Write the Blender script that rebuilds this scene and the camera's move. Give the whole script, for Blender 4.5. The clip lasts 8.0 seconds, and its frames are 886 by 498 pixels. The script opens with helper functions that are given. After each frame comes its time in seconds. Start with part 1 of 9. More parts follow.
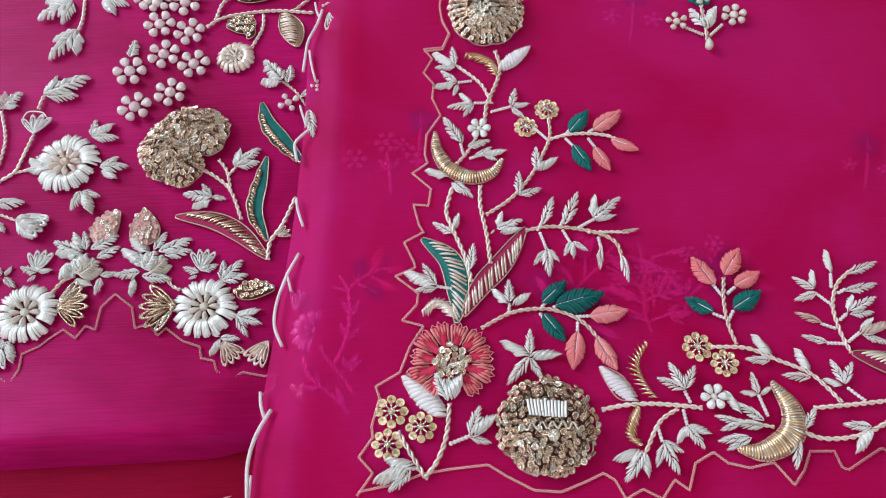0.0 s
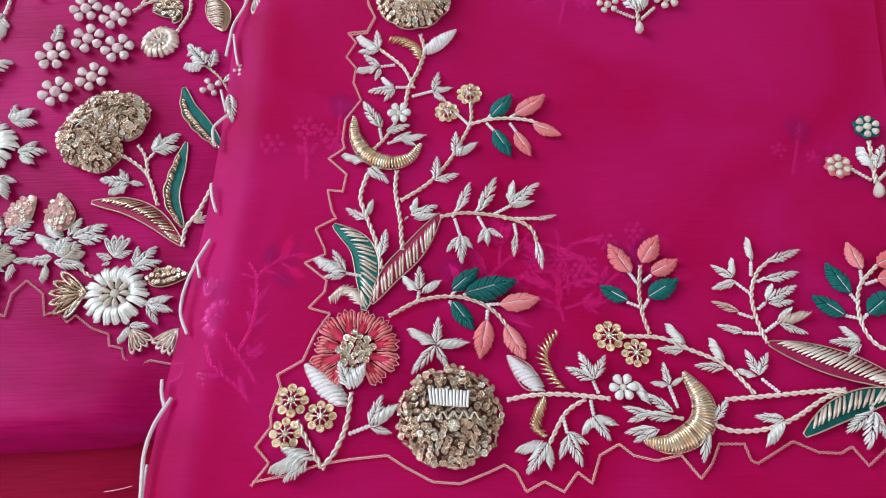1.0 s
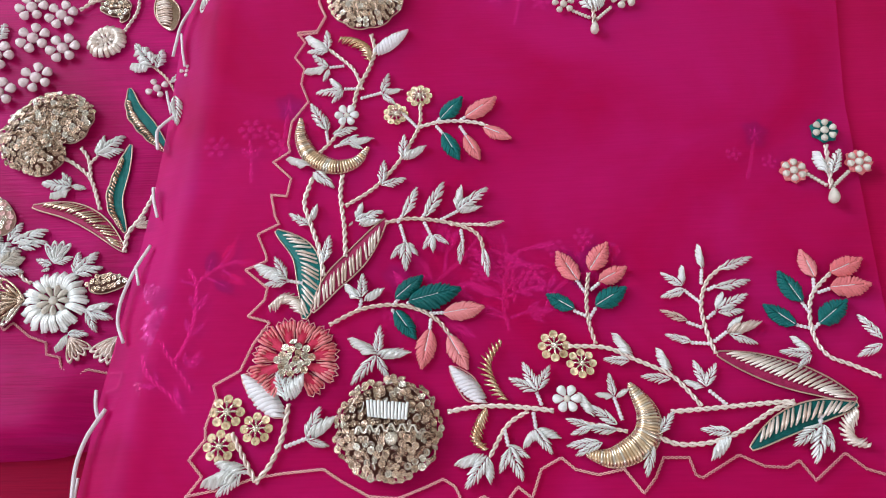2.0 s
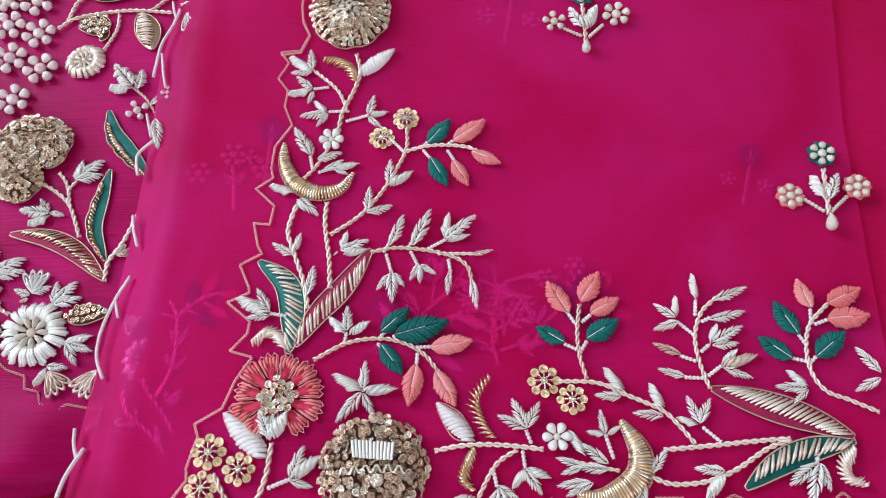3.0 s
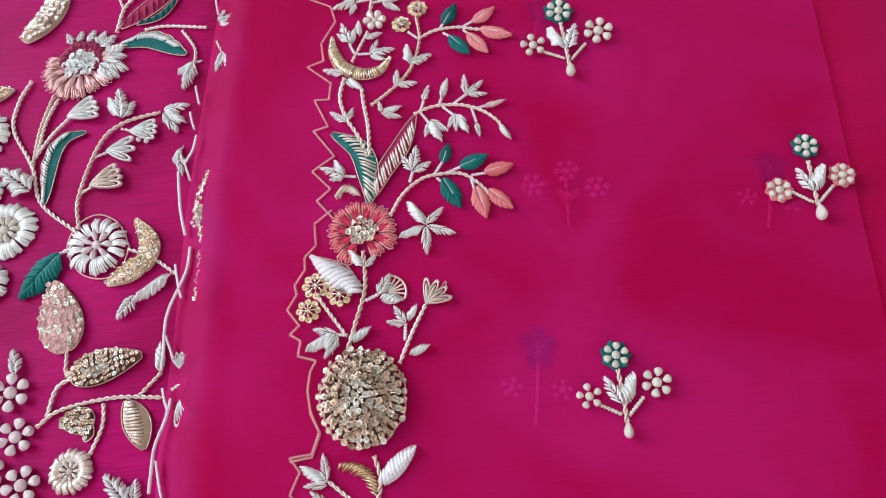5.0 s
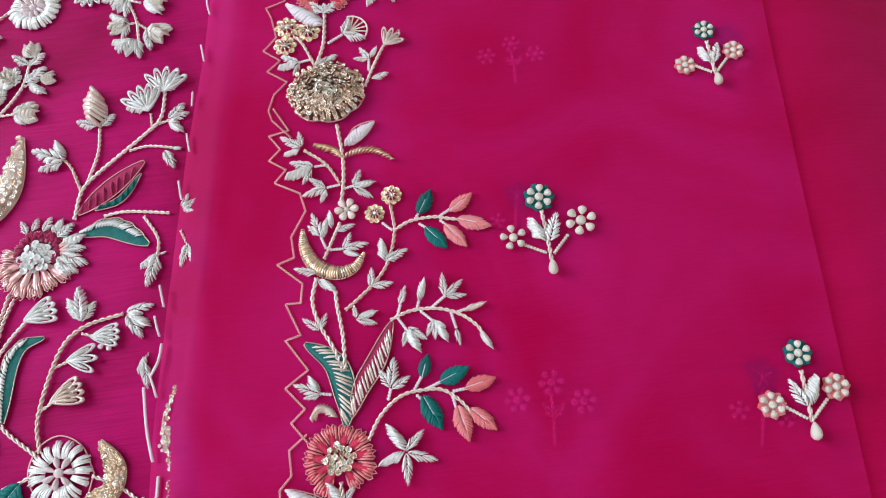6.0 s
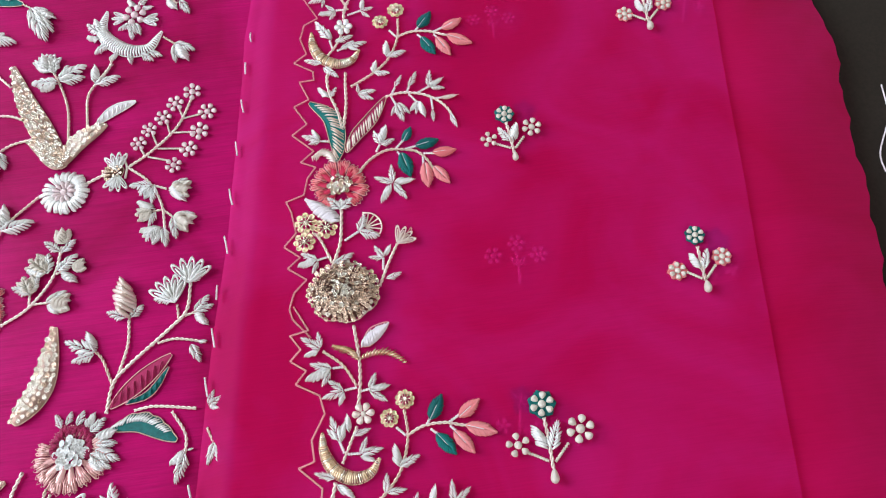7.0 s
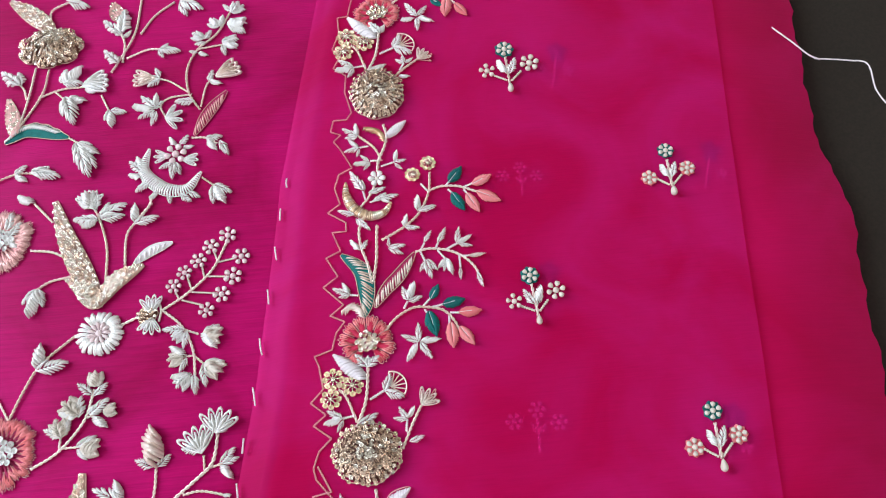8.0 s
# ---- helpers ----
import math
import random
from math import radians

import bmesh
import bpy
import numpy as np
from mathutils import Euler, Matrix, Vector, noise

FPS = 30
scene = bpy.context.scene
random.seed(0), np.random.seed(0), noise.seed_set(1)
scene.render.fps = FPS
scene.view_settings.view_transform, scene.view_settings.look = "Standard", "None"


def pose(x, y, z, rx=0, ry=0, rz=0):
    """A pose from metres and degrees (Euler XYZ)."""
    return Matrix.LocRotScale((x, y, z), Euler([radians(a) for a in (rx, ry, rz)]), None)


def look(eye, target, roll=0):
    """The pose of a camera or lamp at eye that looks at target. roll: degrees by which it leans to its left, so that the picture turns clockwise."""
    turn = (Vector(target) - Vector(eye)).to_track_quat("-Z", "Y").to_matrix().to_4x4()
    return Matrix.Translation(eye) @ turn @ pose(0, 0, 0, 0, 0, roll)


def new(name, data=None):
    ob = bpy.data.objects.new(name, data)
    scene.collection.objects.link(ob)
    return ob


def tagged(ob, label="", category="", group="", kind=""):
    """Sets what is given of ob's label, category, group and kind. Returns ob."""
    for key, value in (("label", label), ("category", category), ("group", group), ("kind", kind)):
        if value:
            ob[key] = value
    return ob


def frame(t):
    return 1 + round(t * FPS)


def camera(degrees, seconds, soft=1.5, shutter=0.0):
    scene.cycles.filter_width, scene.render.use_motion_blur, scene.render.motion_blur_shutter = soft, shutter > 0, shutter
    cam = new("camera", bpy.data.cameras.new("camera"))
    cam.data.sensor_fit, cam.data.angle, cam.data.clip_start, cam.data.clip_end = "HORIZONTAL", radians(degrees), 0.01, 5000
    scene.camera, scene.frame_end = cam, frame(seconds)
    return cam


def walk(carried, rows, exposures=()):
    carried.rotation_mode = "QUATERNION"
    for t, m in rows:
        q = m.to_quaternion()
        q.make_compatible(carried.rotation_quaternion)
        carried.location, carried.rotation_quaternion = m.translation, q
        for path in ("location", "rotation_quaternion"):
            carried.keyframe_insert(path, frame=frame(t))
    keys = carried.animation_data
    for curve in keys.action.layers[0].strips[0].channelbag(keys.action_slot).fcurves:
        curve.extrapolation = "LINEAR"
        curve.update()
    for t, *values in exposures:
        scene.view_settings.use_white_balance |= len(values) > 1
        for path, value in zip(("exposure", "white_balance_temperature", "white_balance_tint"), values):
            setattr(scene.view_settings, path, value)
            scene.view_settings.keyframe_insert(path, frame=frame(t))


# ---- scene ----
cam = camera(58.42, 8.0, soft=1.05)
PATH = [
    (0, (0.01045, 0.03023, 0.24803), (0.00572, 0.24400, -0.20395), -3.341),
    (0.5, (0.02298, 0.03013, 0.24427), (0.01508, 0.24330, -0.20794), -4.055),
    (1, (0.04388, 0.02820, 0.23923), (0.03187, 0.24184, -0.21267), -4.879),
    (1.5, (0.05427, 0.03015, 0.23686), (0.04263, 0.24293, -0.21545), -4.727),
    (2.8, (0.06753, 0.04490, 0.23163), (0.05725, 0.25036, -0.22409), -4.737),
    (3, (0.06547, 0.04914, 0.23355), (0.05489, 0.25306, -0.22285), -4.932),
    (3.5, (0.06271, 0.06983, 0.24355), (0.05343, 0.26989, -0.21459), -5.597),
    (4, (0.06150, 0.10281, 0.25237), (0.05117, 0.30033, -0.20684), -7.328),
    (4.5, (0.06567, 0.15221, 0.25722), (0.05762, 0.35026, -0.20182), -8.317),
    (4.7, (0.06258, 0.16766, 0.25983), (0.05628, 0.36695, -0.19869), -8.124),
    (5.8, (0.06764, 0.25155, 0.27489), (0.07361, 0.44246, -0.18719), -6.701),
    (6, (0.07454, 0.27143, 0.28284), (0.08237, 0.45872, -0.18069), -6.214),
    (6.5, (0.08263, 0.30884, 0.32007), (0.09708, 0.49246, -0.14477), -4.348),
    (7, (0.07560, 0.34353, 0.33772), (0.09265, 0.52793, -0.12671), -2.882),
    (7.5, (0.07262, 0.37428, 0.35741), (0.09011, 0.56519, -0.10437), -1.597),
    (8, (0.07214, 0.39594, 0.37084), (0.08843, 0.60088, -0.08494), -0.998),
]
walk(cam, [(t, look(eye, target, roll)) for t, eye, target, roll in PATH],
     exposures=[(0.0, -0.10), (1.5, 0.0), (3.0, 0.05), (4.5, 0.0), (6.0, 0.02), (7.0, 0.13), (8.0, 0.16)])

# ---- light: daylight from a west window, and an added south fill ----
world = bpy.data.worlds.new("world")
scene.world = world
world.use_nodes = True
wn, wl = world.node_tree.nodes, world.node_tree.links
sky = wn.new("ShaderNodeTexSky")
sky.sky_type, sky.sun_disc, sky.sun_elevation, sky.sun_rotation = "NISHITA", False, radians(40), radians(100)
wl.new(sky.outputs[0], wn["Background"].inputs[0])
wn["Background"].inputs[1].default_value = 0.12


def lamp(name, m, sx, sy, power, colour):
    data = bpy.data.lights.new(name, "AREA")
    data.shape, data.size, data.size_y, data.energy, data.color = "RECTANGLE", sx, sy, power, colour
    new(name, data).matrix_world = m


lamp("window_daylight", look((-1.75, 1.05, 1.2), (0.0, 0.4, 0.0)), 1.5, 1.5, 60, (0.80, 0.90, 1.0))
# Added fill from the camera's side; it stands for no known opening.
lamp("south_fill", look((0.35, -1.9, 1.35), (0.1, 0.3, 0.0)), 1.6, 1.2, 20, (0.95, 0.97, 1.0))


# ---- materials ----
def material(name, build):
    m = bpy.data.materials.new(name)
    m.use_nodes = True
    build(m.node_tree, m.node_tree.nodes["Principled BSDF"])
    return m


def nd(nt, kind, **values):
    n = nt.nodes.new(kind)
    for k, v in values.items():
        n.inputs[k.replace("_", " ")].default_value = v
    return n


def tone(nt, bsdf, a, b, scale, detail=3.0, coords="Object", island=0.0):
    """Base colour between a and b, by noise and by the piece."""
    tc = nt.nodes.new("ShaderNodeTexCoord")
    n = nd(nt, "ShaderNodeTexNoise", Scale=scale, Detail=detail)
    nt.links.new(tc.outputs[coords], n.inputs["Vector"])
    info = nt.nodes.new("ShaderNodeObjectInfo")
    add = nt.nodes.new("ShaderNodeMath")
    add.operation = "MULTIPLY_ADD"
    nt.links.new(info.outputs["Random"], add.inputs[0])
    add.inputs[1].default_value = 0.5
    nt.links.new(n.outputs["Fac"], add.inputs[2])
    if island:
        geo = nt.nodes.new("ShaderNodeNewGeometry")
        each = nt.nodes.new("ShaderNodeMath")
        each.operation = "MULTIPLY_ADD"
        nt.links.new(geo.outputs["Random Per Island"], each.inputs[0])
        each.inputs[1].default_value = island
        nt.links.new(add.outputs[0], each.inputs[2])
        add = nt.nodes.new("ShaderNodeMath")
        add.operation = "SUBTRACT"
        nt.links.new(each.outputs[0], add.inputs[0])
        add.inputs[1].default_value = 0.42 * island
    ramp = nt.nodes.new("ShaderNodeValToRGB")
    ramp.color_ramp.elements[0].color, ramp.color_ramp.elements[1].color = (*a, 1), (*b, 1)
    ramp.color_ramp.elements[0].position, ramp.color_ramp.elements[1].position = 0.4, 1.0
    nt.links.new(add.outputs[0], ramp.inputs[0])
    nt.links.new(ramp.outputs[0], bsdf.inputs["Base Color"])
    return n


def bump(nt, bsdf, tex, strength, dist):
    b = nd(nt, "ShaderNodeBump", Strength=strength, Distance=dist)
    nt.links.new(tex.outputs["Fac"], b.inputs["Height"])
    nt.links.new(b.outputs[0], bsdf.inputs["Normal"])


def metal(a, b, rough, metallic=0.75):
    def build(nt, p):
        tone(nt, p, a, b, 900.0, coords="Generated", island=0.5)
        p.inputs["Metallic"].default_value, p.inputs["Roughness"].default_value = metallic, rough
        tc = nt.nodes.new("ShaderNodeTexCoord")
        w = nd(nt, "ShaderNodeTexNoise", Scale=45.0, Detail=3.0)
        nt.links.new(tc.outputs["Object"], w.inputs["Vector"])
        bump(nt, p, w, 0.5, 0.0006)
    return build


def thread(a, b, rough=0.6, sheen=0.3):
    def build(nt, p):
        tone(nt, p, a, b, 600.0)
        p.inputs["Roughness"].default_value, p.inputs["Sheen Weight"].default_value = rough, sheen
        p.inputs["Specular IOR Level"].default_value = 0.3
        tc = nt.nodes.new("ShaderNodeTexCoord")
        w = nd(nt, "ShaderNodeTexWave", Scale=14.0, Distortion=2.0, Detail=2.0)
        mp = nt.nodes.new("ShaderNodeMapping")
        mp.inputs["Rotation"].default_value[2] = 0.6
        nt.links.new(tc.outputs["Generated"], mp.inputs[0])
        nt.links.new(mp.outputs[0], w.inputs["Vector"])
        bump(nt, p, w, 0.35, 0.0003)
    return build


def silk(a, b, clear=0.0, rough=0.42, gloss=0.5, slubs=1.0):
    """Woven silk, with fine horizontal slubs; clear: how much one sees through it."""
    def build(nt, p):
        tc = nt.nodes.new("ShaderNodeTexCoord")
        n = nd(nt, "ShaderNodeTexNoise", Scale=13.0, Detail=5.0, Distortion=1.2)
        nt.links.new(tc.outputs["Object"], n.inputs["Vector"])
        ramp = nt.nodes.new("ShaderNodeValToRGB")
        ramp.color_ramp.elements[0].color, ramp.color_ramp.elements[1].color = (*a, 1), (*b, 1)
        ramp.color_ramp.elements[0].position, ramp.color_ramp.elements[1].position = 0.34, 0.66
        nt.links.new(n.outputs["Fac"], ramp.inputs[0])
        p.inputs["Roughness"].default_value = rough
        p.inputs["Specular IOR Level"].default_value = gloss
        p.inputs["Specular Tint"].default_value = (1.0, 0.06, 0.68, 1)
        p.inputs["Sheen Weight"].default_value = 0.16
        p.inputs["Sheen Tint"].default_value = (0.85, 0.08, 0.75, 1)
        mp = nt.nodes.new("ShaderNodeMapping")
        mp.inputs["Scale"].default_value = (60, 1400, 60)
        slub = nd(nt, "ShaderNodeTexNoise", Scale=1.0, Detail=4.0)
        nt.links.new(tc.outputs["Object"], mp.inputs[0])
        nt.links.new(mp.outputs[0], slub.inputs["Vector"])
        bump(nt, p, slub, 0.10 + 0.25 * slubs, 0.0004)
        streak = nt.nodes.new("ShaderNodeMapRange")
        for k, v in ((1, 0.3), (2, 0.7), (3, 1 - 0.14 * slubs), (4, 1 + 0.08 * slubs)):
            streak.inputs[k].default_value = v
        nt.links.new(slub.outputs["Fac"], streak.inputs[0])
        mul = nt.nodes.new("ShaderNodeVectorMath")
        mul.operation = "SCALE"
        nt.links.new(ramp.outputs[0], mul.inputs[0])
        nt.links.new(streak.outputs[0], mul.inputs["Scale"])
        nt.links.new(mul.outputs[0], p.inputs["Base Color"])
        if clear:
            out = nt.nodes["Material Output"]
            mix = nt.nodes.new("ShaderNodeMixShader")
            mix.inputs[0].default_value = clear
            tr = nt.nodes.new("ShaderNodeBsdfTransparent")
            tr.inputs[0].default_value = (1.0, 0.18, 0.58, 1)
            nt.links.new(p.outputs[0], mix.inputs[1])
            nt.links.new(tr.outputs[0], mix.inputs[2])
            nt.links.new(mix.outputs[0], out.inputs[0])
    return build


def plaster(a, b):
    def build(nt, p):
        n = tone(nt, p, a, b, 6.0)
        p.inputs["Roughness"].default_value = 0.9
        bump(nt, p, n, 0.2, 0.002)
    return build


MAT = {
    "silver": material("silver_zari", metal((0.84, 0.83, 0.80), (1.0, 1.0, 1.0), 0.2, 0.12)),
    "gold": material("gold_zari", metal((0.66, 0.42, 0.24), (1.0, 0.80, 0.58), 0.26, 0.7)),
    "pale": material("pale_gold_zari", metal((0.74, 0.55, 0.46), (0.99, 0.88, 0.82), 0.3, 0.3)),
    "rose": material("rose_gold_cord", metal((0.62, 0.24, 0.27), (0.88, 0.50, 0.50), 0.4, 0.25)),
    "bronze": material("antique_gold_sequin", metal((0.34, 0.21, 0.14), (0.88, 0.70, 0.56), 0.2, 0.9)),
    "sequin": material("pale_sequin", metal((0.66, 0.57, 0.46), (0.96, 0.90, 0.80), 0.22, 0.8)),
    "antique": material("antique_gold_cord", metal((0.40, 0.24, 0.19), (0.74, 0.52, 0.44), 0.35, 0.5)),
    "blush": material("blush_sequin", metal((0.72, 0.34, 0.34), (0.92, 0.58, 0.56), 0.28, 0.3)),
    "cream": material("cream_beads", thread((0.70, 0.62, 0.54), (0.86, 0.80, 0.72), 0.3, 0.0)),
    "pearl": material("pearl", metal((0.84, 0.62, 0.66), (0.97, 0.82, 0.84), 0.22, 0.1)),
    "white": material("white_silk_thread", thread((0.84, 0.76, 0.82), (0.95, 0.90, 0.94))),
    "peach": material("peach_thread", thread((0.80, 0.16, 0.18), (0.93, 0.32, 0.34), 0.6, 0.1)),
    "coral": material("coral_thread", thread((0.60, 0.012, 0.07), (0.74, 0.04, 0.12), 0.6, 0.1)),
    "teal": material("teal_thread", thread((0.0, 0.10, 0.10), (0.002, 0.19, 0.18), 0.5, 0.0)),
    "wine": material("wine_thread", thread((0.28, 0.005, 0.06), (0.44, 0.015, 0.11), 0.6, 0.1)),
    "tack": material("tacking_cotton", thread((0.86, 0.72, 0.80), (0.95, 0.86, 0.91), 0.8)),
    "silk": material("magenta_silk", silk((0.32, 0.002, 0.056), (0.46, 0.004, 0.115), gloss=0.3, slubs=1.3)),
    "organza": material("magenta_organza", silk((0.61, 0.005, 0.11), (0.69, 0.016, 0.23), 0.51, 0.5, 0.35, 0.5)),
    "under": material("crimson_organza", silk((0.48, 0.003, 0.055), (0.56, 0.005, 0.09), 0.16, 0.55, 0.25, 0.4)),
    # The lining is redder than the silk; its colour also holds the fold's shade.
    "lining": material("crimson_lining", silk((0.22, 0.002, 0.012), (0.28, 0.003, 0.018), 0.0, 0.6, 0.2)),
    "pad": material("brown_padding", thread((0.08, 0.026, 0.02), (0.16, 0.06, 0.04), 0.8, 0.0)),
    "dark": material("dark_brown_cover", thread((0.016, 0.012, 0.009), (0.027, 0.020, 0.015), 0.95, 0.0)),
    "wall": material("wall_plaster", plaster((0.66, 0.62, 0.56), (0.74, 0.70, 0.64))),
}

CM = 0.01


# ---- mesh helpers ----
def link(name, bm, mat, parent=None, smooth=True, label=""):
    me = bpy.data.meshes.new(name)
    if smooth:
        for f in bm.faces:
            f.smooth = True
    bm.to_mesh(me)
    bm.free()
    me.materials.append(MAT[mat])
    ob = new(name, me)
    if parent:
        ob.parent = parent
    if label:
        ob["label"] = label
    return ob


def share(name, mesh, parent, m):
    ob = new(name, mesh)
    ob.parent = parent
    ob.matrix_basis = m
    return ob


def tube(bm, pts, radii, sides=5, flat=1.0):
    """A closed tube along pts."""
    n = len(pts)
    rings = []
    for i, p in enumerate(pts):
        d = pts[min(i + 1, n - 1)] - pts[max(i - 1, 0)]
        d = d.normalized() if d.length > 1e-9 else Vector((1, 0, 0))
        a = d.cross(Vector((0, 0, 1)))
        a = a.normalized() if a.length > 1e-6 else Vector((1, 0, 0))
        b = a.cross(d)
        r = radii[i] if isinstance(radii, (list, tuple)) else radii
        rings.append([bm.verts.new(p + a * r * math.cos(k * math.tau / sides) + b * r * flat * math.sin(k * math.tau / sides)) for k in range(sides)])
    for u, v in zip(rings, rings[1:]):
        for k in range(sides):
            bm.faces.new((u[k], u[(k + 1) % sides], v[(k + 1) % sides], v[k]))
    bm.faces.new(rings[0][::-1])
    bm.faces.new(rings[-1])


def spline(pts, step):
    """Points about step apart on a smooth line through pts."""
    P = [Vector(p) for p in pts]
    if len(P) == 2:
        k = max(2, int((P[1] - P[0]).length / step))
        return [P[0].lerp(P[1], i / k) for i in range(k + 1)]
    P = [P[0] * 2 - P[1]] + P + [P[-1] * 2 - P[-2]]
    out = []
    for a, b, c, d in zip(P, P[1:], P[2:], P[3:]):
        k = max(1, int((c - b).length / step))
        for i in range(k):
            t = i / k
            out.append(0.5 * (2 * b + (c - a) * t + (2 * a - 5 * b + 4 * c - d) * t * t + (3 * b - a - 3 * c + d) * t ** 3))
    return out + [P[-2]]


def ball(bm, c, rx, ry, rz, turn=0.0, u=8, v=5):
    m = Matrix.Translation(c) @ Matrix.Rotation(turn, 4, "Z") @ Matrix.Diagonal((rx, ry, rz, 1))
    bmesh.ops.create_uvsphere(bm, u_segments=u, v_segments=v, radius=1.0, matrix=m)


# ---- shared pieces, one unit long along x ----
def half_width(x):
    return 0.5 * max(0.0, math.sin(math.pi * x ** 0.85)) ** 0.8


def strand_leaf(seed):
    """A leaf of coiled wire strands: slanting from a rib on odd leaves, straight across on even ones."""
    rnd = random.Random(seed)
    bm = bmesh.new()
    k = 9 if seed % 2 == 0 else 7
    for i in range(k):
        for side in (1, -1):
            x0 = 0.01 + 0.72 * i / (k - 1) + rnd.uniform(-0.012, 0.012)
            reach = 0.27 + 0.05 * rnd.random()
            a = Vector((x0, side * 0.02, 0.15))
            if seed % 2 == 0:
                if side < 0:
                    continue
                a = Vector((x0 * 0.95, -half_width(min(0.96, x0 + 0.04)) * rnd.uniform(0.8, 1.05), 0.04))
                reach += 0.05
            x1 = min(1.0 + rnd.uniform(-0.03, 0.01), x0 + reach)
            b = Vector((x1, side * (half_width(min(0.98, x1)) * rnd.uniform(0.78, 1.14) + 0.015), 0.03))
            mid = a.lerp(b, 0.5) + Vector((0, 0, 0.08 + (0.10 if seed % 2 == 0 else 0.0)))
            mid.z += 0.05 * (i % 2)
            r = rnd.uniform(0.050, 0.066) * (1.3 if seed % 2 == 0 else 1.0)
            tube(bm, [a, a.lerp(mid, 0.6), mid, mid.lerp(b, 0.6), b], [r * 0.6, r * 0.95, r, r * 0.9, r * 0.5], 6, 1.0)
    me = bpy.data.meshes.new("leaf")
    for f in bm.faces:
        f.smooth = True
    bm.to_mesh(me)
    bm.free()
    return me


def satin_leaf(seed, across=False, k=12):
    """A padded satin leaf: a domed ground covered by silk stitches, from the rib to the edge or straight across."""
    rnd = random.Random(seed)
    bm = bmesh.new()
    grid = []
    for i in range(13):
        x = i / 12
        grid.append([bm.verts.new((x, 0.9 * v * half_width(x) + 1e-4 * v, 0.11 * (1 - v * v) * min(1, 5 * x, 5 * (1 - x) + 0.05))) for v in (-1, -0.6, -0.2, 0.2, 0.6, 1)])
    for a, b in zip(grid, grid[1:]):
        for j in range(5):
            bm.faces.new((a[j], b[j], b[j + 1], a[j + 1]))
    for i in range(k):
        for side in (1, -1):
            x0 = 0.0 + 0.86 * i / (k - 1) + rnd.uniform(-0.01, 0.01)
            a = Vector((x0, side * 0.015, 0.125))
            if across:
                if side < 0:
                    continue
                a = Vector((x0, -half_width(min(0.97, x0 + 0.03)) * rnd.uniform(0.95, 1.05), 0.02))
            x1 = min(1.0, x0 + 0.17 + 0.02 * rnd.random())
            b = Vector((x1, side * (half_width(min(0.985, x1)) * rnd.uniform(0.93, 1.10) + 0.01), 0.015))
            mid = a.lerp(b, 0.5) + Vector((0, 0, 0.055 if not across else 0.12))
            tube(bm, [a, a.lerp(mid, 0.55), mid, mid.lerp(b, 0.6), b], [0.05, 0.056, 0.056, 0.05, 0.022], 5, 0.6)
    me = bpy.data.meshes.new("leaf")
    for f in bm.faces:
        f.smooth = True
    bm.to_mesh(me)
    bm.free()
    return me


def disc(n=11, shift=0.0, hole=0.04):
    """A cupped sequin with a hole, one across."""
    bm = bmesh.new()
    rings = []
    for r, z in ((hole, 0.02), (0.32, 0.05), (0.5, 0.22), (0.48, 0.26), (0.31, 0.10), (hole, 0.06)):
        rings.append([bm.verts.new((shift + r * math.cos(k * math.tau / n), r * math.sin(k * math.tau / n), z)) for k in range(n)])
    for u, v in zip(rings, rings[1:] + rings[:1]):
        for k in range(n):
            bm.faces.new((u[k], u[(k + 1) % n], v[(k + 1) % n], v[k]))
    me = bpy.data.meshes.new("sequin")
    for f in bm.faces:
        f.smooth = True
    bm.to_mesh(me)
    bm.free()
    return me


def petal_ring():
    """A petal of two looped wires, one long."""
    bm = bmesh.new()
    loop = [Vector((0.5 - 0.5 * math.cos(a), 0.34 * math.sin(a) * (0.6 + 0.4 * (0.5 - 0.5 * math.cos(a))), 0.12 + 0.05 * math.sin(a / 2))) for a in [i * math.tau / 14 for i in range(15)]]
    tube(bm, loop, 0.085, 5)
    tube(bm, [Vector((0.05, 0, 0.1)), Vector((0.45, 0, 0.2)), Vector((0.8, 0, 0.12))], [0.08, 0.16, 0.10], 5)
    me = bpy.data.meshes.new("petal")
    for f in bm.faces:
        f.smooth = True
    bm.to_mesh(me)
    bm.free()
    return me


def bead():
    bm = bmesh.new()
    ball(bm, (0, 0, 0.32), 0.5, 0.5, 0.42, 0, 12, 7)
    me = bpy.data.meshes.new("bead")
    for f in bm.faces:
        f.smooth = True
    bm.to_mesh(me)
    bm.free()
    return me


def drop():
    """A drop-shaped bead, one long, pointed at its base."""
    bm = bmesh.new()
    pts = [Vector((x, 0, 0.3)) for x in (0.02, 0.15, 0.35, 0.55, 0.75, 0.9, 0.98)]
    tube(bm, pts, [0.04, 0.17, 0.29, 0.36, 0.36, 0.25, 0.09], 10)
    me = bpy.data.meshes.new("bead")
    for f in bm.faces:
        f.smooth = True
    bm.to_mesh(me)
    bm.free()
    return me


SHAPES = {"strand": [strand_leaf(i) for i in (1, 3, 2, 5, 4, 7)], "satin": [satin_leaf(i) for i in range(3)],
          "smooth": [satin_leaf(9, True), satin_leaf(10, True)], "disc": [disc()], "loop": [petal_ring()], "cup": [disc(12, 0.5)], "bead": [bead()], "drop": [drop()]}
COLOURED = {}


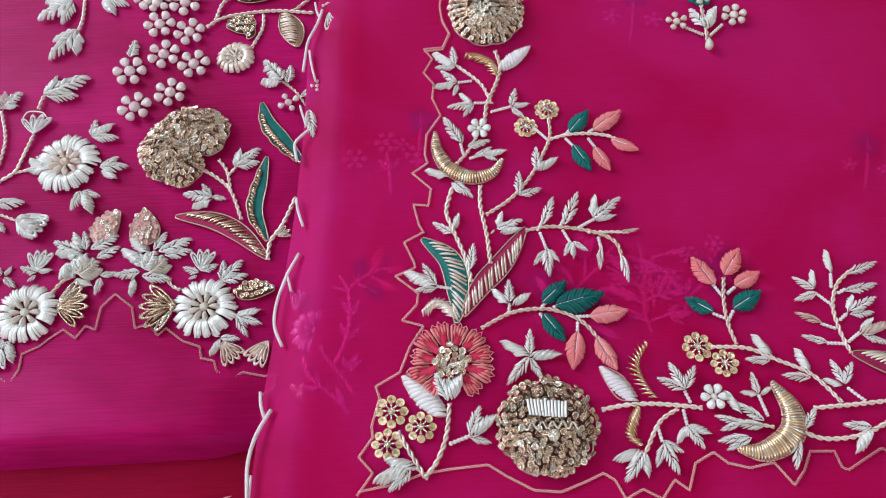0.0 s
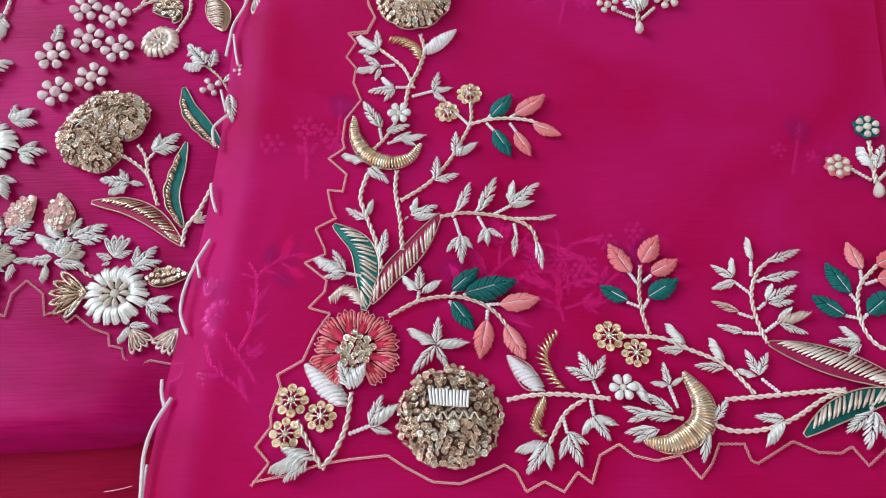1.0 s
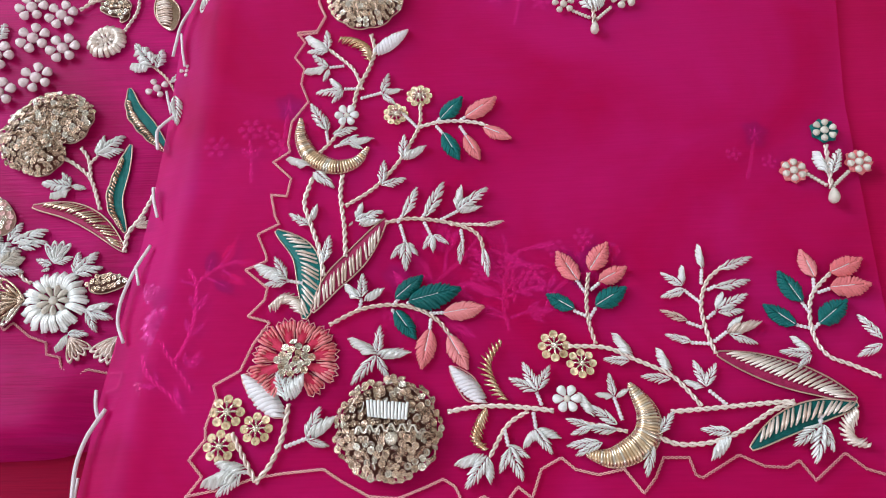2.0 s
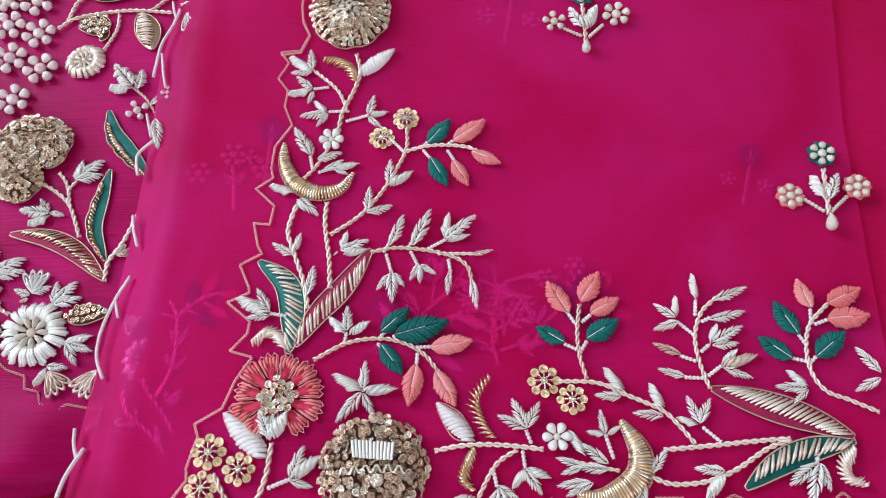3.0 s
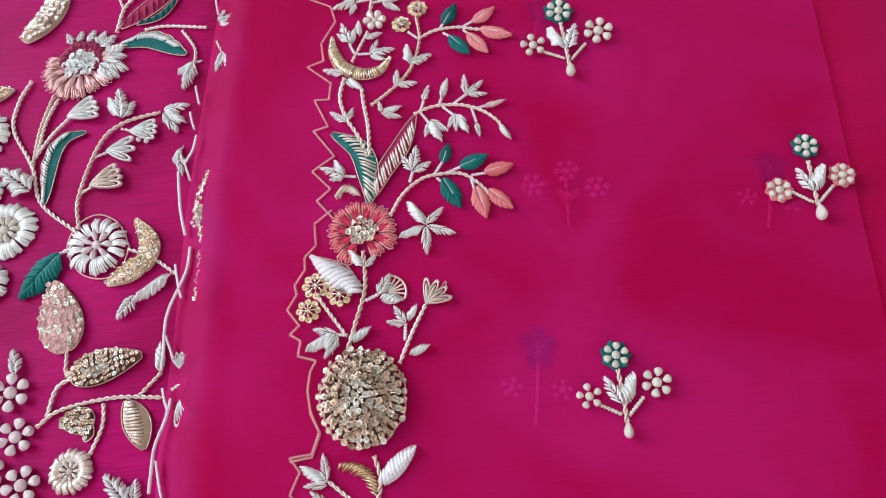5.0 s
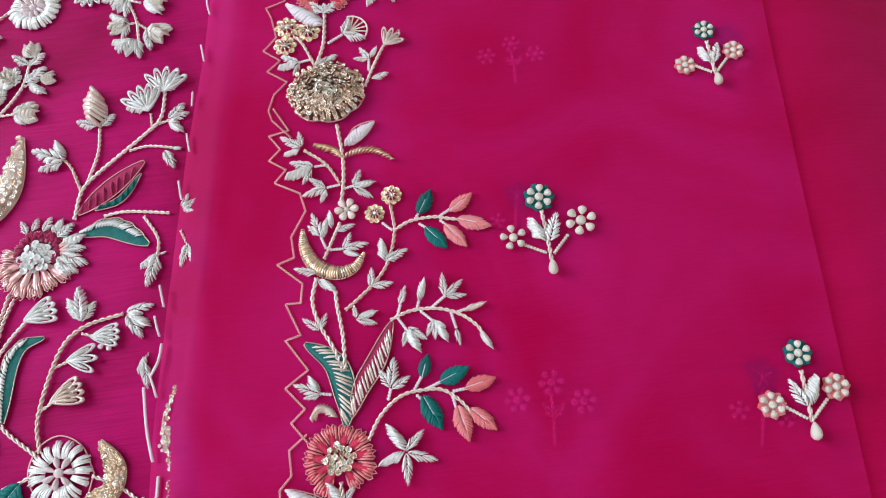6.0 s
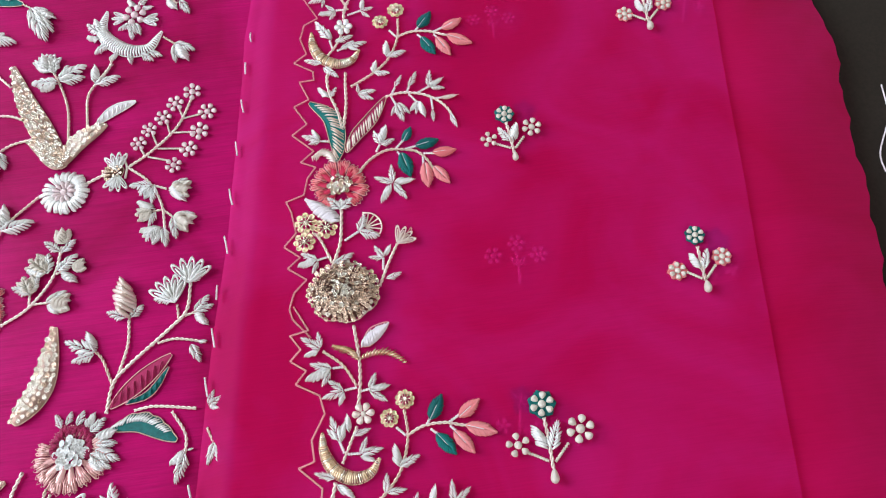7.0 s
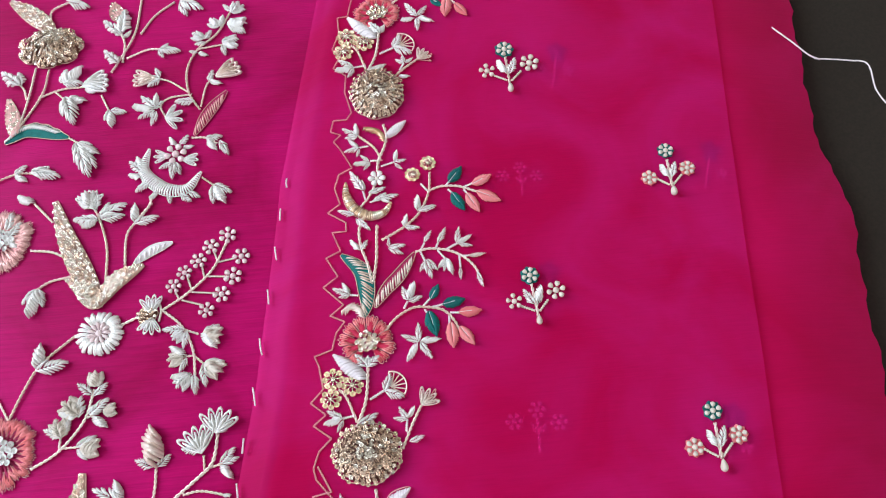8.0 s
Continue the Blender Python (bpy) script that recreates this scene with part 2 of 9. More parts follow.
def shape(kind, mat, i=0):
    """The shared mesh of a kind in a material."""
    key = (kind, mat, i % len(SHAPES[kind]))
    if key not in COLOURED:
        me = SHAPES[kind][key[2]].copy()
        me.materials.append(MAT[mat])
        COLOURED[key] = me
    return COLOURED[key]


# ---- the embroidery: every helper takes centimetres on the cloth ----
count = [0]


TOP, MID, LOW, EDGE, BASE = 0.0, -0.003, -0.008, -0.0045, -0.024


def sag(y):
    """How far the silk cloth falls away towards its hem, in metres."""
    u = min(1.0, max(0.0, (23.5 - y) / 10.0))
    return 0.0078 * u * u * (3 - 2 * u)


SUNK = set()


def motif(name, label, category, group, x, y, z):
    """An embroidered motif, an Empty at its base on the cloth."""
    ob = new(name)
    ob.location = (x * CM, y * CM, z)
    ob.empty_display_size = 0.01
    if z == MID:
        ob.scale, ob.location.z = (1, 1, 0.3), z + 0.0006
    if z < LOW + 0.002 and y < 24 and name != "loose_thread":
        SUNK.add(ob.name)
    count[0] += 1
    return tagged(ob, label, category, group)


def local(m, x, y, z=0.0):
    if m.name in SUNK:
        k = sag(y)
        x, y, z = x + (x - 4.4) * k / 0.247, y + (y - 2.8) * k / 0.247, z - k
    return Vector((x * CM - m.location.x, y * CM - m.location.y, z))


def piece(m, name, kind, mat, x0, y0, x1, y1, width, thick=1.0, lift=0.0002):
    """A shared piece laid from (x0, y0) to (x1, y1); width is a share of its length."""
    count[0] += 1
    a, b = local(m, x0, y0), local(m, x1, y1)
    d = b - a
    s = d.length
    turn = Matrix.Translation(a + Vector((0, 0, lift))) @ Matrix.Rotation(math.atan2(d.y, d.x), 4, "Z")
    return share(name, shape(kind, mat, count[0]), m, turn @ Matrix.Diagonal((s, s * width, s * thick * min(1.0, width * 2), 1)))


def leaf(m, mat, width, *ends):
    """Wire leaves, or satin ones, from base to tip."""
    for x0, y0, x1, y1 in zip(ends[::4], ends[1::4], ends[2::4], ends[3::4]):
        s = math.hypot(x1 - x0, y1 - y0)
        if mat in ("peach", "teal"):
            ob = piece(m, "leaf", "satin", mat, x0, y0, x1, y1, width * 0.92, 0.8)
            vein = cord(m, "white", 0.022, x0, y0, x0 + (x1 - x0) * 0.55, y0 + (y1 - y0) * 0.55, up=0.16 * s * min(1, width * 2) * 0.62, name="vein")
            vein.parent, vein.matrix_parent_inverse = ob, ob.matrix_basis.inverted()
        elif mat == "white":
            piece(m, "petal", "smooth", mat, x0, y0, x1, y1, width * 0.85)
        elif mat == "ivory":
            piece(m, "petal", "smooth", "cream", x0, y0, x1, y1, width, 1.4)
        else:
            piece(m, "leaf", "strand", mat, x0, y0, x1, y1, width * 1.05)


def cord(m, mat, r, *xy, up=0.0, closed=False, name="thread"):
    """A plain thread along the points."""
    pts = [local(m, x, y, 0) for x, y in zip(xy[::2], xy[1::2])]
    if closed:
        pts.append(pts[0])
    line = spline(pts, max(0.0006, r * CM * 2.5))
    bm = bmesh.new()
    rnd = random.Random(len(line))
    tube(bm, [p + Vector((0, 0, up * CM + r * CM * (1 + 0.3 * rnd.random()))) for p in line], r * CM, 5)
    return link(name, bm, mat, m)


def rope(m, mat, r, *xy, name="stem", straight=False, twist=0.7):
    """A stem of two twisted strands along the points."""
    pts = [local(m, x, y, 0) for x, y in zip(xy[::2], xy[1::2])]
    step = r * CM * 1.1
    if straight:
        line = [a.lerp(b, i / k) for a, b in zip(pts, pts[1:]) for k in [max(1, int((b - a).length / step))] for i in range(k)] + [pts[-1]]
    else:
        line = spline(pts, step)
    bm = bmesh.new()
    pitch = r * CM * 8.0
    run = 0.0
    for k in (0, math.pi):
        out, run = [], 0.0
        for i, p in enumerate(line):
            d = line[min(i + 1, len(line) - 1)] - line[max(i - 1, 0)]
            run += (p - line[i - 1]).length if i else 0.0
            side = Vector((-d.y, d.x, 0)).normalized() if d.length > 1e-9 else Vector((0, 1, 0))
            a = k + run / pitch * math.tau
            out.append(p + side * r * CM * twist * math.cos(a) + Vector((0, 0, r * CM * (1.0 + 0.6 * math.sin(a)))))
        tube(bm, out, r * CM * 0.62, 5)
    return link(name, bm, mat, m)


def beads(m, mat, r, *xy):
    """A short stem of small threaded beads."""
    line = spline([local(m, x, y, r) * 1.0 for x, y in zip(xy[::2], xy[1::2])], r * CM * 0.45)
    bm = bmesh.new()
    tube(bm, [Vector((p.x, p.y, r * CM)) for p in line], [r * CM * (0.62 + 0.72 * abs(math.sin(i * 0.62))) for i in range(len(line))], 6)
    return link("beaded_stem", bm, mat, m)


def pearls(m, x, y, r, n=6, turn=0.0, mat="pearl"):
    """Drop-shaped pearls round a round one."""
    for i in range(n):
        a = turn + i * math.tau / n
        piece(m, "bead", "drop", mat, x + 0.38 * r * math.cos(a), y + 0.38 * r * math.sin(a), x + r * math.cos(a), y + r * math.sin(a), 1.25, 1.1)
    piece(m, "centre_bead", "bead", mat, x - 0.02, y, x + 0.30 * r * 2, y, 1.0, 1.2).matrix_basis = Matrix.Translation(local(m, x, y)) @ Matrix.Diagonal((r * CM * 0.66,) * 3 + (1,))


def blossom(m, x, y, r, n, mat, core="sequin", kind="loop", turn=0.0, width=1.1):
    """A small flower: n petals and a bead."""
    for i in range(n):
        a = turn + i * math.tau / n
        c, s = math.cos(a), math.sin(a)
        if kind == "loop":
            piece(m, "petal", "cup", mat, x + 0.50 * r * c, y + 0.50 * r * s, x + 1.08 * r * c, y + 1.08 * r * s, 1.02, 0.8)
            ob = piece(m, "wire_stitch", "drop", core, x + 0.12 * r * c, y + 0.12 * r * s, x + 0.66 * r * c, y + 0.66 * r * s, 0.34, 1.5, 0.0006)
        else:
            piece(m, "petal", kind, mat, x + 0.2 * r * c, y + 0.2 * r * s, x + r * c, y + r * s, width * 5.6 / n)
    share("centre_bead", shape("bead", core), m, Matrix.Translation(local(m, x, y, 0.0003)) @ Matrix.Diagonal((r * CM * 0.5, r * CM * 0.5, r * CM * 0.5, 1)))


def sequin(m, mat, x, y, size, tilt, turn, up):
    share("sequin", shape("disc", mat), m, Matrix.Translation(local(m, x, y, up)) @ Euler((tilt * math.cos(turn), tilt * math.sin(turn), turn)).to_matrix().to_4x4() @ Matrix.Diagonal((size * CM, size * CM, size * CM, 1)))


def rose(m, x, y, rx, ry, seed, lobes=9, mat="bronze", size=0.235, heart="bar", notch=0.13):
    """A large rose of overlapping sequins, shingled in lobed rings on padding, with a wire bar and curls at its heart."""
    rnd = random.Random(seed)
    bm = bmesh.new()
    ball(bm, local(m, x, y, 0.0), rx * CM * 0.88, ry * CM * 0.88, 0.0032, 0, 24, 10)
    link("padding", bm, "pad", m)

    def lobe(a):
        return 1 - notch * abs(math.sin(a * lobes / 2 + seed)) ** 6
    edge = []
    for i in range(72):
        a = i * math.tau / 72
        edge += [x + rx * lobe(a) * math.cos(a) * 0.96, y + ry * lobe(a) * math.sin(a) * 0.96]
    cord(m, "antique", 0.028, *edge, closed=True, name="outline")
    f, ring = 0.94, 0
    while f > 0.0:
        n = max(4, int(math.tau * f * (rx + ry) / 2 / (size * 0.94)))
        if heart == "rays" and f > 0.5:
            n = int(math.tau * 0.72 * (rx + ry) / 2 / (size * 0.94))
        for i in range(n):
            a = (i + (0.5 * (ring % 2) if heart != "rays" else 0.0)) * math.tau / n + rnd.uniform(-0.03, 0.03)
            g = f * lobe(a) + rnd.uniform(-0.02, 0.02)
            up = 0.0036 * math.sqrt(max(0, 1 - f * f)) + 0.0007 + rnd.uniform(0, 0.0004)
            e = Euler((rnd.uniform(-0.45, 0.45), rnd.uniform(0.1, 1.1 if heart == "bar" else 0.85), 0))
            t = Matrix.Translation(local(m, x + rx * g * math.cos(a), y + ry * g * math.sin(a), up)) @ Matrix.Rotation(a + rnd.uniform(-0.4, 0.4), 4, "Z") @ e.to_matrix().to_4x4()
            share("sequin", shape("disc", "sequin" if rnd.random() < (0.75 if heart == "rays" and f < 0.35 else 0.22) else mat), m, t @ Matrix.Diagonal((size * CM,) * 3 + (1,)))
            if rnd.random() < 0.22:
                share("seed_bead", shape("bead", mat), m, t @ Matrix.Translation((0, 0, 0.0003)) @ Matrix.Diagonal((size * CM * 0.36,) * 3 + (1,)))
        f -= size * 0.74 / ((rx + ry) / 2)
        ring += 1
    if heart == "bar":
        for i in range(12):
            u = -0.34 + 0.68 * i / 11
            px, py = x + rx * u, y + ry * (0.32 - 0.10 * u)
            cord(m, "silver", 0.045, px - 0.06 * u, py - ry * rnd.uniform(0.16, 0.18), px + 0.1 * u, py + ry * rnd.uniform(0.13, 0.16), up=0.46, name="wire_stitch")
        curl = []
        for i in range(25):
            u = -0.58 + 1.16 * i / 24
            curl += [x + rx * u, y + ry * (-0.02 + 0.06 * (1 if i % 4 in (1, 2) else -1) - 0.12 * u * u)]
        cord(m, "sequin", 0.045, *curl, up=0.44, name="wire_curl")
        share("centre_bead", shape("bead", "sequin"), m, Matrix.Translation(local(m, x + 0.08 * rx, y - 0.22 * ry, 0.0042)) @ Matrix.Diagonal((0.0040, 0.0040, 0.003, 1)))


def mum(m, x, y, r, n, mat="silver", core="cream", squash=1.0, seed=0, thick=0.09):
    """A round flower of thick radial strands, in two rings."""
    rnd = random.Random(seed)
    for i in range(n):
        a = i * math.tau / n + rnd.uniform(-0.04, 0.04)
        bm = bmesh.new()
        r0, r1 = 0.42 * r, r * rnd.uniform(0.95, 1.03)
        for k in (-1.1, -0.35, 0.35, 1.1):
            b = a + k * 0.62 / n * 2.6 + rnd.uniform(-0.03, 0.03)
            p = [local(m, x + q * math.cos(b), y + q * math.sin(b) * squash, h) for q, h in ((r0, 0.0016), ((r0 + r1) / 2, 0.0026), (r1 * (1 if abs(k) < 1 else 0.94) * rnd.uniform(0.95, 1.02), 0.0006))]
            tube(bm, spline(p, 0.0012), thick * CM * 0.62, 5)
        link("petal", bm, mat, m)
    ring = max(7, n // 2)
    for i in range(ring):
        a = i * math.tau / ring
        ob = piece(m, "petal", "drop", core, x + 0.12 * r * math.cos(a), y + 0.12 * r * math.sin(a) * squash, x + 0.5 * r * math.cos(a), y + 0.5 * r * math.sin(a) * squash, 0.62, 1.0, 0.0008)
    share("centre_bead", shape("bead", core), m, Matrix.Translation(local(m, x, y, 0.001)) @ Matrix.Diagonal((r * CM * 0.3,) * 3 + (1,)))


def ribbon(xy, m, n):
    line = spline([local(m, x, y, 0) for x, y in zip(xy[::2], xy[1::2])], 0.0005)
    out = []
    for i in range(n + 1):
        q = i * (len(line) - 1) / n
        j = min(int(q), len(line) - 2)
        out.append(line[j].lerp(line[j + 1], q - j))
    return out


def feather(m, fill, mat, width, *xy, rim="antique", name="blade", gap=1.0, half=0):
    """A long leaf on a curved spine: a coloured ground, slanting wire stitches and a cord round it."""
    n = 28
    line = ribbon(xy, m, n)
    total = sum((b - a).length for a, b in zip(line, line[1:]))
    W = width * CM * 0.5
    left, right = [], []
    for i, p in enumerate(line):
        d = (line[min(i + 1, n)] - line[max(i - 1, 0)]).normalized()
        s = Vector((-d.y, d.x, 0))
        h = W * max(0.05, math.sin(math.pi * (0.03 + 0.94 * i / n)) ** 0.75)
        wave = 0.88 + 0.18 * abs(math.sin(i * 0.62)) if half else 1.0
        left.append(p + s * h * wave)
        right.append(p - s * h)
    bm = bmesh.new()
    rows = [[bm.verts.new(l + Vector((0, 0, 0.0003))), bm.verts.new((l + r) / 2 + Vector((0, 0, 0.0010))), bm.verts.new(r + Vector((0, 0, 0.0003)))] for l, r in zip(left, right)]
    for a, b in zip(rows, rows[1:]):
        for j in (0, 1):
            bm.faces.new((a[j], a[j + 1], b[j + 1], b[j]))
    body = link(name, bm, fill, m)
    bm = bmesh.new()
    k = max(6, int(total / ((0.0011 if half else 0.0021) * gap)))
    for i in range(k):
        u = i / k * 0.82 + 0.02
        a, b = right[int(u * n)], left[min(n, int((u + 0.20) * n))]
        if half:
            side = left if half > 0 else right
            a, b = line[int(u * n)], side[min(n, int((u + 0.08) * n))]
            a, b = b, a.lerp(b, -0.3)
        mid = (a + b) / 2 + Vector((0, 0, 0.0016))
        tube(bm, [a.lerp(b, 0.08) + Vector((0, 0, 0.0006)), mid, a.lerp(b, 0.72) + Vector((0, 0, 0.0012))], [0.00034, 0.00052, 0.00022], 5)
    link("wire_stitches", bm, mat, body)
    bm = bmesh.new()
    tube(bm, [p + Vector((0, 0, 0.0006)) for p in left + right[::-1] + left[:1]], 0.00026, 5)
    link("outline", bm, rim, body)
    return body


def crescent(m, mat, width, *xy, rim="antique"):
    """A horned band of close wire stitches across a padded curve."""
    n = 44
    line = ribbon(xy, m, n)
    W = width * CM * 0.5
    left, right = [], []
    for i, p in enumerate(line):
        d = (line[min(i + 1, n)] - line[max(i - 1, 0)]).normalized()
        s = Vector((-d.y, d.x, 0))
        h = W * max(0.06, math.sin(math.pi * (0.02 + 0.96 * i / n)) ** 0.7)
        left.append(p + s * h)
        right.append(p - s * h)
        count[0] += 1
        rnd = random.Random(count[0])
        bm = bmesh.new()
        z = Vector((0, 0, 0.0004))
        tube(bm, [left[-1] + z, p + s * h * 0.5 + Vector((0, 0, 0.0006 + h * 0.45)), p - s * h * 0.5 + Vector((0, 0, 0.0006 + h * 0.45)), right[-1] + z], 0.00050 * rnd.uniform(0.85, 1.15), 5)
        link("wire_stitch", bm, rnd.choice((mat, mat, mat, "sequin", "bronze")) if mat == "gold" else mat, m)
    bm = bmesh.new()
    tube(bm, [p + Vector((0, 0, 0.0006)) for p in left + right[::-1] + left[:1]], 0.00028, 5)
    link("outline", bm, rim, m)


def sequin_leaf(m, mat, width, *xy, size=0.20, rim="antique", tip=0.75):
    """A leaf or horn filled with rows of sequins inside a cord."""
    n = 80
    line = ribbon(xy, m, n)
    total = sum((b - a).length for a, b in zip(line, line[1:]))
    W = width * CM * 0.5
    rnd = random.Random(int(total * 1e6))
    left, right = [], []
    for i, p in enumerate(line):
        d = (line[min(i + 1, n)] - line[max(i - 1, 0)]).normalized()
        s = Vector((-d.y, d.x, 0))
        h = W * max(0.10, math.sin(math.pi * (0.06 + 0.90 * (i / n) ** tip)) ** 0.8)
        left.append(p + s * h)
        right.append(p - s * h)
    bm = bmesh.new()
    rws = [[bm.verts.new(l + Vector((0, 0, 0.0002))), bm.verts.new((l + r) / 2 + Vector((0, 0, 0.0007))), bm.verts.new(r + Vector((0, 0, 0.0002)))] for l, r in zip(left, right)]
    for a, b in zip(rws, rws[1:]):
        for j in (0, 1):
            bm.faces.new((a[j], a[j + 1], b[j + 1], b[j]))
    link("padding", bm, "pad" if mat == "bronze" else "antique", m)
    u, odd = 0.02, 0
    while u < 0.99:
        i = int(u * n)
        l, r = left[i], right[i]
        k = max(1, int((l - r).length / (size * CM * 0.98)))
        odd += 1
        way = line[min(i + 2, n)] - line[max(i - 2, 0)]
        for j in range(k):
            p = r.lerp(l, (j + 0.36 + 0.28 * (odd % 2)) / k)
            v = abs(2 * (j + 0.5) / k - 1)
            t = Matrix.Translation(p + Vector((0, 0, 0.0011 + 0.0010 * (1 - v * v) + rnd.uniform(0, 0.0004)))) @ Matrix.Rotation(math.atan2(way.y, way.x) + rnd.uniform(-0.2, 0.2), 4, "Z") @ Euler((rnd.uniform(-0.25, 0.25), rnd.uniform(-0.45, 0.15), 0)).to_matrix().to_4x4()
            share("sequin", shape("disc", mat if rnd.random() < 0.75 else ("bronze" if mat == "sequin" else "sequin")), m, t @ Matrix.Diagonal((size * CM,) * 3 + (1,)))
        u += size * CM * 0.92 / total
    bm = bmesh.new()
    tube(bm, [p + Vector((0, 0, 0.0006)) for p in left + right[::-1] + left[:1]], 0.00024, 5)
    link("outline", bm, rim, m)


def daisy(m, x, y, r, n, a0, a1, core="sequin", squash=1.0, outer="peach", inner="coral", rim="rose"):
    """A flower of notched satin petals, crimson inside and peach outside, with sequins at its heart."""
    rnd = random.Random(int(100 * (x + 31) + n))
    for i in range(n):
        a = radians(a0 + (a1 - a0) * i / (n - 1))
        w = 0.5 * abs(radians(a1 - a0)) / (n - 1)
        far = rnd.uniform(0.90, 1.07)

        def at(q, b, h):
            return local(m, x + r * far * q * math.cos(a + b), y + r * far * q * math.sin(a + b) * squash, h)
        bm = bmesh.new()
        rows = []
        for q, k in ((0.33, 0.74), (0.55, 0.74), (0.75, 0.84), (0.9, 0.88), (0.98, 0.7)):
            rows.append([bm.verts.new(at(q * (0.93 if abs(v) == 0.5 and q > 0.9 else 1), v * w * k, 0.0004 + 0.0008 * (1 - v * v))) for v in (-1, -0.5, 0, 0.5, 1)])
        for u, v in zip(rows, rows[1:]):
            for k in range(4):
                bm.faces.new((u[k], v[k], v[k + 1], u[k + 1]))
        p = link("petal", bm, inner, m)
        bm = bmesh.new()
        for k in range(6):
            b = (k / 5 - 0.5) * 1.55 * w
            start = 0.58 + 0.27 * (1 - abs(k - 2.5) / 2.5) * (0.6 + 0.4 * (k % 2)) + rnd.uniform(-0.04, 0.04)
            tube(bm, [at(start, b * 0.85, 0.0011), at(0.5 * start + 0.45, b, 0.0016), at(rnd.uniform(0.93, 1.0), b * 0.98, 0.0007)], [0.00012, 0.00044, 0.00034], 5)
        link("satin_stitches", bm, outer, p)
        bm = bmesh.new()
        tip = [at(0.5, -w * 0.78, 0.0006), at(0.78, -w * 0.88, 0.0007), at(0.95, -w * 0.86, 0.0007), at(1.03, -w * 0.55, 0.0007), at(0.95, -w * 0.26, 0.0007), at(1.07, 0, 0.0007)]
        back = [at(0.95, w * 0.26, 0.0007), at(1.03, w * 0.55, 0.0007), at(0.95, w * 0.86, 0.0007), at(0.78, w * 0.88, 0.0007), at(0.5, w * 0.78, 0.0006)]
        tube(bm, tip + back, 0.0002, 5)
        link("outline", bm, rim, p)
    for i in range(22):
        a, q = i * 2.4, 0.42 * math.sqrt((i + 0.5) / 22)
        sequin(m, core if core != "sequin" or i % 3 else "bronze", x + r * q * math.cos(a), y + r * q * math.sin(a) * squash, r * 0.19, rnd.uniform(0.1, 0.6), a, 0.0016 - 0.001 * q + rnd.uniform(0, 0.0005))


def bud(m, mat, x0, y0, x1, y1, width=0.9):
    """A rounded padded bud of satin strands, fanned from its base."""
    dx, dy = x1 - x0, y1 - y0
    for k in (-1, 1, 0):
        a = 0.42 * k
        ex, ey = dx * math.cos(a) - dy * math.sin(a), dx * math.sin(a) + dy * math.cos(a)
        piece(m, "petal", "satin" if k else "strand", mat, x0, y0, x0 + ex * 0.95, y0 + ey * 0.95, 0.62 * width, 1.2, 0.0003 if k else 0.0009)


def fan(m, mat, x, y, r, a0, a1, n=6):
    """A fan flower of wire loops with an arched rim."""
    pts = []
    for i in range(n + 1):
        a = radians(a0 + (a1 - a0) * i / n)
        pts += [x + r * math.cos(a), y + r * math.sin(a)]
        cord(m, mat, 0.035, x, y, x + 0.95 * r * math.cos(a), y + 0.95 * r * math.sin(a), name="wire")
    cord(m, mat, 0.04, *pts, name="rim")


def loops(m, mat, x, y, r, a0, a1, n=3, width=0.42):
    """A tassel flower of n wire loops fanned from its base."""
    for i in range(n):
        a = radians(a0 + (a1 - a0) * (i / (n - 1) if n > 1 else 0.5))
        piece(m, "petal", "loop", mat, x, y, x + r * math.cos(a), y + r * math.sin(a), width)


def leafcurl(m, mat, width, *xy):
    """A curled leaf of short slanting wires along one side of a spine."""
    n = 15
    line = ribbon(xy, m, n)
    W = width * CM
    bm = bmesh.new()
    for i in range(1, n):
        p = line[i]
        d = (line[i + 1] - line[i - 1]).normalized()
        s = Vector((-d.y, d.x, 0))
        h = W * math.sin(math.pi * (0.1 + 0.86 * i / n)) ** 0.7 * 0.5
        k = 0.8 + 0.4 * ((i * 7) % 5) / 4
        tube(bm, [p - s * h * 0.7 - d * h * 0.9 + Vector((0, 0, 0.0004)), p + Vector((0, 0, 0.0016)), p + s * h * 1.15 * k + d * h * 0.9 * k + Vector((0, 0, 0.0004))], [0.0003, 0.0006, 0.00016], 5)
    link("curled_leaf", bm, mat, m)


def piecebead(m, mat, x0, y0, x1, y1):
    piece(m, "bead", "drop", mat, x0, y0, x1, y1, 0.8, 1.0)


# ---- the large structure ----


def along(table, y):
    """x of an edge at y, in centimetres."""
    ys, xs = table[::2], table[1::2]
    return float(np.interp(y, ys, xs))


LEFT_EDGE = (-20, -6.7, 6.8, -5.55, 10, -5.3, 12.7, -5.0, 16.2, -4.65, 19.6, -4.45, 24, -4.4, 28.2, -3.95, 33.7, -3.55, 38, -3.05, 45.3, -2.05, 50, -1.2, 59, -0.1, 61.2, 0.1, 73.9, 2.45, 110, 9)
RIGHT_EDGE = (-20, 17, 19.6, 19.8, 24, 20.5, 30, 21.2, 35, 21.75, 40, 22.3, 45.6, 22.95, 49, 23.4, 54.5, 24.0, 60, 24.7, 71, 26.1, 110, 31)
OUTER_EDGE = (-20, 25, 30, 28.0, 43.5, 29.0, 48, 29.75, 53, 30.2, 55.5, 30.75, 58, 30.95, 60.5, 30.4, 63.4, 30.5, 67, 31.0, 70.6, 31.4, 110, 35)


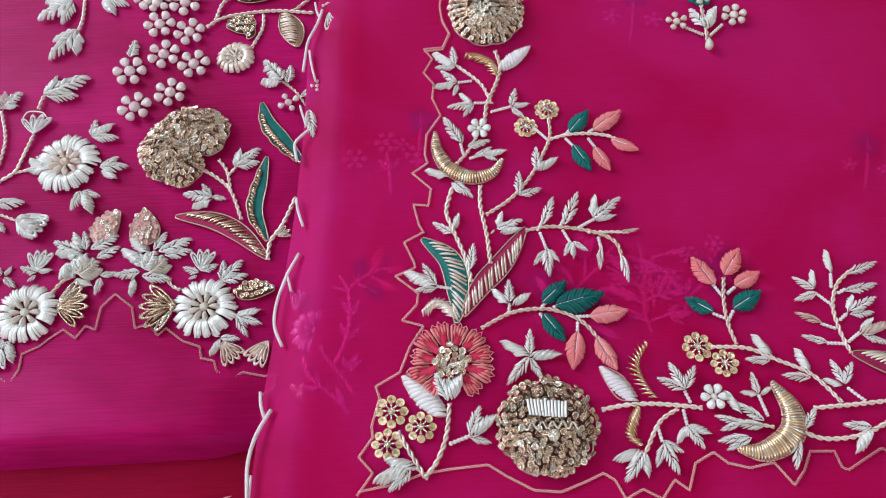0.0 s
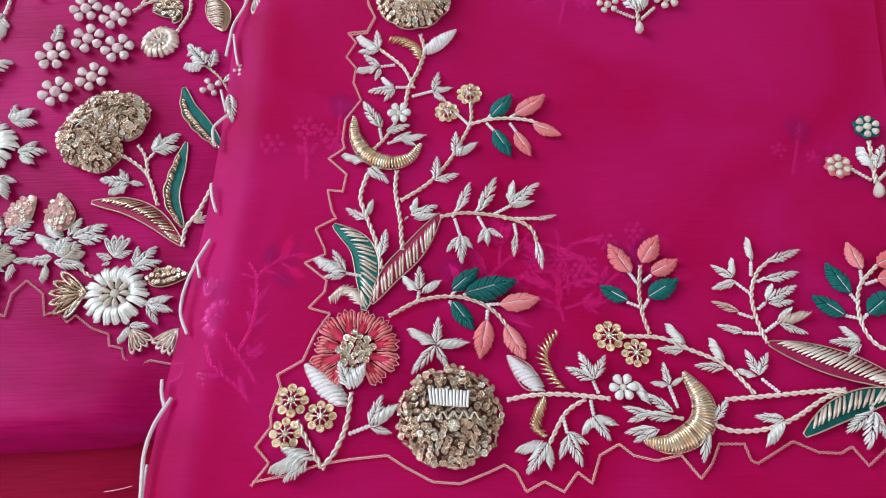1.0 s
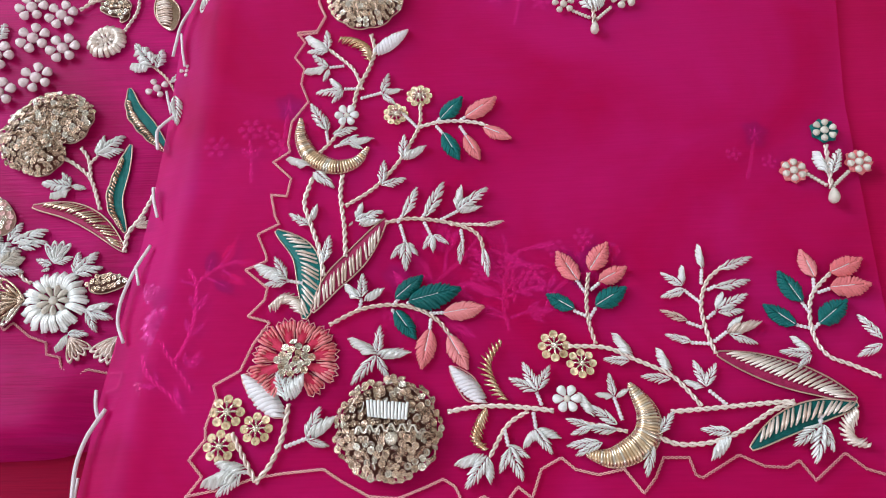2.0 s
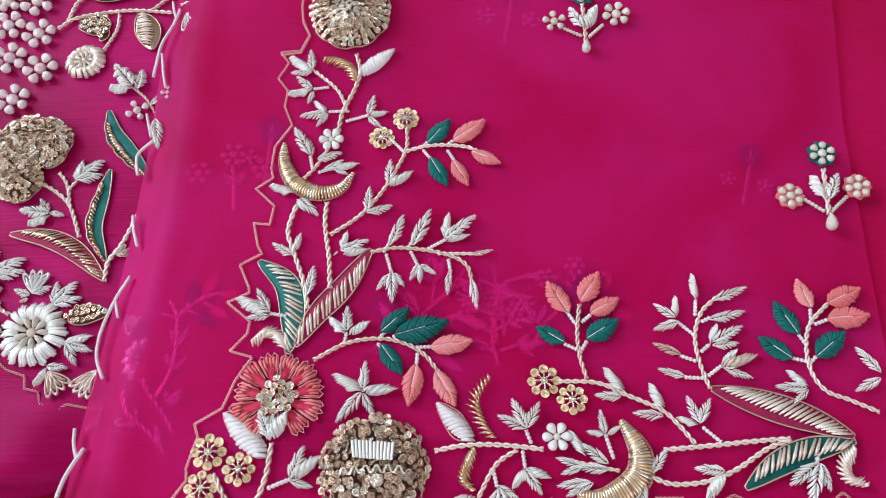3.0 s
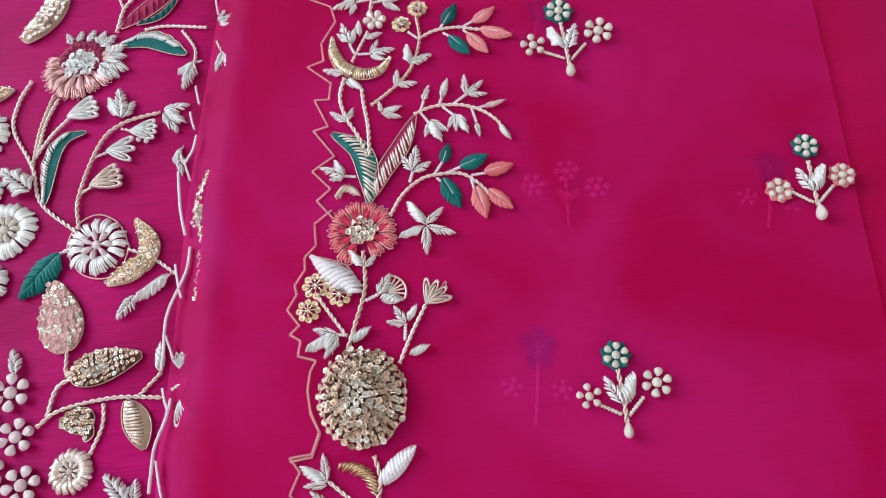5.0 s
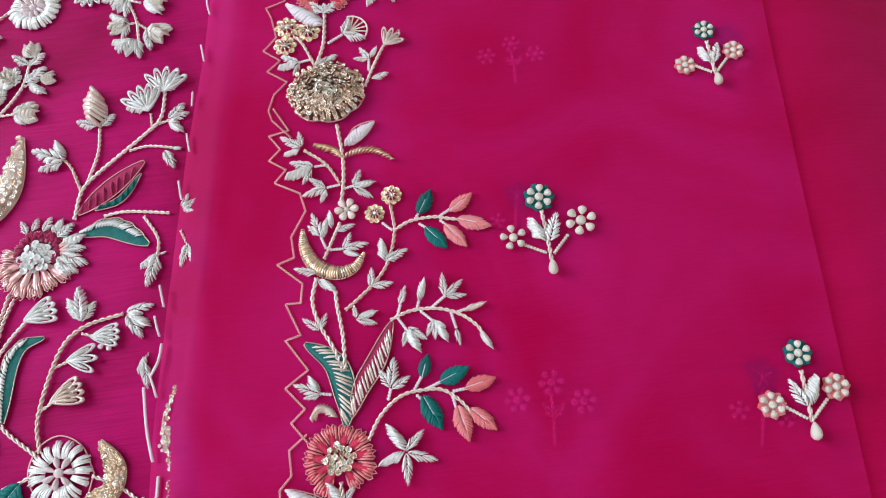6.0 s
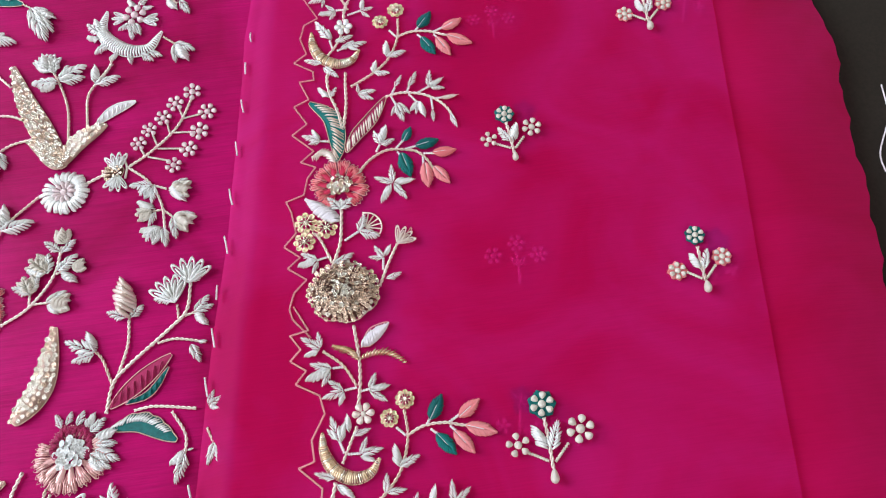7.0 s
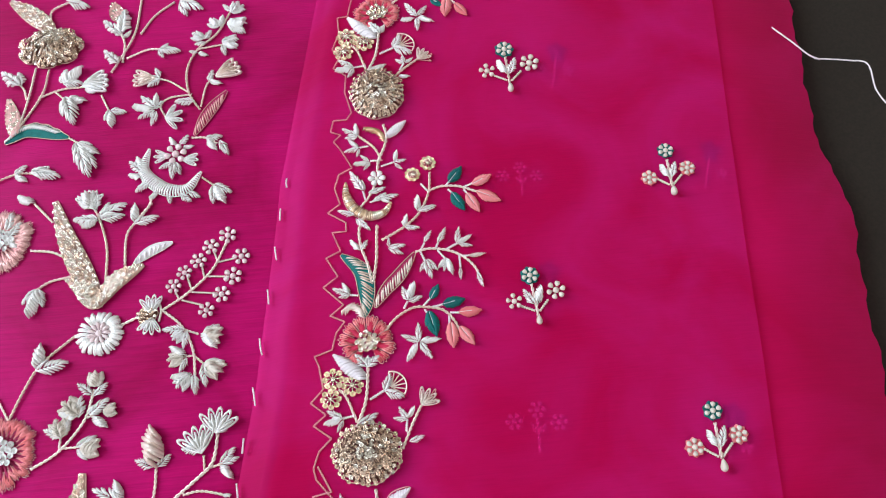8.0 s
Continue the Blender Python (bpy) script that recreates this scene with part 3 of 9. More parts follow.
def sheet(name, mat, x0, x1, y0, y1, height, nx, ny):
    """A cloth between the edges x0(y) and x1(y), at a height of its own."""
    bm = bmesh.new()
    grid = []
    for j in range(ny + 1):
        y = y0 + (y1 - y0) * j / ny
        a, b = x0(y), x1(y)
        row = []
        for i in range(nx + 1):
            x = a + (b - a) * i / nx
            row.append(bm.verts.new((x * CM, y * CM, height(x, y))))
        grid.append(row)
    for a, b in zip(grid, grid[1:]):
        for i in range(nx):
            bm.faces.new((a[i], a[i + 1], b[i + 1], b[i]))
    ob = link(name, bm, mat)
    return ob


def ripple(x, y, size, amp, seed):
    return amp * noise.noise((x / size, y / size, seed))


def ease(u):
    u = min(1.0, max(0.0, u))
    return u * u * (3 - 2 * u)


def bodice_height(x, y):
    z = LOW - 0.0004 + ripple(x, y * 2.2, 5.0, 0.0006, 2) + ripple(x, y * 3, 1.7, 0.00018, 4)
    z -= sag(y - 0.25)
    ridge = 8.95 + 0.02 * (x + 10)
    z += 0.0062 * ease((ridge + 2.9 - y) / 2.9) * ease((along(LEFT_EDGE, y) - 0.3 - x) / 1.6)
    if y < ridge:
        z -= 0.018 * (ridge - y) ** 2
    return z


def veil_height(x, y):
    u = x - along(LEFT_EDGE, y)
    z = TOP - 0.0006 + ripple(x, y, 6.0, 0.0005, 5) + ripple(x + 0.6 * y, y * 0.5, 1.3, 0.00016, 6)
    z += 0.0004 * math.exp(-((u - 1.9 - 0.25 * noise.noise((y / 9, 3.0, 1.0))) / 0.3) ** 2)
    if u < 1.55:
        z -= 0.0068 * ease(1 - u / 1.55)
        z += 0.0012 * math.exp(-((u - 0.35 - 0.12 * noise.noise((y / 3, 7.0, 2.0))) / 0.2) ** 2)
    w = along(RIGHT_EDGE, y) - x
    if w < 1.0:
        z -= 0.0005 * (1 - w) ** 2
    return z


bodice = sheet("silk_cloth", "silk", lambda y: -46, lambda y: along(LEFT_EDGE, y) + 3.0, 7.8, 112, bodice_height, 70, 420)
tagged(bodice, "magenta raw silk cloth with fine slubs, embroidered", "cloth", kind="structure")
veil = sheet("organza_veil", "organza", lambda y: along(LEFT_EDGE, y), lambda y: along(RIGHT_EDGE, y), -18, 112, veil_height, 90, 260)
tagged(veil, "sheer magenta organza veil, folded, with a gold embroidered border", "cloth", kind="structure")
under = sheet("organza_underlayer", "under", lambda y: along(LEFT_EDGE, y) + 1.6 + 0.5 * noise.noise((y / 7, 1.0, 4.0)) + 0.2 * noise.noise((y / 2, 5.0, 4.0)), lambda y: along(OUTER_EDGE, y) + 0.12 * math.sin(y * 1.7) + 0.08 * math.sin(y * 4.1), -18, 112,
              lambda x, y: MID - 0.0003 + ripple(x, y, 5.0, 0.0003, 8) - 0.0115 * max(0.0, (x - along(OUTER_EDGE, y) + 5.0) / 5.0) ** 1.5, 60, 240)
tagged(under, "lower fold of crimson organza seen through the veil", "cloth", kind="structure")
lining = sheet("crimson_lining", "lining", lambda y: -46, lambda y: -1.0, 6.55, 13, lambda x, y: -0.0205 + ripple(x, y, 3.0, 0.0006, 3), 60, 20)
for v in lining.data.vertices:
    v.co.y += 0.15 * min(0.0, v.co.x + 0.056)
tagged(lining, "crimson lining under the silk cloth's fold, shade put into its colour", "cloth", kind="structure")


def box(name, mat, x0, x1, y0, y1, z0, z1, label="", category="", bevel=0.0):
    bm = bmesh.new()
    bmesh.ops.create_cube(bm, size=1.0, matrix=Matrix.Translation(((x0 + x1) / 2, (y0 + y1) / 2, (z0 + z1) / 2)) @ Matrix.Diagonal((x1 - x0, y1 - y0, z1 - z0, 1)))
    if bevel:
        bmesh.ops.bevel(bm, geom=bm.edges[:], offset=bevel, segments=3, affect="EDGES")
    return tagged(link(name, bm, mat, smooth=False), label, category, kind="structure")


box("covered_table", "dark", -0.95, 1.05, -0.75, 1.45, -0.75, BASE, "table under a dark brown cover reaching the floor", "table", 0.01)
# Unseen room shell, added to bounce the lamps' light and fill metal reflections.
box("floor", "wall", -2.2, 2.6, -2.4, 2.8, -0.85, -0.75, "unseen plain pale floor", "floor")
box("ceiling", "wall", -2.2, 2.6, -2.4, 2.8, 2.0, 2.1, "unseen plain pale ceiling", "ceiling")
box("wall_north", "wall", -2.2, 2.6, 2.6, 2.8, -0.75, 2.0, "unseen plain pale wall", "wall")
box("wall_east", "wall", 2.4, 2.6, -2.2, 2.6, -0.75, 2.0, "unseen plain pale wall", "wall")


def wall_with_window(name, side):
    """An unseen wall, added with one assumed window opening through it."""
    bm = bmesh.new()
    if side == "west":
        bits = ((-2.2, -2.0, -2.2, 0.2, -0.75, 2.0), (-2.2, -2.0, 1.85, 2.6, -0.75, 2.0), (-2.2, -2.0, 0.2, 1.85, -0.75, 0.4), (-2.2, -2.0, 0.2, 1.85, 1.95, 2.0))
    else:
        bits = ((-2.0, -0.5, -2.4, -2.2, -0.75, 2.0), (1.2, 2.4, -2.4, -2.2, -0.75, 2.0), (-0.5, 1.2, -2.4, -2.2, -0.75, 0.6), (-0.5, 1.2, -2.4, -2.2, 1.95, 2.0))
    for x0, x1, y0, y1, z0, z1 in bits:
        bmesh.ops.create_cube(bm, size=1.0, matrix=Matrix.Translation(((x0 + x1) / 2, (y0 + y1) / 2, (z0 + z1) / 2)) @ Matrix.Diagonal((x1 - x0, y1 - y0, z1 - z0, 1)))
    tagged(link(name, bm, "wall", smooth=False), "unseen pale wall with an assumed window opening", "wall", kind="structure")


wall_with_window("wall_west", "west")
wall_with_window("wall_south", "south")


# ---- embroidery ----
m = motif("sequin_rose", "round rose of overlapping antique gold sequins with a silver bar", "sequin flower", "sequin roses", 3.84, 8.46, TOP)
rose(m, 3.84, 8.46, 1.63, 1.59, 3, notch=0.09)
m = motif("red_daisy", "crimson and peach satin daisy with a pale sequin heart", "embroidered flower", "red daisies", 0.72, 8.96, TOP)
daisy(m, 0.92, 10.67, 1.34, 10, -52, 232)
leaf(m, "silver", 0.5, 0.73, 9.51, 0.40, 10.35, 0.73, 9.45, 1.27, 10.28, 0.73, 9.42, 0.85, 10.19)
m = motif("leafy_stem", "twisted pale gold stem with wire leaves and a white satin petal", "embroidered stem", "", -0.00, 7.03, TOP)
rope(m, "pale", 0.07, -0.00, 7.03, 0.41, 7.58, 0.70, 8.34, 0.83, 9.32)
leaf(m, "white", 0.42, 0.68, 8.91, -0.66, 10.24)
cord(m, "rose", 0.025, 0.68, 8.91, 0.27, 8.98, -0.35, 9.55, -0.66, 10.24, -0.06, 10.18, 0.46, 9.52, 0.68, 8.91)
rope(m, "pale", 0.07, -0.00, 7.08, -0.46, 7.86, -0.80, 8.49)
leaf(m, "silver", 0.4, -0.46, 7.35, -1.59, 6.97, -0.43, 7.32, -1.12, 6.67, -0.29, 7.34, -1.24, 7.63)
beads(m, "white", 0.05, -0.52, 7.35, -0.20, 7.34)
m = motif("gold_blossom", "small flower of looped gold sequin petals", "small flower", "gold blossoms", -1.03, 9.12, TOP)
blossom(m, -1.01, 9.12, 0.50, 8, "gold")
m = motif("gold_blossom", "small flower of looped gold sequin petals", "small flower", "gold blossoms", -0.09, 8.60, TOP)
blossom(m, -0.09, 8.60, 0.46, 8, "gold")
m = motif("gold_blossom", "small flower of looped gold sequin petals", "small flower", "gold blossoms", -1.14, 8.10, TOP)
blossom(m, -1.14, 8.10, 0.47, 8, "gold")
m = motif("leaf_sprig", "silver wire leaf trio on a beaded stalk", "leaf sprig", "silver sprigs", 0.77, 8.04, TOP)
leaf(m, "silver", 0.38, 1.43, 8.32, 1.80, 9.23, 1.43, 8.32, 2.31, 8.91, 1.43, 8.23, 2.09, 8.03)
beads(m, "white", 0.055, 0.77, 8.04, 1.43, 8.28)
m = motif("feather_leaf", "long teal leaf with slanting gold wire and a corded rim", "long leaf", "feather leaves", 1.15, 12.02, TOP)
feather(m, "teal", "pale", 0.82, 1.15, 12.02, 1.26, 12.86, 1.04, 14.23, 0.07, 15.15)
m = motif("feather_leaf", "long crimson leaf with slanting gold wire and a corded rim", "long leaf", "feather leaves", 1.39, 12.25, TOP)
feather(m, "wine", "pale", 0.75, 1.39, 12.25, 2.00, 13.24, 2.82, 14.15, 3.69, 15.42)
m = motif("leaf_sprig", "curled pale gold wire leaf", "leaf sprig", "gold curls", 1.04, 12.17, TOP)
leafcurl(m, "pale", 0.49, 1.04, 12.15, 0.83, 12.58, 0.46, 12.73, -0.02, 12.39)
m = motif("leaf_sprig", "silver wire leaf trio on a beaded stalk", "leaf sprig", "silver sprigs", 1.05, 13.24, TOP)
leaf(m, "silver", 0.38, 0.51, 13.35, -0.57, 13.87, 0.51, 13.39, 0.07, 14.20, 0.51, 13.26, -0.20, 13.23)
beads(m, "white", 0.05, 0.51, 13.35, 1.05, 13.24)
m = motif("star_sprig", "five-pointed star of silver wire leaves", "star flower", "star flowers", 3.47, 10.80, TOP)
leaf(m, "silver", 0.34, 3.47, 10.76, 2.55, 11.32, 3.48, 10.84, 3.56, 11.73, 3.47, 10.80, 4.54, 10.80, 3.43, 10.71, 2.70, 9.86, 3.48, 10.69, 3.83, 10.00)
m = motif("peach_teal_spray", "arched gold stem with peach and teal satin leaves and silver leaves", "leaf spray", "peach and teal sprays", 1.96, 11.79, TOP)
rope(m, "pale", 0.06, 1.96, 11.79, 2.99, 12.29, 4.03, 12.39, 4.85, 12.17, 5.38, 11.80, 5.78, 11.25)
leaf(m, "teal", 0.55, 4.05, 12.61, 4.91, 13.37, 4.51, 12.47, 6.12, 12.87, 4.05, 12.15, 4.67, 11.24)
leaf(m, "peach", 0.55, 5.59, 12.04, 6.83, 12.23, 5.10, 11.47, 4.83, 10.28, 5.71, 11.25, 6.24, 10.22)
beads(m, "white", 0.05, 3.93, 12.35, 4.21, 12.70)
beads(m, "white", 0.05, 4.37, 12.43, 4.90, 12.59)
beads(m, "white", 0.05, 3.92, 12.25, 4.17, 11.84)
beads(m, "white", 0.05, 4.97, 12.07, 5.69, 12.08)
beads(m, "white", 0.05, 5.14, 11.90, 5.08, 11.32)
leaf(m, "silver", 0.4, 2.91, 12.59, 2.38, 13.15, 2.96, 12.67, 2.97, 13.52, 3.03, 12.59, 3.70, 12.97)
beads(m, "white", 0.05, 2.89, 12.27, 2.95, 12.63)
m = motif("fern_branch", "branching pale gold stem with slender silver wire leaves", "leaf spray", "fern branches", 3.68, 15.31, TOP)
rope(m, "pale", 0.06, 3.68, 15.31, 4.38, 15.43, 5.26, 15.35, 6.22, 15.09, 6.76, 14.70, 6.91, 14.05)
rope(m, "pale", 0.05, 5.84, 15.17, 7.01, 15.12)
leaf(m, "silver", 0.3, 4.29, 15.50, 4.75, 16.61, 5.04, 15.47, 5.64, 16.76, 6.05, 15.69, 6.24, 16.64, 6.09, 15.69, 7.14, 16.50, 6.08, 15.65, 6.93, 15.79)
leaf(m, "pale", 0.24, 6.90, 15.08, 7.61, 15.23)
leaf(m, "silver", 0.36, 4.31, 14.52, 3.87, 14.00, 4.35, 14.56, 4.36, 13.56, 4.41, 14.56, 4.75, 14.07, 5.21, 14.80, 4.92, 14.28, 5.25, 14.80, 5.24, 14.16, 5.29, 14.80, 5.76, 14.46)
leaf(m, "silver", 0.28, 6.20, 14.55, 6.10, 13.74, 6.89, 14.20, 7.00, 13.25)
beads(m, "white", 0.05, 4.08, 15.29, 4.31, 15.68)
beads(m, "white", 0.05, 4.88, 15.41, 5.11, 15.80)
beads(m, "white", 0.05, 5.50, 15.34, 6.08, 15.65)
beads(m, "white", 0.05, 4.17, 15.24, 4.36, 14.52)
beads(m, "white", 0.05, 4.96, 15.30, 5.20, 14.76)
beads(m, "white", 0.05, 6.17, 14.98, 6.23, 14.50)
m = motif("climbing_stem", "twisted pale gold stem with paired silver wire leaves", "embroidered stem", "climbing stems", 1.67, 13.46, TOP)
rope(m, "pale", 0.07, 1.72, 13.46, 1.52, 14.42, 1.13, 15.53, 0.95, 16.21, 1.18, 17.12)
rope(m, "pale", 0.07, 2.39, 14.11, 2.33, 15.15, 2.16, 16.38, 2.20, 17.19)
leaf(m, "silver", 0.36, 1.12, 15.31, 0.44, 15.78, 1.18, 15.46, 1.39, 16.12, 1.69, 13.92, 1.85, 14.90, 1.61, 13.89, 1.67, 14.41)
leaf(m, "silver", 0.36, 2.60, 15.40, 2.46, 15.25, 2.71, 15.46, 2.91, 16.12, 2.70, 15.39, 3.62, 15.75, 2.80, 15.30, 3.59, 15.42)
rope(m, "pale", 0.06, 2.34, 15.99, 3.28, 16.63, 4.05, 17.53, 4.66, 18.63, 4.88, 19.23, 4.88, 19.98)
rope(m, "pale", 0.06, 4.86, 19.03, 5.54, 19.20, 6.27, 19.21, 6.99, 19.08, 7.32, 18.87)
beads(m, "white", 0.05, 4.26, 19.63, 4.79, 18.99)
leaf(m, "silver", 0.36, 3.55, 16.78, 3.62, 17.71, 3.55, 16.71, 4.37, 16.97, 4.28, 17.75, 4.31, 18.72, 4.28, 17.75, 5.10, 18.24)
leaf(m, "teal", 0.55, 5.62, 19.32, 6.39, 20.24, 5.70, 18.65, 6.21, 17.64)
leaf(m, "peach", 0.52, 6.50, 19.35, 7.60, 20.16, 7.11, 18.88, 8.04, 18.42, 6.45, 18.54, 6.91, 17.61)
beads(m, "white", 0.05, 5.44, 19.20, 5.79, 19.64)
beads(m, "white", 0.05, 5.42, 19.06, 5.79, 18.55)
beads(m, "white", 0.05, 6.28, 19.26, 6.73, 19.54)
beads(m, "white", 0.05, 6.25, 19.02, 6.51, 18.54)
m = motif("gold_blossom", "small flower of looped pale gold petals", "small flower", "gold blossoms", 4.85, 20.34, TOP)
blossom(m, 4.85, 20.34, 0.44, 9, "gold")
m = motif("gold_blossom", "small flower of looped pale gold petals", "small flower", "gold blossoms", 4.01, 19.60, TOP)
blossom(m, 4.01, 19.60, 0.42, 9, "gold")
m = motif("gold_crescent", "crescent of bright gold wire stitches with silver leaf tips", "crescent", "gold crescents", 1.30, 17.46, TOP)
crescent(m, "gold", 0.57, 0.64, 19.53, 0.70, 18.74, 1.11, 17.95, 1.91, 17.53, 2.64, 17.69, 3.04, 18.24)
leaf(m, "silver", 0.35, 1.10, 17.59, 0.22, 17.89, 1.29, 17.35, 1.93, 16.69, 1.19, 17.35, 1.48, 16.87)
m = motif("silver_spray", "silver wire leaves on a twisted stem rising from a crescent", "leaf spray", "silver sprays", 1.38, 18.12, TOP)
rope(m, "pale", 0.055, 1.38, 18.12, 1.82, 18.64, 2.21, 19.36)
leaf(m, "silver", 0.34, 1.56, 19.02, 0.97, 20.17, 1.63, 19.01, 1.52, 19.64, 1.57, 19.09, 1.26, 19.40, 1.83, 18.83, 2.67, 19.09, 2.43, 18.49, 3.27, 18.62, 2.37, 18.49, 2.87, 18.22, 2.05, 18.38, 2.70, 18.79)
beads(m, "white", 0.05, 1.56, 19.02, 1.65, 18.52)
beads(m, "white", 0.05, 1.85, 18.34, 2.37, 18.49)
m = motif("pearl_blossom", "small blossom of pale silver bead petals", "small flower", "pearl blossoms", 2.28, 19.60, TOP)
blossom(m, 2.28, 19.60, 0.44, 6, "silver", "cream", "drop", width=1.15)
m = motif("rising_stem", "pale gold stem with silver leaf sprigs and a white petal", "embroidered stem", "rising stems", 2.45, 19.97, TOP)
rope(m, "pale", 0.07, 2.51, 19.97, 2.64, 20.73, 3.03, 21.63, 3.23, 22.43, 3.08, 23.20)
rope(m, "pale", 0.06, 2.81, 20.72, 2.43, 21.66, 1.55, 22.57)
leaf(m, "white", 0.42, 3.18, 22.29, 4.46, 23.36)
cord(m, "rose", 0.025, 3.22, 22.29, 3.78, 22.45, 4.46, 23.36, 3.72, 23.09, 3.22, 22.29)
leafcurl(m, "gold", 0.48, 3.05, 21.90, 2.87, 22.58, 2.38, 22.96, 1.84, 23.05)
leaf(m, "silver", 0.36, 1.48, 22.52, 0.62, 23.16, 1.49, 22.57, 1.41, 23.48, 1.48, 22.46, 0.72, 22.50, 1.52, 21.76, 0.93, 22.33, 1.52, 21.71, 0.65, 21.54, 1.56, 21.65, 1.37, 21.13, 2.06, 20.76, 1.59, 21.23, 2.06, 20.68, 1.14, 20.62, 2.12, 20.68, 1.72, 20.19)
leaf(m, "silver", 0.36, 3.54, 20.56, 3.75, 21.38, 3.59, 20.56, 4.26, 20.65, 3.54, 20.46, 4.00, 20.03)
beads(m, "white", 0.05, 1.56, 21.76, 2.11, 21.81)
beads(m, "white", 0.05, 2.13, 20.78, 2.70, 20.76)
beads(m, "white", 0.05, 2.74, 20.34, 3.54, 20.56)
m = motif("sequin_rose", "round rose of overlapping antique gold sequins with silver wire heart", "sequin flower", "sequin roses", 2.84, 25.16, TOP)
rose(m, 2.84, 25.16, 1.53, 1.75, 5, heart="rays", notch=0.05)
m = motif("white_petal", "white satin petal with a fine corded rim", "petal", "white petals", 6.71, 9.18, TOP)
leaf(m, "white", 0.42, 6.71, 9.18, 5.69, 10.32)
cord(m, "rose", 0.025, 6.71, 9.18, 6.11, 9.34, 5.69, 10.32, 6.40, 9.99, 6.71, 9.18)
m = motif("bottom_vine", "twisted gold vine along the hem with curls and wire leaves", "embroidered stem", "", 5.60, 8.94, TOP)
rope(m, "pale", 0.065, 5.60, 8.94, 6.36, 9.06, 7.21, 9.07, 8.14, 8.97, 8.73, 8.88)
leafcurl(m, "gold", 0.41, 7.36, 9.17, 6.99, 9.70, 6.86, 10.43, 7.35, 11.15)
leafcurl(m, "gold", 0.37, 6.78, 9.01, 6.50, 8.50, 6.39, 8.08, 6.71, 7.74)
rope(m, "pale", 0.06, 7.97, 8.89, 7.34, 8.48, 6.78, 7.57)
leaf(m, "silver", 0.38, 6.70, 7.58, 5.75, 7.39, 6.70, 7.58, 6.05, 6.70, 6.75, 7.58, 6.77, 6.81, 7.38, 7.81, 7.06, 7.13, 7.38, 7.84, 7.70, 6.89, 7.34, 7.89, 7.94, 7.54)
leaf(m, "silver", 0.38, 8.17, 8.32, 7.76, 7.80, 8.17, 8.32, 8.61, 7.61, 8.21, 8.37, 8.90, 8.06)
leaf(m, "silver", 0.38, 8.27, 9.49, 7.47, 9.90, 8.27, 9.52, 7.91, 10.39, 8.31, 9.52, 8.72, 10.26)
beads(m, "white", 0.05, 8.40, 9.05, 8.27, 9.45)
beads(m, "white", 0.05, 8.13, 8.87, 8.18, 8.37)
beads(m, "white", 0.05, 7.25, 8.40, 7.34, 7.89)
m = motif("pearl_blossom", "small blossom of pale silver bead petals", "small flower", "pearl blossoms", 9.15, 9.22, TOP)
blossom(m, 9.15, 9.22, 0.44, 6, "silver", "cream", "drop", width=1.15)
m = motif("silver_spray", "silver wire leaves gathered beside a crescent", "leaf spray", "silver sprays", 10.52, 8.30, TOP)
leaf(m, "silver", 0.34, 9.89, 8.66, 9.50, 9.42, 9.77, 8.38, 9.08, 8.63, 9.77, 8.33, 9.17, 8.17, 10.53, 8.42, 9.84, 9.01, 10.55, 9.25, 10.00, 9.35, 10.55, 9.28, 10.47, 9.99, 10.60, 9.24, 11.04, 9.49, 9.97, 7.93, 9.05, 7.84, 10.05, 7.90, 9.27, 7.56, 10.51, 8.25, 9.61, 8.38)
beads(m, "white", 0.05, 10.55, 9.25, 10.72, 8.55)
rope(m, "pale", 0.05, 9.62, 8.50, 10.84, 8.21)
m = motif("gold_crescent", "crescent of bright gold sequins and wire with silver leaf tips", "crescent", "gold crescents", 10.73, 7.39, TOP)
crescent(m, "gold", 0.76, 9.60, 7.58, 10.42, 7.48, 11.30, 7.95, 11.49, 8.70, 11.06, 9.62)
leaf(m, "silver", 0.36, 11.69, 8.10, 12.26, 8.76, 11.46, 7.86, 11.24, 6.92, 9.91, 7.41, 9.53, 7.67)
m = motif("gold_blossom", "small flower of looped gold sequin petals", "small flower", "gold blossoms", 8.91, 10.88, TOP)
blossom(m, 8.91, 10.88, 0.47, 8, "gold")
m = motif("gold_blossom", "small flower of looped gold sequin petals", "small flower", "gold blossoms", 9.69, 10.30, TOP)
blossom(m, 9.69, 10.30, 0.43, 8, "gold")
m = motif("peach_teal_spray", "upright gold stem with three peach and two teal satin leaves", "leaf spray", "peach and teal sprays", 10.15, 10.96, TOP)
rope(m, "pale", 0.06, 10.18, 10.91, 10.04, 11.62, 10.04, 12.39, 10.19, 13.27)
leaf(m, "peach", 0.6, 9.80, 13.03, 9.24, 14.06, 10.24, 13.37, 10.90, 14.33, 10.52, 12.96, 11.43, 13.43)
leaf(m, "teal", 0.6, 9.59, 12.06, 8.80, 12.59, 10.32, 12.15, 11.34, 12.74)
beads(m, "white", 0.05, 9.77, 13.07, 10.01, 12.63)
beads(m, "white", 0.05, 10.51, 12.92, 10.20, 12.68)
beads(m, "white", 0.05, 9.59, 12.02, 9.98, 11.82)
beads(m, "white", 0.05, 10.31, 12.09, 10.06, 11.72)
m = motif("bottom_vine", "twisted gold vine with paired silver wire leaves", "embroidered stem", "", 13.09, 8.89, TOP)
rope(m, "pale", 0.06, 9.35, 10.86, 10.48, 10.77, 11.30, 10.38, 12.26, 9.90, 12.70, 9.44, 13.09, 8.89)
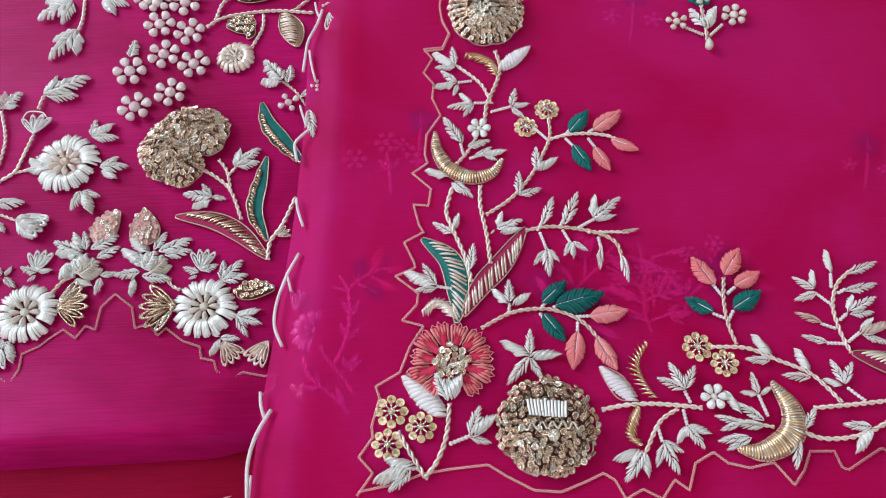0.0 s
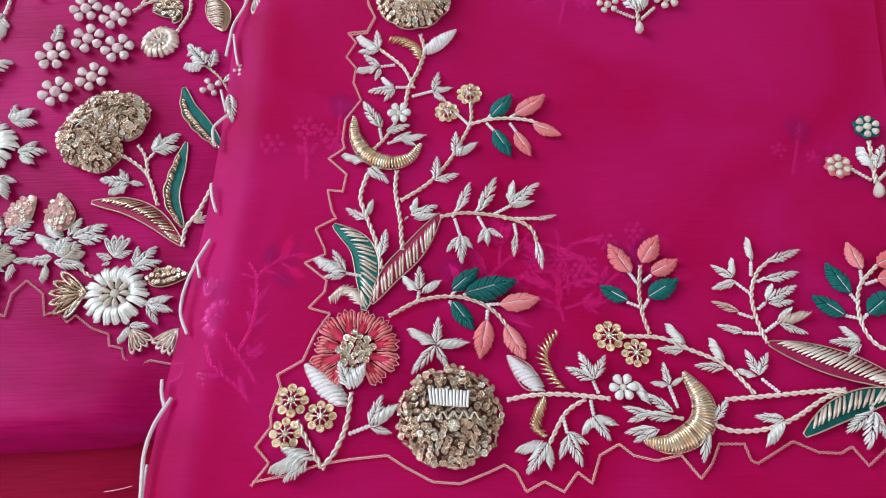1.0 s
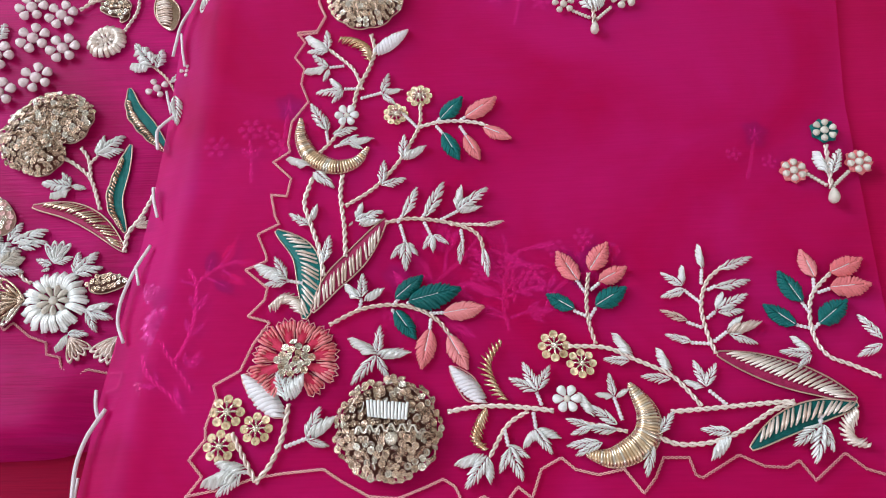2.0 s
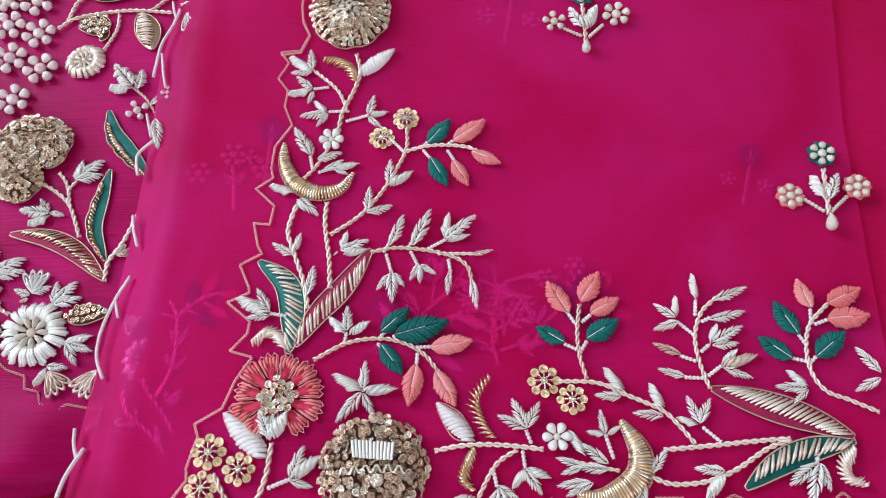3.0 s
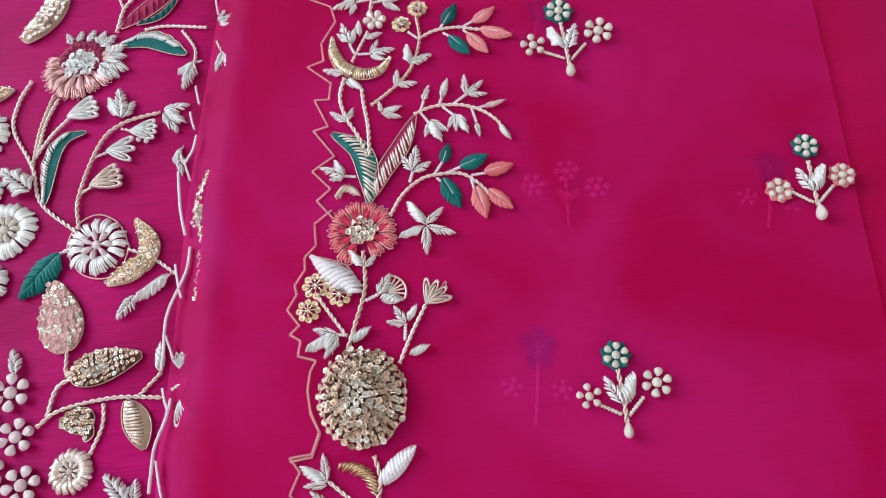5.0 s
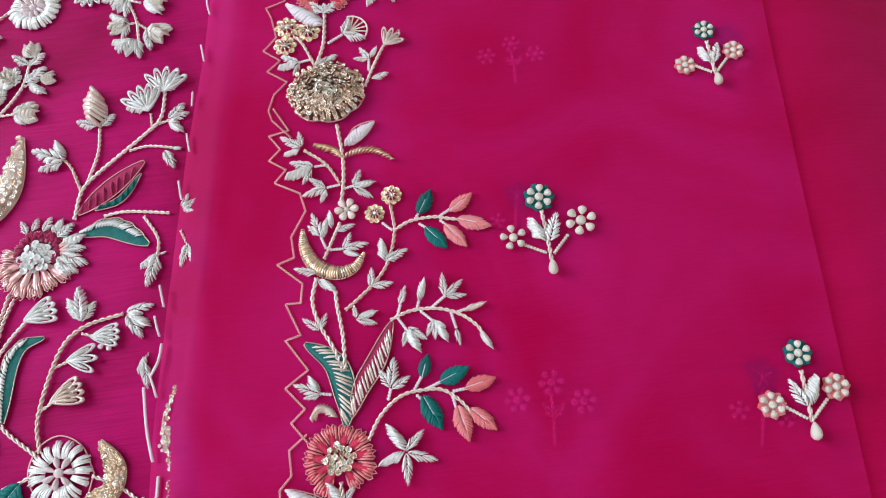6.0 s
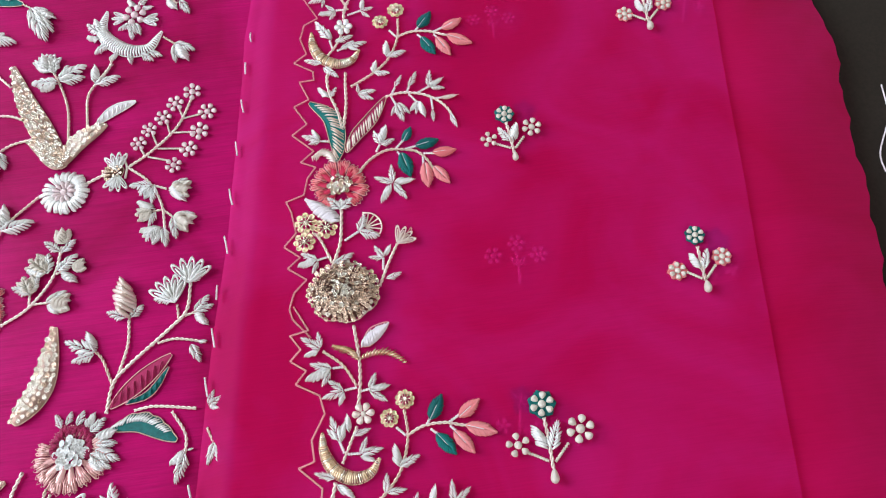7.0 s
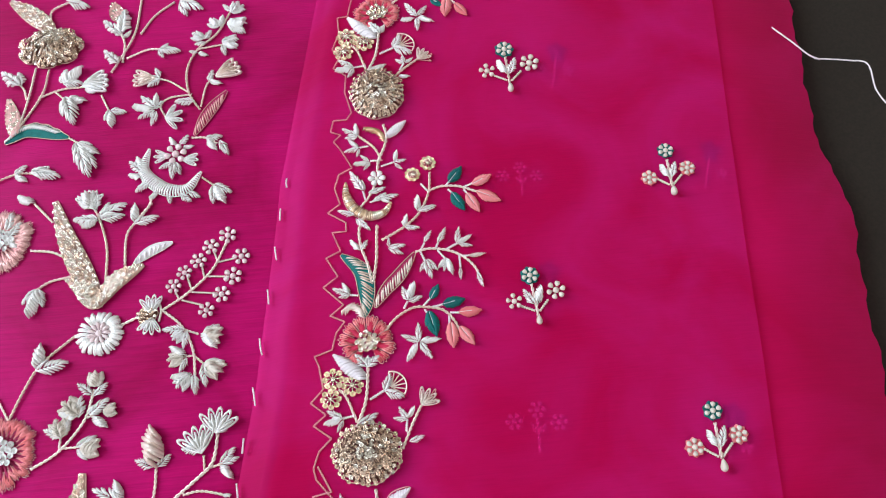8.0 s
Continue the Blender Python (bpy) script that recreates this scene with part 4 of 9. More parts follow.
leaf(m, "silver", 0.36, 11.22, 10.47, 10.71, 11.23, 11.12, 10.33, 10.35, 10.41, 12.30, 9.90, 12.00, 10.72, 12.27, 9.72, 11.43, 9.84, 13.30, 9.48, 13.05, 10.29, 13.30, 9.48, 13.72, 10.18, 13.24, 9.43, 12.66, 9.67)
beads(m, "white", 0.05, 13.37, 9.37, 13.83, 8.92)
m = motif("fern_branch", "upright twisted stem with slender silver wire leaves", "leaf spray", "fern branches", 13.77, 10.48, TOP)
rope(m, "pale", 0.06, 13.77, 10.48, 13.60, 11.22, 13.57, 12.08, 13.88, 12.85, 14.41, 13.32)
leaf(m, "silver", 0.28, 13.77, 13.25, 13.77, 14.16, 14.31, 13.23, 15.41, 13.63, 14.07, 12.60, 15.22, 12.84)
leaf(m, "silver", 0.34, 13.05, 12.72, 12.47, 13.19, 13.09, 12.77, 13.16, 13.43, 13.12, 12.58, 12.35, 12.35, 13.98, 11.87, 14.30, 12.48, 14.07, 11.91, 15.05, 12.37, 14.05, 11.78, 14.86, 11.84)
leaf(m, "pale", 0.3, 13.04, 11.56, 12.29, 11.93, 14.20, 11.15, 15.34, 11.45)
leaf(m, "silver", 0.3, 13.07, 10.87, 12.31, 11.14, 14.21, 11.21, 14.79, 11.66, 14.27, 11.07, 15.08, 10.75)
beads(m, "white", 0.05, 13.68, 12.75, 13.77, 13.25)
beads(m, "white", 0.05, 13.58, 12.12, 13.12, 12.58)
beads(m, "white", 0.05, 13.67, 11.60, 13.97, 11.83)
beads(m, "white", 0.05, 13.50, 11.32, 13.04, 11.52)
beads(m, "white", 0.05, 13.65, 10.80, 13.07, 10.85)
beads(m, "white", 0.05, 13.76, 10.85, 14.20, 11.15)
beads(m, "white", 0.05, 13.83, 12.55, 14.12, 12.68)
m = motif("feather_leaf", "long broad wine leaf laid with slanting gold wire", "long leaf", "feather leaves", 17.57, 8.95, TOP)
feather(m, "wine", "pale", 0.86, 17.62, 8.95, 16.60, 9.45, 15.19, 9.99, 13.82, 10.48, gap=0.8)
m = motif("feather_leaf", "long teal leaf with slanting gold wire and a corded rim", "long leaf", "feather leaves", 17.53, 8.78, TOP)
feather(m, "teal", "pale", 0.73, 17.62, 8.81, 16.41, 8.64, 15.33, 8.25, 14.31, 7.62)
m = motif("bottom_vine", "two twisted gold stems with silver wire leaves", "embroidered stem", "", 15.81, 8.92, TOP)
rope(m, "pale", 0.065, 12.17, 8.75, 13.44, 8.82, 14.80, 8.91, 15.82, 8.95)
rope(m, "pale", 0.065, 11.65, 8.05, 12.28, 7.80, 13.27, 7.84, 14.15, 8.15, 15.09, 8.68, 15.81, 8.92)
leaf(m, "silver", 0.36, 13.78, 8.10, 12.94, 8.22, 13.79, 8.00, 13.10, 7.32)
leaf(m, "silver", 0.4, 16.40, 8.22, 15.54, 7.67, 16.43, 8.19, 16.04, 7.16, 16.48, 8.22, 16.63, 7.47)
beads(m, "white", 0.06, 16.51, 8.56, 16.39, 8.19)
m = motif("peach_teal_spray", "curved gold stem with peach and teal satin leaves and silver leaves", "leaf spray", "peach and teal sprays", 18.16, 9.75, TOP)
rope(m, "pale", 0.06, 18.50, 9.62, 17.74, 10.00, 17.13, 10.29, 16.83, 10.84, 16.82, 11.59, 17.08, 12.34, 17.77, 13.00)
leaf(m, "peach", 0.6, 17.21, 12.89, 16.98, 13.84, 17.77, 13.00, 18.87, 13.46, 17.65, 12.48, 18.95, 12.57)
leaf(m, "teal", 0.6, 16.63, 12.07, 16.14, 13.12, 16.29, 11.32, 15.47, 12.01, 17.07, 11.35, 18.08, 12.08)
leaf(m, "silver", 0.34, 16.56, 10.40, 15.66, 10.48, 16.62, 10.45, 16.08, 10.96, 16.60, 10.34, 16.12, 9.96, 18.80, 10.78, 18.27, 11.58, 18.75, 10.60, 17.98, 10.26)
beads(m, "white", 0.05, 17.20, 12.85, 17.14, 12.44)
beads(m, "white", 0.05, 17.65, 12.48, 17.22, 12.34)
beads(m, "white", 0.05, 16.67, 12.07, 16.85, 11.68)
beads(m, "white", 0.05, 16.33, 11.32, 16.82, 11.18)
beads(m, "white", 0.05, 17.07, 11.35, 16.81, 11.12)
m = motif("leaf_sprig", "curled pale gold wire leaf beside a vine", "leaf sprig", "gold curls", 17.63, 8.52, TOP)
leafcurl(m, "pale", 0.49, 17.58, 8.66, 17.17, 8.20, 17.20, 7.79, 17.71, 7.56)
m = motif("scalloped_cord", "zigzag rose-gold chain-stitch cord edging the hem", "cord", "hem cords", -2.01, 6.72, TOP)
rope(m, "rose", 0.03, -2.01, 6.72, -0.87, 6.91, -0.05, 7.18, 0.78, 7.29, 1.95, 7.38, 2.46, 7.04, 3.29, 6.58, 4.11, 6.50, 4.93, 6.80, 5.43, 7.01, 5.76, 6.79, 6.02, 6.23, 6.56, 6.50, 7.11, 6.20, 7.55, 6.74, 7.94, 6.42, 8.25, 7.21, 8.85, 7.52, 9.23, 7.18, 9.87, 7.01, 10.62, 7.15, 11.10, 6.46, name="cord", straight=True, twist=1.0)
m = motif("scalloped_cord", "zigzag rose-gold chain-stitch cord edging the hem", "cord", "hem cords", 11.10, 6.46, TOP)
rope(m, "rose", 0.03, 11.10, 6.46, 11.48, 6.88, 11.78, 7.44, 12.51, 7.42, 12.63, 6.93, 12.81, 6.85, 13.94, 7.46, 14.61, 7.12, 15.25, 7.07, 15.61, 7.26, 15.97, 6.69, 16.95, 7.43, 17.45, 6.97, 18.21, 6.71, 18.82, 7.17, name="cord", straight=True, twist=1.0)
m = motif("scalloped_cord", "zigzag rose-gold chain-stitch cord edging the border", "cord", "border cords", -2.07, 6.60, TOP)
rope(m, "rose", 0.03, -2.07, 6.60, -1.59, 7.25, -2.03, 7.75, -1.60, 8.34, -1.64, 8.69, -1.39, 9.58, -1.52, 9.96, -0.74, 10.40, -0.41, 11.24, 0.06, 11.95, -0.65, 12.17, -0.15, 12.72, -0.10, 13.12, -0.87, 13.78, -0.19, 14.07, -0.22, 14.28, -0.56, 15.05, 0.13, 15.42, -0.02, 15.69, -0.21, 16.53, 0.32, 16.46, 0.43, 17.15, -0.23, 17.82, 0.33, 18.22, 0.24, 18.59, 0.32, 19.45, 0.87, 20.30, name="cord", straight=True, twist=1.0)
m = motif("scalloped_cord", "zigzag rose-gold chain-stitch cord edging the border", "cord", "border cords", 0.87, 20.30, TOP)
rope(m, "rose", 0.03, 0.87, 20.30, 0.57, 21.09, 0.65, 21.75, 0.27, 22.30, 0.62, 22.97, 0.30, 23.46, 1.03, 23.50, 1.32, 24.19, 1.05, 24.93, name="cord", straight=True, twist=1.0)
m = motif("sequin_rose", "broad rose of overlapping antique gold sequins with silver wire heart", "sequin flower", "sequin roses", 4.11, 46.31, TOP)
rose(m, 4.11, 46.31, 1.66, 1.47, 8, heart="rays", notch=0.07, lobes=7)
m = motif("red_daisy", "crimson and peach satin daisy with a gold sequin heart", "embroidered flower", "red daisies", 3.23, 31.27, TOP)
daisy(m, 3.23, 31.27, 1.27, 10, -60, 236, core="sequin")
m = motif("star_sprig", "five-pointed star of silver wire leaves", "star flower", "star flowers", 5.59, 31.20, TOP)
leaf(m, "silver", 0.34, 5.59, 31.20, 4.98, 32.27, 5.60, 31.26, 6.29, 31.87, 5.65, 31.15, 6.63, 30.76, 5.58, 31.12, 5.51, 30.07, 5.53, 31.17, 4.56, 30.87)
m = motif("feather_leaf", "long teal leaf with slanting gold wire and a corded rim", "long leaf", "feather leaves", 3.58, 32.36, TOP)
feather(m, "teal", "pale", 0.87, 3.58, 32.36, 3.67, 33.24, 3.41, 34.67, 2.36, 35.62)
m = motif("feather_leaf", "long crimson leaf with slanting gold wire and a corded rim", "long leaf", "feather leaves", 3.81, 32.69, TOP)
feather(m, "wine", "pale", 0.72, 3.81, 32.69, 4.28, 33.71, 4.96, 34.66, 5.64, 35.96)
m = motif("leaf_sprig", "curled pale gold wire leaf", "leaf sprig", "gold curls", 3.21, 32.76, TOP)
leafcurl(m, "pale", 0.40, 3.21, 32.74, 2.97, 33.06, 2.65, 33.13, 2.32, 32.78)
m = motif("leaf_sprig", "silver wire leaf trio on a beaded stalk", "leaf sprig", "silver sprigs", 3.17, 33.59, TOP)
leaf(m, "silver", 0.38, 2.72, 33.69, 1.83, 34.14, 2.73, 33.72, 2.37, 34.41, 2.72, 33.62, 2.13, 33.60)
beads(m, "white", 0.05, 2.72, 33.69, 3.17, 33.59)
m = motif("peach_teal_spray", "arched gold stem with peach and teal satin leaves and silver leaves", "leaf spray", "peach and teal sprays", 4.33, 31.85, TOP)
rope(m, "pale", 0.06, 4.32, 31.79, 4.86, 32.60, 5.65, 33.17, 6.48, 33.26, 7.18, 33.15, 7.72, 32.68, 8.05, 32.18)
leaf(m, "teal", 0.58, 6.48, 33.73, 6.80, 34.55, 7.12, 33.46, 8.22, 33.85, 6.44, 32.99, 6.94, 31.77)
leaf(m, "peach", 0.55, 8.00, 33.11, 9.10, 33.32, 7.61, 32.49, 7.82, 31.23, 8.07, 32.32, 8.84, 31.48)
beads(m, "white", 0.05, 6.14, 33.31, 6.65, 34.03)
beads(m, "white", 0.05, 6.58, 33.28, 7.45, 33.58)
beads(m, "white", 0.05, 6.19, 33.13, 6.60, 32.65)
beads(m, "white", 0.05, 7.49, 33.06, 8.10, 33.09)
beads(m, "white", 0.05, 7.47, 32.89, 7.55, 32.33)
leaf(m, "silver", 0.42, 5.30, 33.52, 4.95, 34.27, 5.31, 33.59, 5.56, 34.61, 5.37, 33.47, 6.04, 33.84)
beads(m, "white", 0.05, 5.16, 33.08, 5.31, 33.48)
m = motif("fern_branch", "branching pale gold stem with slender silver wire leaves", "leaf spray", "fern branches", 5.60, 36.04, TOP)
rope(m, "pale", 0.06, 5.60, 36.04, 6.40, 36.28, 7.42, 36.21, 8.22, 35.85, 8.73, 35.36, 8.93, 34.99)
leaf(m, "silver", 0.32, 6.01, 36.59, 6.32, 37.32, 6.72, 36.60, 7.07, 37.53, 7.70, 36.68, 7.75, 37.61, 7.74, 36.67, 8.47, 37.21, 7.80, 36.61, 8.55, 36.59)
leaf(m, "pale", 0.26, 8.35, 35.99, 9.25, 36.20)
leaf(m, "silver", 0.38, 6.16, 35.54, 5.93, 34.95, 6.16, 35.59, 6.56, 34.63, 6.23, 35.64, 6.84, 35.10, 7.19, 35.79, 6.85, 35.21, 7.21, 35.79, 7.15, 35.05, 7.27, 35.78, 7.60, 34.87)
leaf(m, "silver", 0.32, 7.96, 35.30, 8.03, 34.67, 8.84, 35.12, 9.19, 34.35)
beads(m, "white", 0.05, 5.87, 36.16, 6.04, 36.59)
beads(m, "white", 0.05, 6.61, 36.27, 6.75, 36.64)
beads(m, "white", 0.05, 7.10, 36.24, 7.74, 36.67)
beads(m, "white", 0.05, 5.87, 36.09, 6.16, 35.54)
beads(m, "white", 0.05, 6.74, 36.23, 7.18, 35.74)
beads(m, "white", 0.05, 7.86, 36.02, 7.97, 35.35)
beads(m, "white", 0.05, 8.07, 35.97, 8.46, 36.04)
m = motif("climbing_stem", "twisted pale gold stem with paired silver wire leaves", "embroidered stem", "climbing stems", 3.67, 34.49, TOP)
rope(m, "pale", 0.07, 3.65, 34.38, 3.39, 35.30, 2.95, 36.27, 2.77, 37.23, 3.00, 38.14)
rope(m, "pale", 0.07, 3.74, 34.37, 3.78, 35.69, 3.68, 36.85, 3.66, 37.51)
leaf(m, "silver", 0.38, 2.93, 36.05, 2.33, 36.60, 2.97, 36.09, 3.26, 36.68, 3.04, 36.15, 3.12, 36.29)
leaf(m, "silver", 0.38, 4.34, 36.33, 4.29, 36.87, 4.40, 36.32, 5.19, 36.47, 4.35, 36.24, 5.09, 35.98)
rope(m, "pale", 0.06, 3.97, 36.69, 4.52, 37.07, 5.24, 37.66, 5.80, 38.41, 6.17, 39.58, 6.15, 40.73)
rope(m, "pale", 0.06, 6.17, 39.63, 6.84, 39.92, 7.74, 39.95, 8.38, 39.77, 9.03, 39.61)
beads(m, "white", 0.05, 5.73, 40.03, 6.09, 39.65)
leaf(m, "silver", 0.38, 5.00, 37.46, 5.13, 38.23, 5.08, 37.45, 5.87, 37.49, 5.65, 38.39, 5.59, 39.38, 5.70, 38.43, 6.60, 38.77)
leaf(m, "teal", 0.58, 7.21, 40.17, 7.82, 41.15, 7.41, 39.50, 8.09, 38.57)
leaf(m, "peach", 0.52, 8.43, 40.09, 9.39, 40.73, 8.70, 39.67, 9.92, 39.22, 8.16, 39.51, 8.85, 38.52)
beads(m, "white", 0.05, 7.02, 39.95, 7.49, 40.63)
beads(m, "white", 0.05, 7.15, 39.77, 7.69, 39.28)
beads(m, "white", 0.05, 7.95, 39.92, 8.57, 40.25)
beads(m, "white", 0.05, 7.98, 39.79, 8.29, 39.43)
m = motif("gold_blossom", "small flower of looped pale gold petals", "small flower", "gold blossoms", 6.23, 41.15, TOP)
blossom(m, 6.23, 41.15, 0.40, 9, "gold")
m = motif("gold_blossom", "small flower of looped pale gold petals", "small flower", "gold blossoms", 5.49, 40.45, TOP)
blossom(m, 5.49, 40.45, 0.38, 9, "gold")
m = motif("gold_crescent", "crescent of bright gold wire stitches with silver leaf tips", "crescent", "gold crescents", 3.16, 38.18, TOP)
crescent(m, "gold", 0.55, 2.62, 40.21, 2.64, 39.44, 3.00, 38.65, 3.76, 38.21, 4.47, 38.33, 4.89, 38.85)
leaf(m, "silver", 0.35, 2.97, 38.31, 2.14, 38.64, 3.15, 38.06, 3.74, 37.40, 3.05, 38.07, 3.31, 37.59)
m = motif("silver_spray", "silver wire leaves on a twisted stem rising from a crescent", "leaf spray", "silver sprays", 3.35, 38.86, TOP)
rope(m, "pale", 0.055, 3.35, 38.86, 3.80, 39.72, 4.10, 40.30)
leaf(m, "silver", 0.36, 3.30, 39.80, 3.03, 40.86, 3.34, 39.75, 3.59, 40.56, 3.21, 39.87, 2.81, 40.38, 3.73, 40.11, 3.73, 40.90, 3.89, 39.95, 4.67, 40.13, 4.13, 39.17, 4.48, 39.81, 4.19, 39.16, 5.11, 39.26, 4.12, 39.07, 4.75, 38.77)
beads(m, "white", 0.05, 3.30, 39.80, 3.47, 39.28)
beads(m, "white", 0.05, 3.60, 39.21, 4.13, 39.17)
m = motif("pearl_blossom", "small blossom of pale silver bead petals", "small flower", "pearl blossoms", 4.42, 40.78, TOP)
blossom(m, 4.42, 40.78, 0.49, 6, "pale", "cream", "drop", width=1.15)
m = motif("rising_stem", "pale gold stem with silver leaf sprigs and a white petal", "embroidered stem", "rising stems", 4.17, 41.03, TOP)
rope(m, "pale", 0.07, 4.21, 40.97, 4.42, 42.14, 4.48, 43.26, 4.39, 44.71)
rope(m, "pale", 0.06, 4.25, 42.03, 3.76, 42.97, 2.94, 43.74)
leaf(m, "white", 0.42, 4.62, 43.73, 5.94, 44.62)
cord(m, "rose", 0.025, 4.62, 43.73, 5.11, 43.75, 5.94, 44.62, 5.07, 44.48, 4.62, 43.73)
leafcurl(m, "gold", 0.37, 4.47, 43.10, 4.09, 43.60, 3.33, 43.95)
leaf(m, "silver", 0.38, 2.81, 43.87, 2.01, 44.50, 2.86, 43.92, 2.78, 44.65, 2.81, 43.81, 2.09, 43.61, 3.24, 42.92, 2.30, 43.25, 3.24, 42.87, 2.06, 42.53, 3.19, 42.80, 2.77, 42.20, 3.66, 41.90, 3.02, 42.43, 3.66, 41.87, 2.73, 41.66, 3.70, 41.84, 3.42, 41.26)
leaf(m, "silver", 0.38, 4.80, 41.81, 5.14, 42.50, 4.84, 41.80, 5.71, 41.84, 4.79, 41.73, 5.50, 41.17)
beads(m, "white", 0.05, 3.29, 42.92, 3.75, 42.92)
beads(m, "white", 0.05, 3.71, 41.89, 4.26, 41.95)
beads(m, "white", 0.05, 4.38, 41.75, 4.80, 41.81)
m = motif("leaf_sprig", "curled gold wire leaf beside a stem", "leaf sprig", "gold curls", 4.52, 43.20, TOP)
leafcurl(m, "gold", 0.37, 4.52, 43.20, 5.19, 43.35, 5.87, 43.21, 6.54, 42.64)
m = motif("scalloped_cord", "zigzag rose-gold chain-stitch cord edging the border", "cord", "border cords", 2.17, 32.02, TOP)
rope(m, "rose", 0.03, 2.17, 32.02, 1.63, 32.78, 2.17, 33.22, 1.51, 34.06, 2.39, 34.62, 1.64, 35.85, 2.22, 35.98, 1.74, 37.27, 2.32, 37.23, 2.44, 37.99, 1.52, 38.91, 2.20, 39.11, 2.15, 39.99, 2.79, 41.02, 2.63, 41.83, 1.64, 42.44, 2.14, 42.98, 1.48, 43.49, 1.97, 43.96, 1.55, 44.64, 2.38, 44.78, 1.80, 45.96, name="cord", straight=True, twist=1.0)
m = motif("scalloped_cord", "zigzag rose-gold chain-stitch cord edging the border", "cord", "border cords", 0.31, 23.34, TOP)
rope(m, "rose", 0.03, 0.31, 23.34, 1.03, 23.40, 1.34, 24.14, 1.06, 24.79, 0.98, 25.64, 1.10, 26.27, 1.31, 26.64, 0.70, 26.87, 0.81, 27.41, 0.45, 27.68, 0.78, 27.98, 0.38, 28.60, 0.74, 29.14, 0.68, 29.50, 1.07, 30.05, 1.08, 30.54, 1.52, 30.97, 1.50, 31.85, 2.17, 32.32, name="cord", straight=True, twist=1.0)
m = motif("leafy_stem", "twisted pale gold stem with wire leaves and a white satin petal", "embroidered stem", "leafy stems", 2.39, 26.78, TOP)
rope(m, "pale", 0.07, 2.39, 26.74, 2.71, 27.64, 3.19, 29.08, 3.22, 30.51)
leaf(m, "silver", 0.42, 3.19, 29.86, 2.67, 30.58, 3.25, 29.85, 3.68, 30.33)
leaf(m, "white", 0.42, 3.04, 28.93, 1.30, 30.51)
cord(m, "rose", 0.025, 3.04, 28.93, 2.53, 29.28, 1.30, 30.51, 2.46, 30.12, 2.92, 29.46, 3.04, 28.93)
rope(m, "pale", 0.06, 2.41, 27.40, 1.91, 28.23, 1.51, 28.93)
leaf(m, "silver", 0.38, 2.09, 27.48, 1.27, 27.76, 2.05, 27.44, 0.97, 27.01, 2.13, 27.39, 1.61, 26.65, 2.53, 27.16, 3.33, 27.61)
beads(m, "white", 0.05, 2.05, 27.49, 2.45, 27.40)
m = motif("gold_blossom", "small flower of looped gold sequin petals", "small flower", "gold blossoms", 1.44, 29.36, TOP)
blossom(m, 1.44, 29.36, 0.47, 8, "gold")
m = motif("gold_blossom", "small flower of looped gold sequin petals", "small flower", "gold blossoms", 2.27, 28.95, TOP)
blossom(m, 2.27, 28.95, 0.44, 8, "gold")
m = motif("gold_blossom", "small flower of looped gold sequin petals", "small flower", "gold blossoms", 1.14, 28.46, TOP)
blossom(m, 1.14, 28.46, 0.42, 8, "gold")
m = motif("fan_flower", "half-open fan flower of gold wire with silver leaves", "fan flower", "fan flowers", 3.17, 28.59, TOP)
beads(m, "white", 0.055, 3.17, 28.59, 3.66, 28.78)
leaf(m, "silver", 0.5, 3.66, 28.78, 4.16, 29.50, 3.71, 28.66, 4.53, 28.42)
leaf(m, "silver", 0.5, 3.68, 28.76, 4.03, 29.09)
fan(m, "pale", 4.01, 28.81, 0.63, -30, 80)
m = motif("bud_sprig", "pale gold stem with silver leaves and a tasselled wire bud", "bud sprig", "bud sprigs", 4.17, 26.18, TOP)
rope(m, "pale", 0.06, 4.17, 26.18, 4.74, 27.28, 5.28, 28.19)
leaf(m, "silver", 0.4, 4.51, 27.60, 4.15, 28.28, 4.58, 27.68, 4.97, 28.23, 4.47, 27.56, 3.82, 27.73, 4.54, 26.48, 5.30, 26.70)
beads(m, "white", 0.05, 4.51, 27.60, 4.43, 26.98)
loops(m, "pale", 5.32, 28.23, 0.87, 5, 85, 4)
cord(m, "rose", 0.03, 5.28, 28.19, 5.45, 29.03, 5.62, 28.54, 6.07, 28.96, 5.99, 28.50, 6.22, 28.35, 5.28, 28.19)
m = motif("sequin_rose", "small round rose of antique gold sequins with silver wire heart", "sequin flower", "sequin roses", 5.74, 66.12, TOP)
rose(m, 5.74, 66.12, 1.56, 1.72, 11, heart="rays", notch=0.05, lobes=9)
m = motif("red_daisy", "crimson and peach satin daisy with a silver sequin heart", "embroidered flower", "red daisies", 4.39, 51.64, TOP)
daisy(m, 4.39, 51.64, 1.30, 10, -50, 232)
leaf(m, "silver", 0.55, 4.32, 50.42, 3.75, 51.10, 4.32, 50.36, 4.40, 50.98, 4.32, 50.42, 4.95, 50.92)
m = motif("red_daisy", "crimson and peach satin daisy with a white bead heart", "embroidered flower", "red daisies", 6.09, 71.84, TOP)
daisy(m, 6.09, 71.84, 1.34, 10, -50, 232, core="sequin")
leaf(m, "silver", 0.55, 6.17, 70.40, 5.55, 71.21, 6.17, 70.40, 6.47, 70.99)
m = motif("star_sprig", "five-pointed star of silver wire leaves", "star flower", "star flowers", 6.91, 51.42, TOP)
leaf(m, "silver", 0.34, 6.91, 51.42, 6.06, 51.85, 6.92, 51.47, 6.94, 52.41, 6.97, 51.47, 8.00, 51.46, 6.96, 51.35, 7.50, 50.50, 6.85, 51.37, 6.23, 50.46)
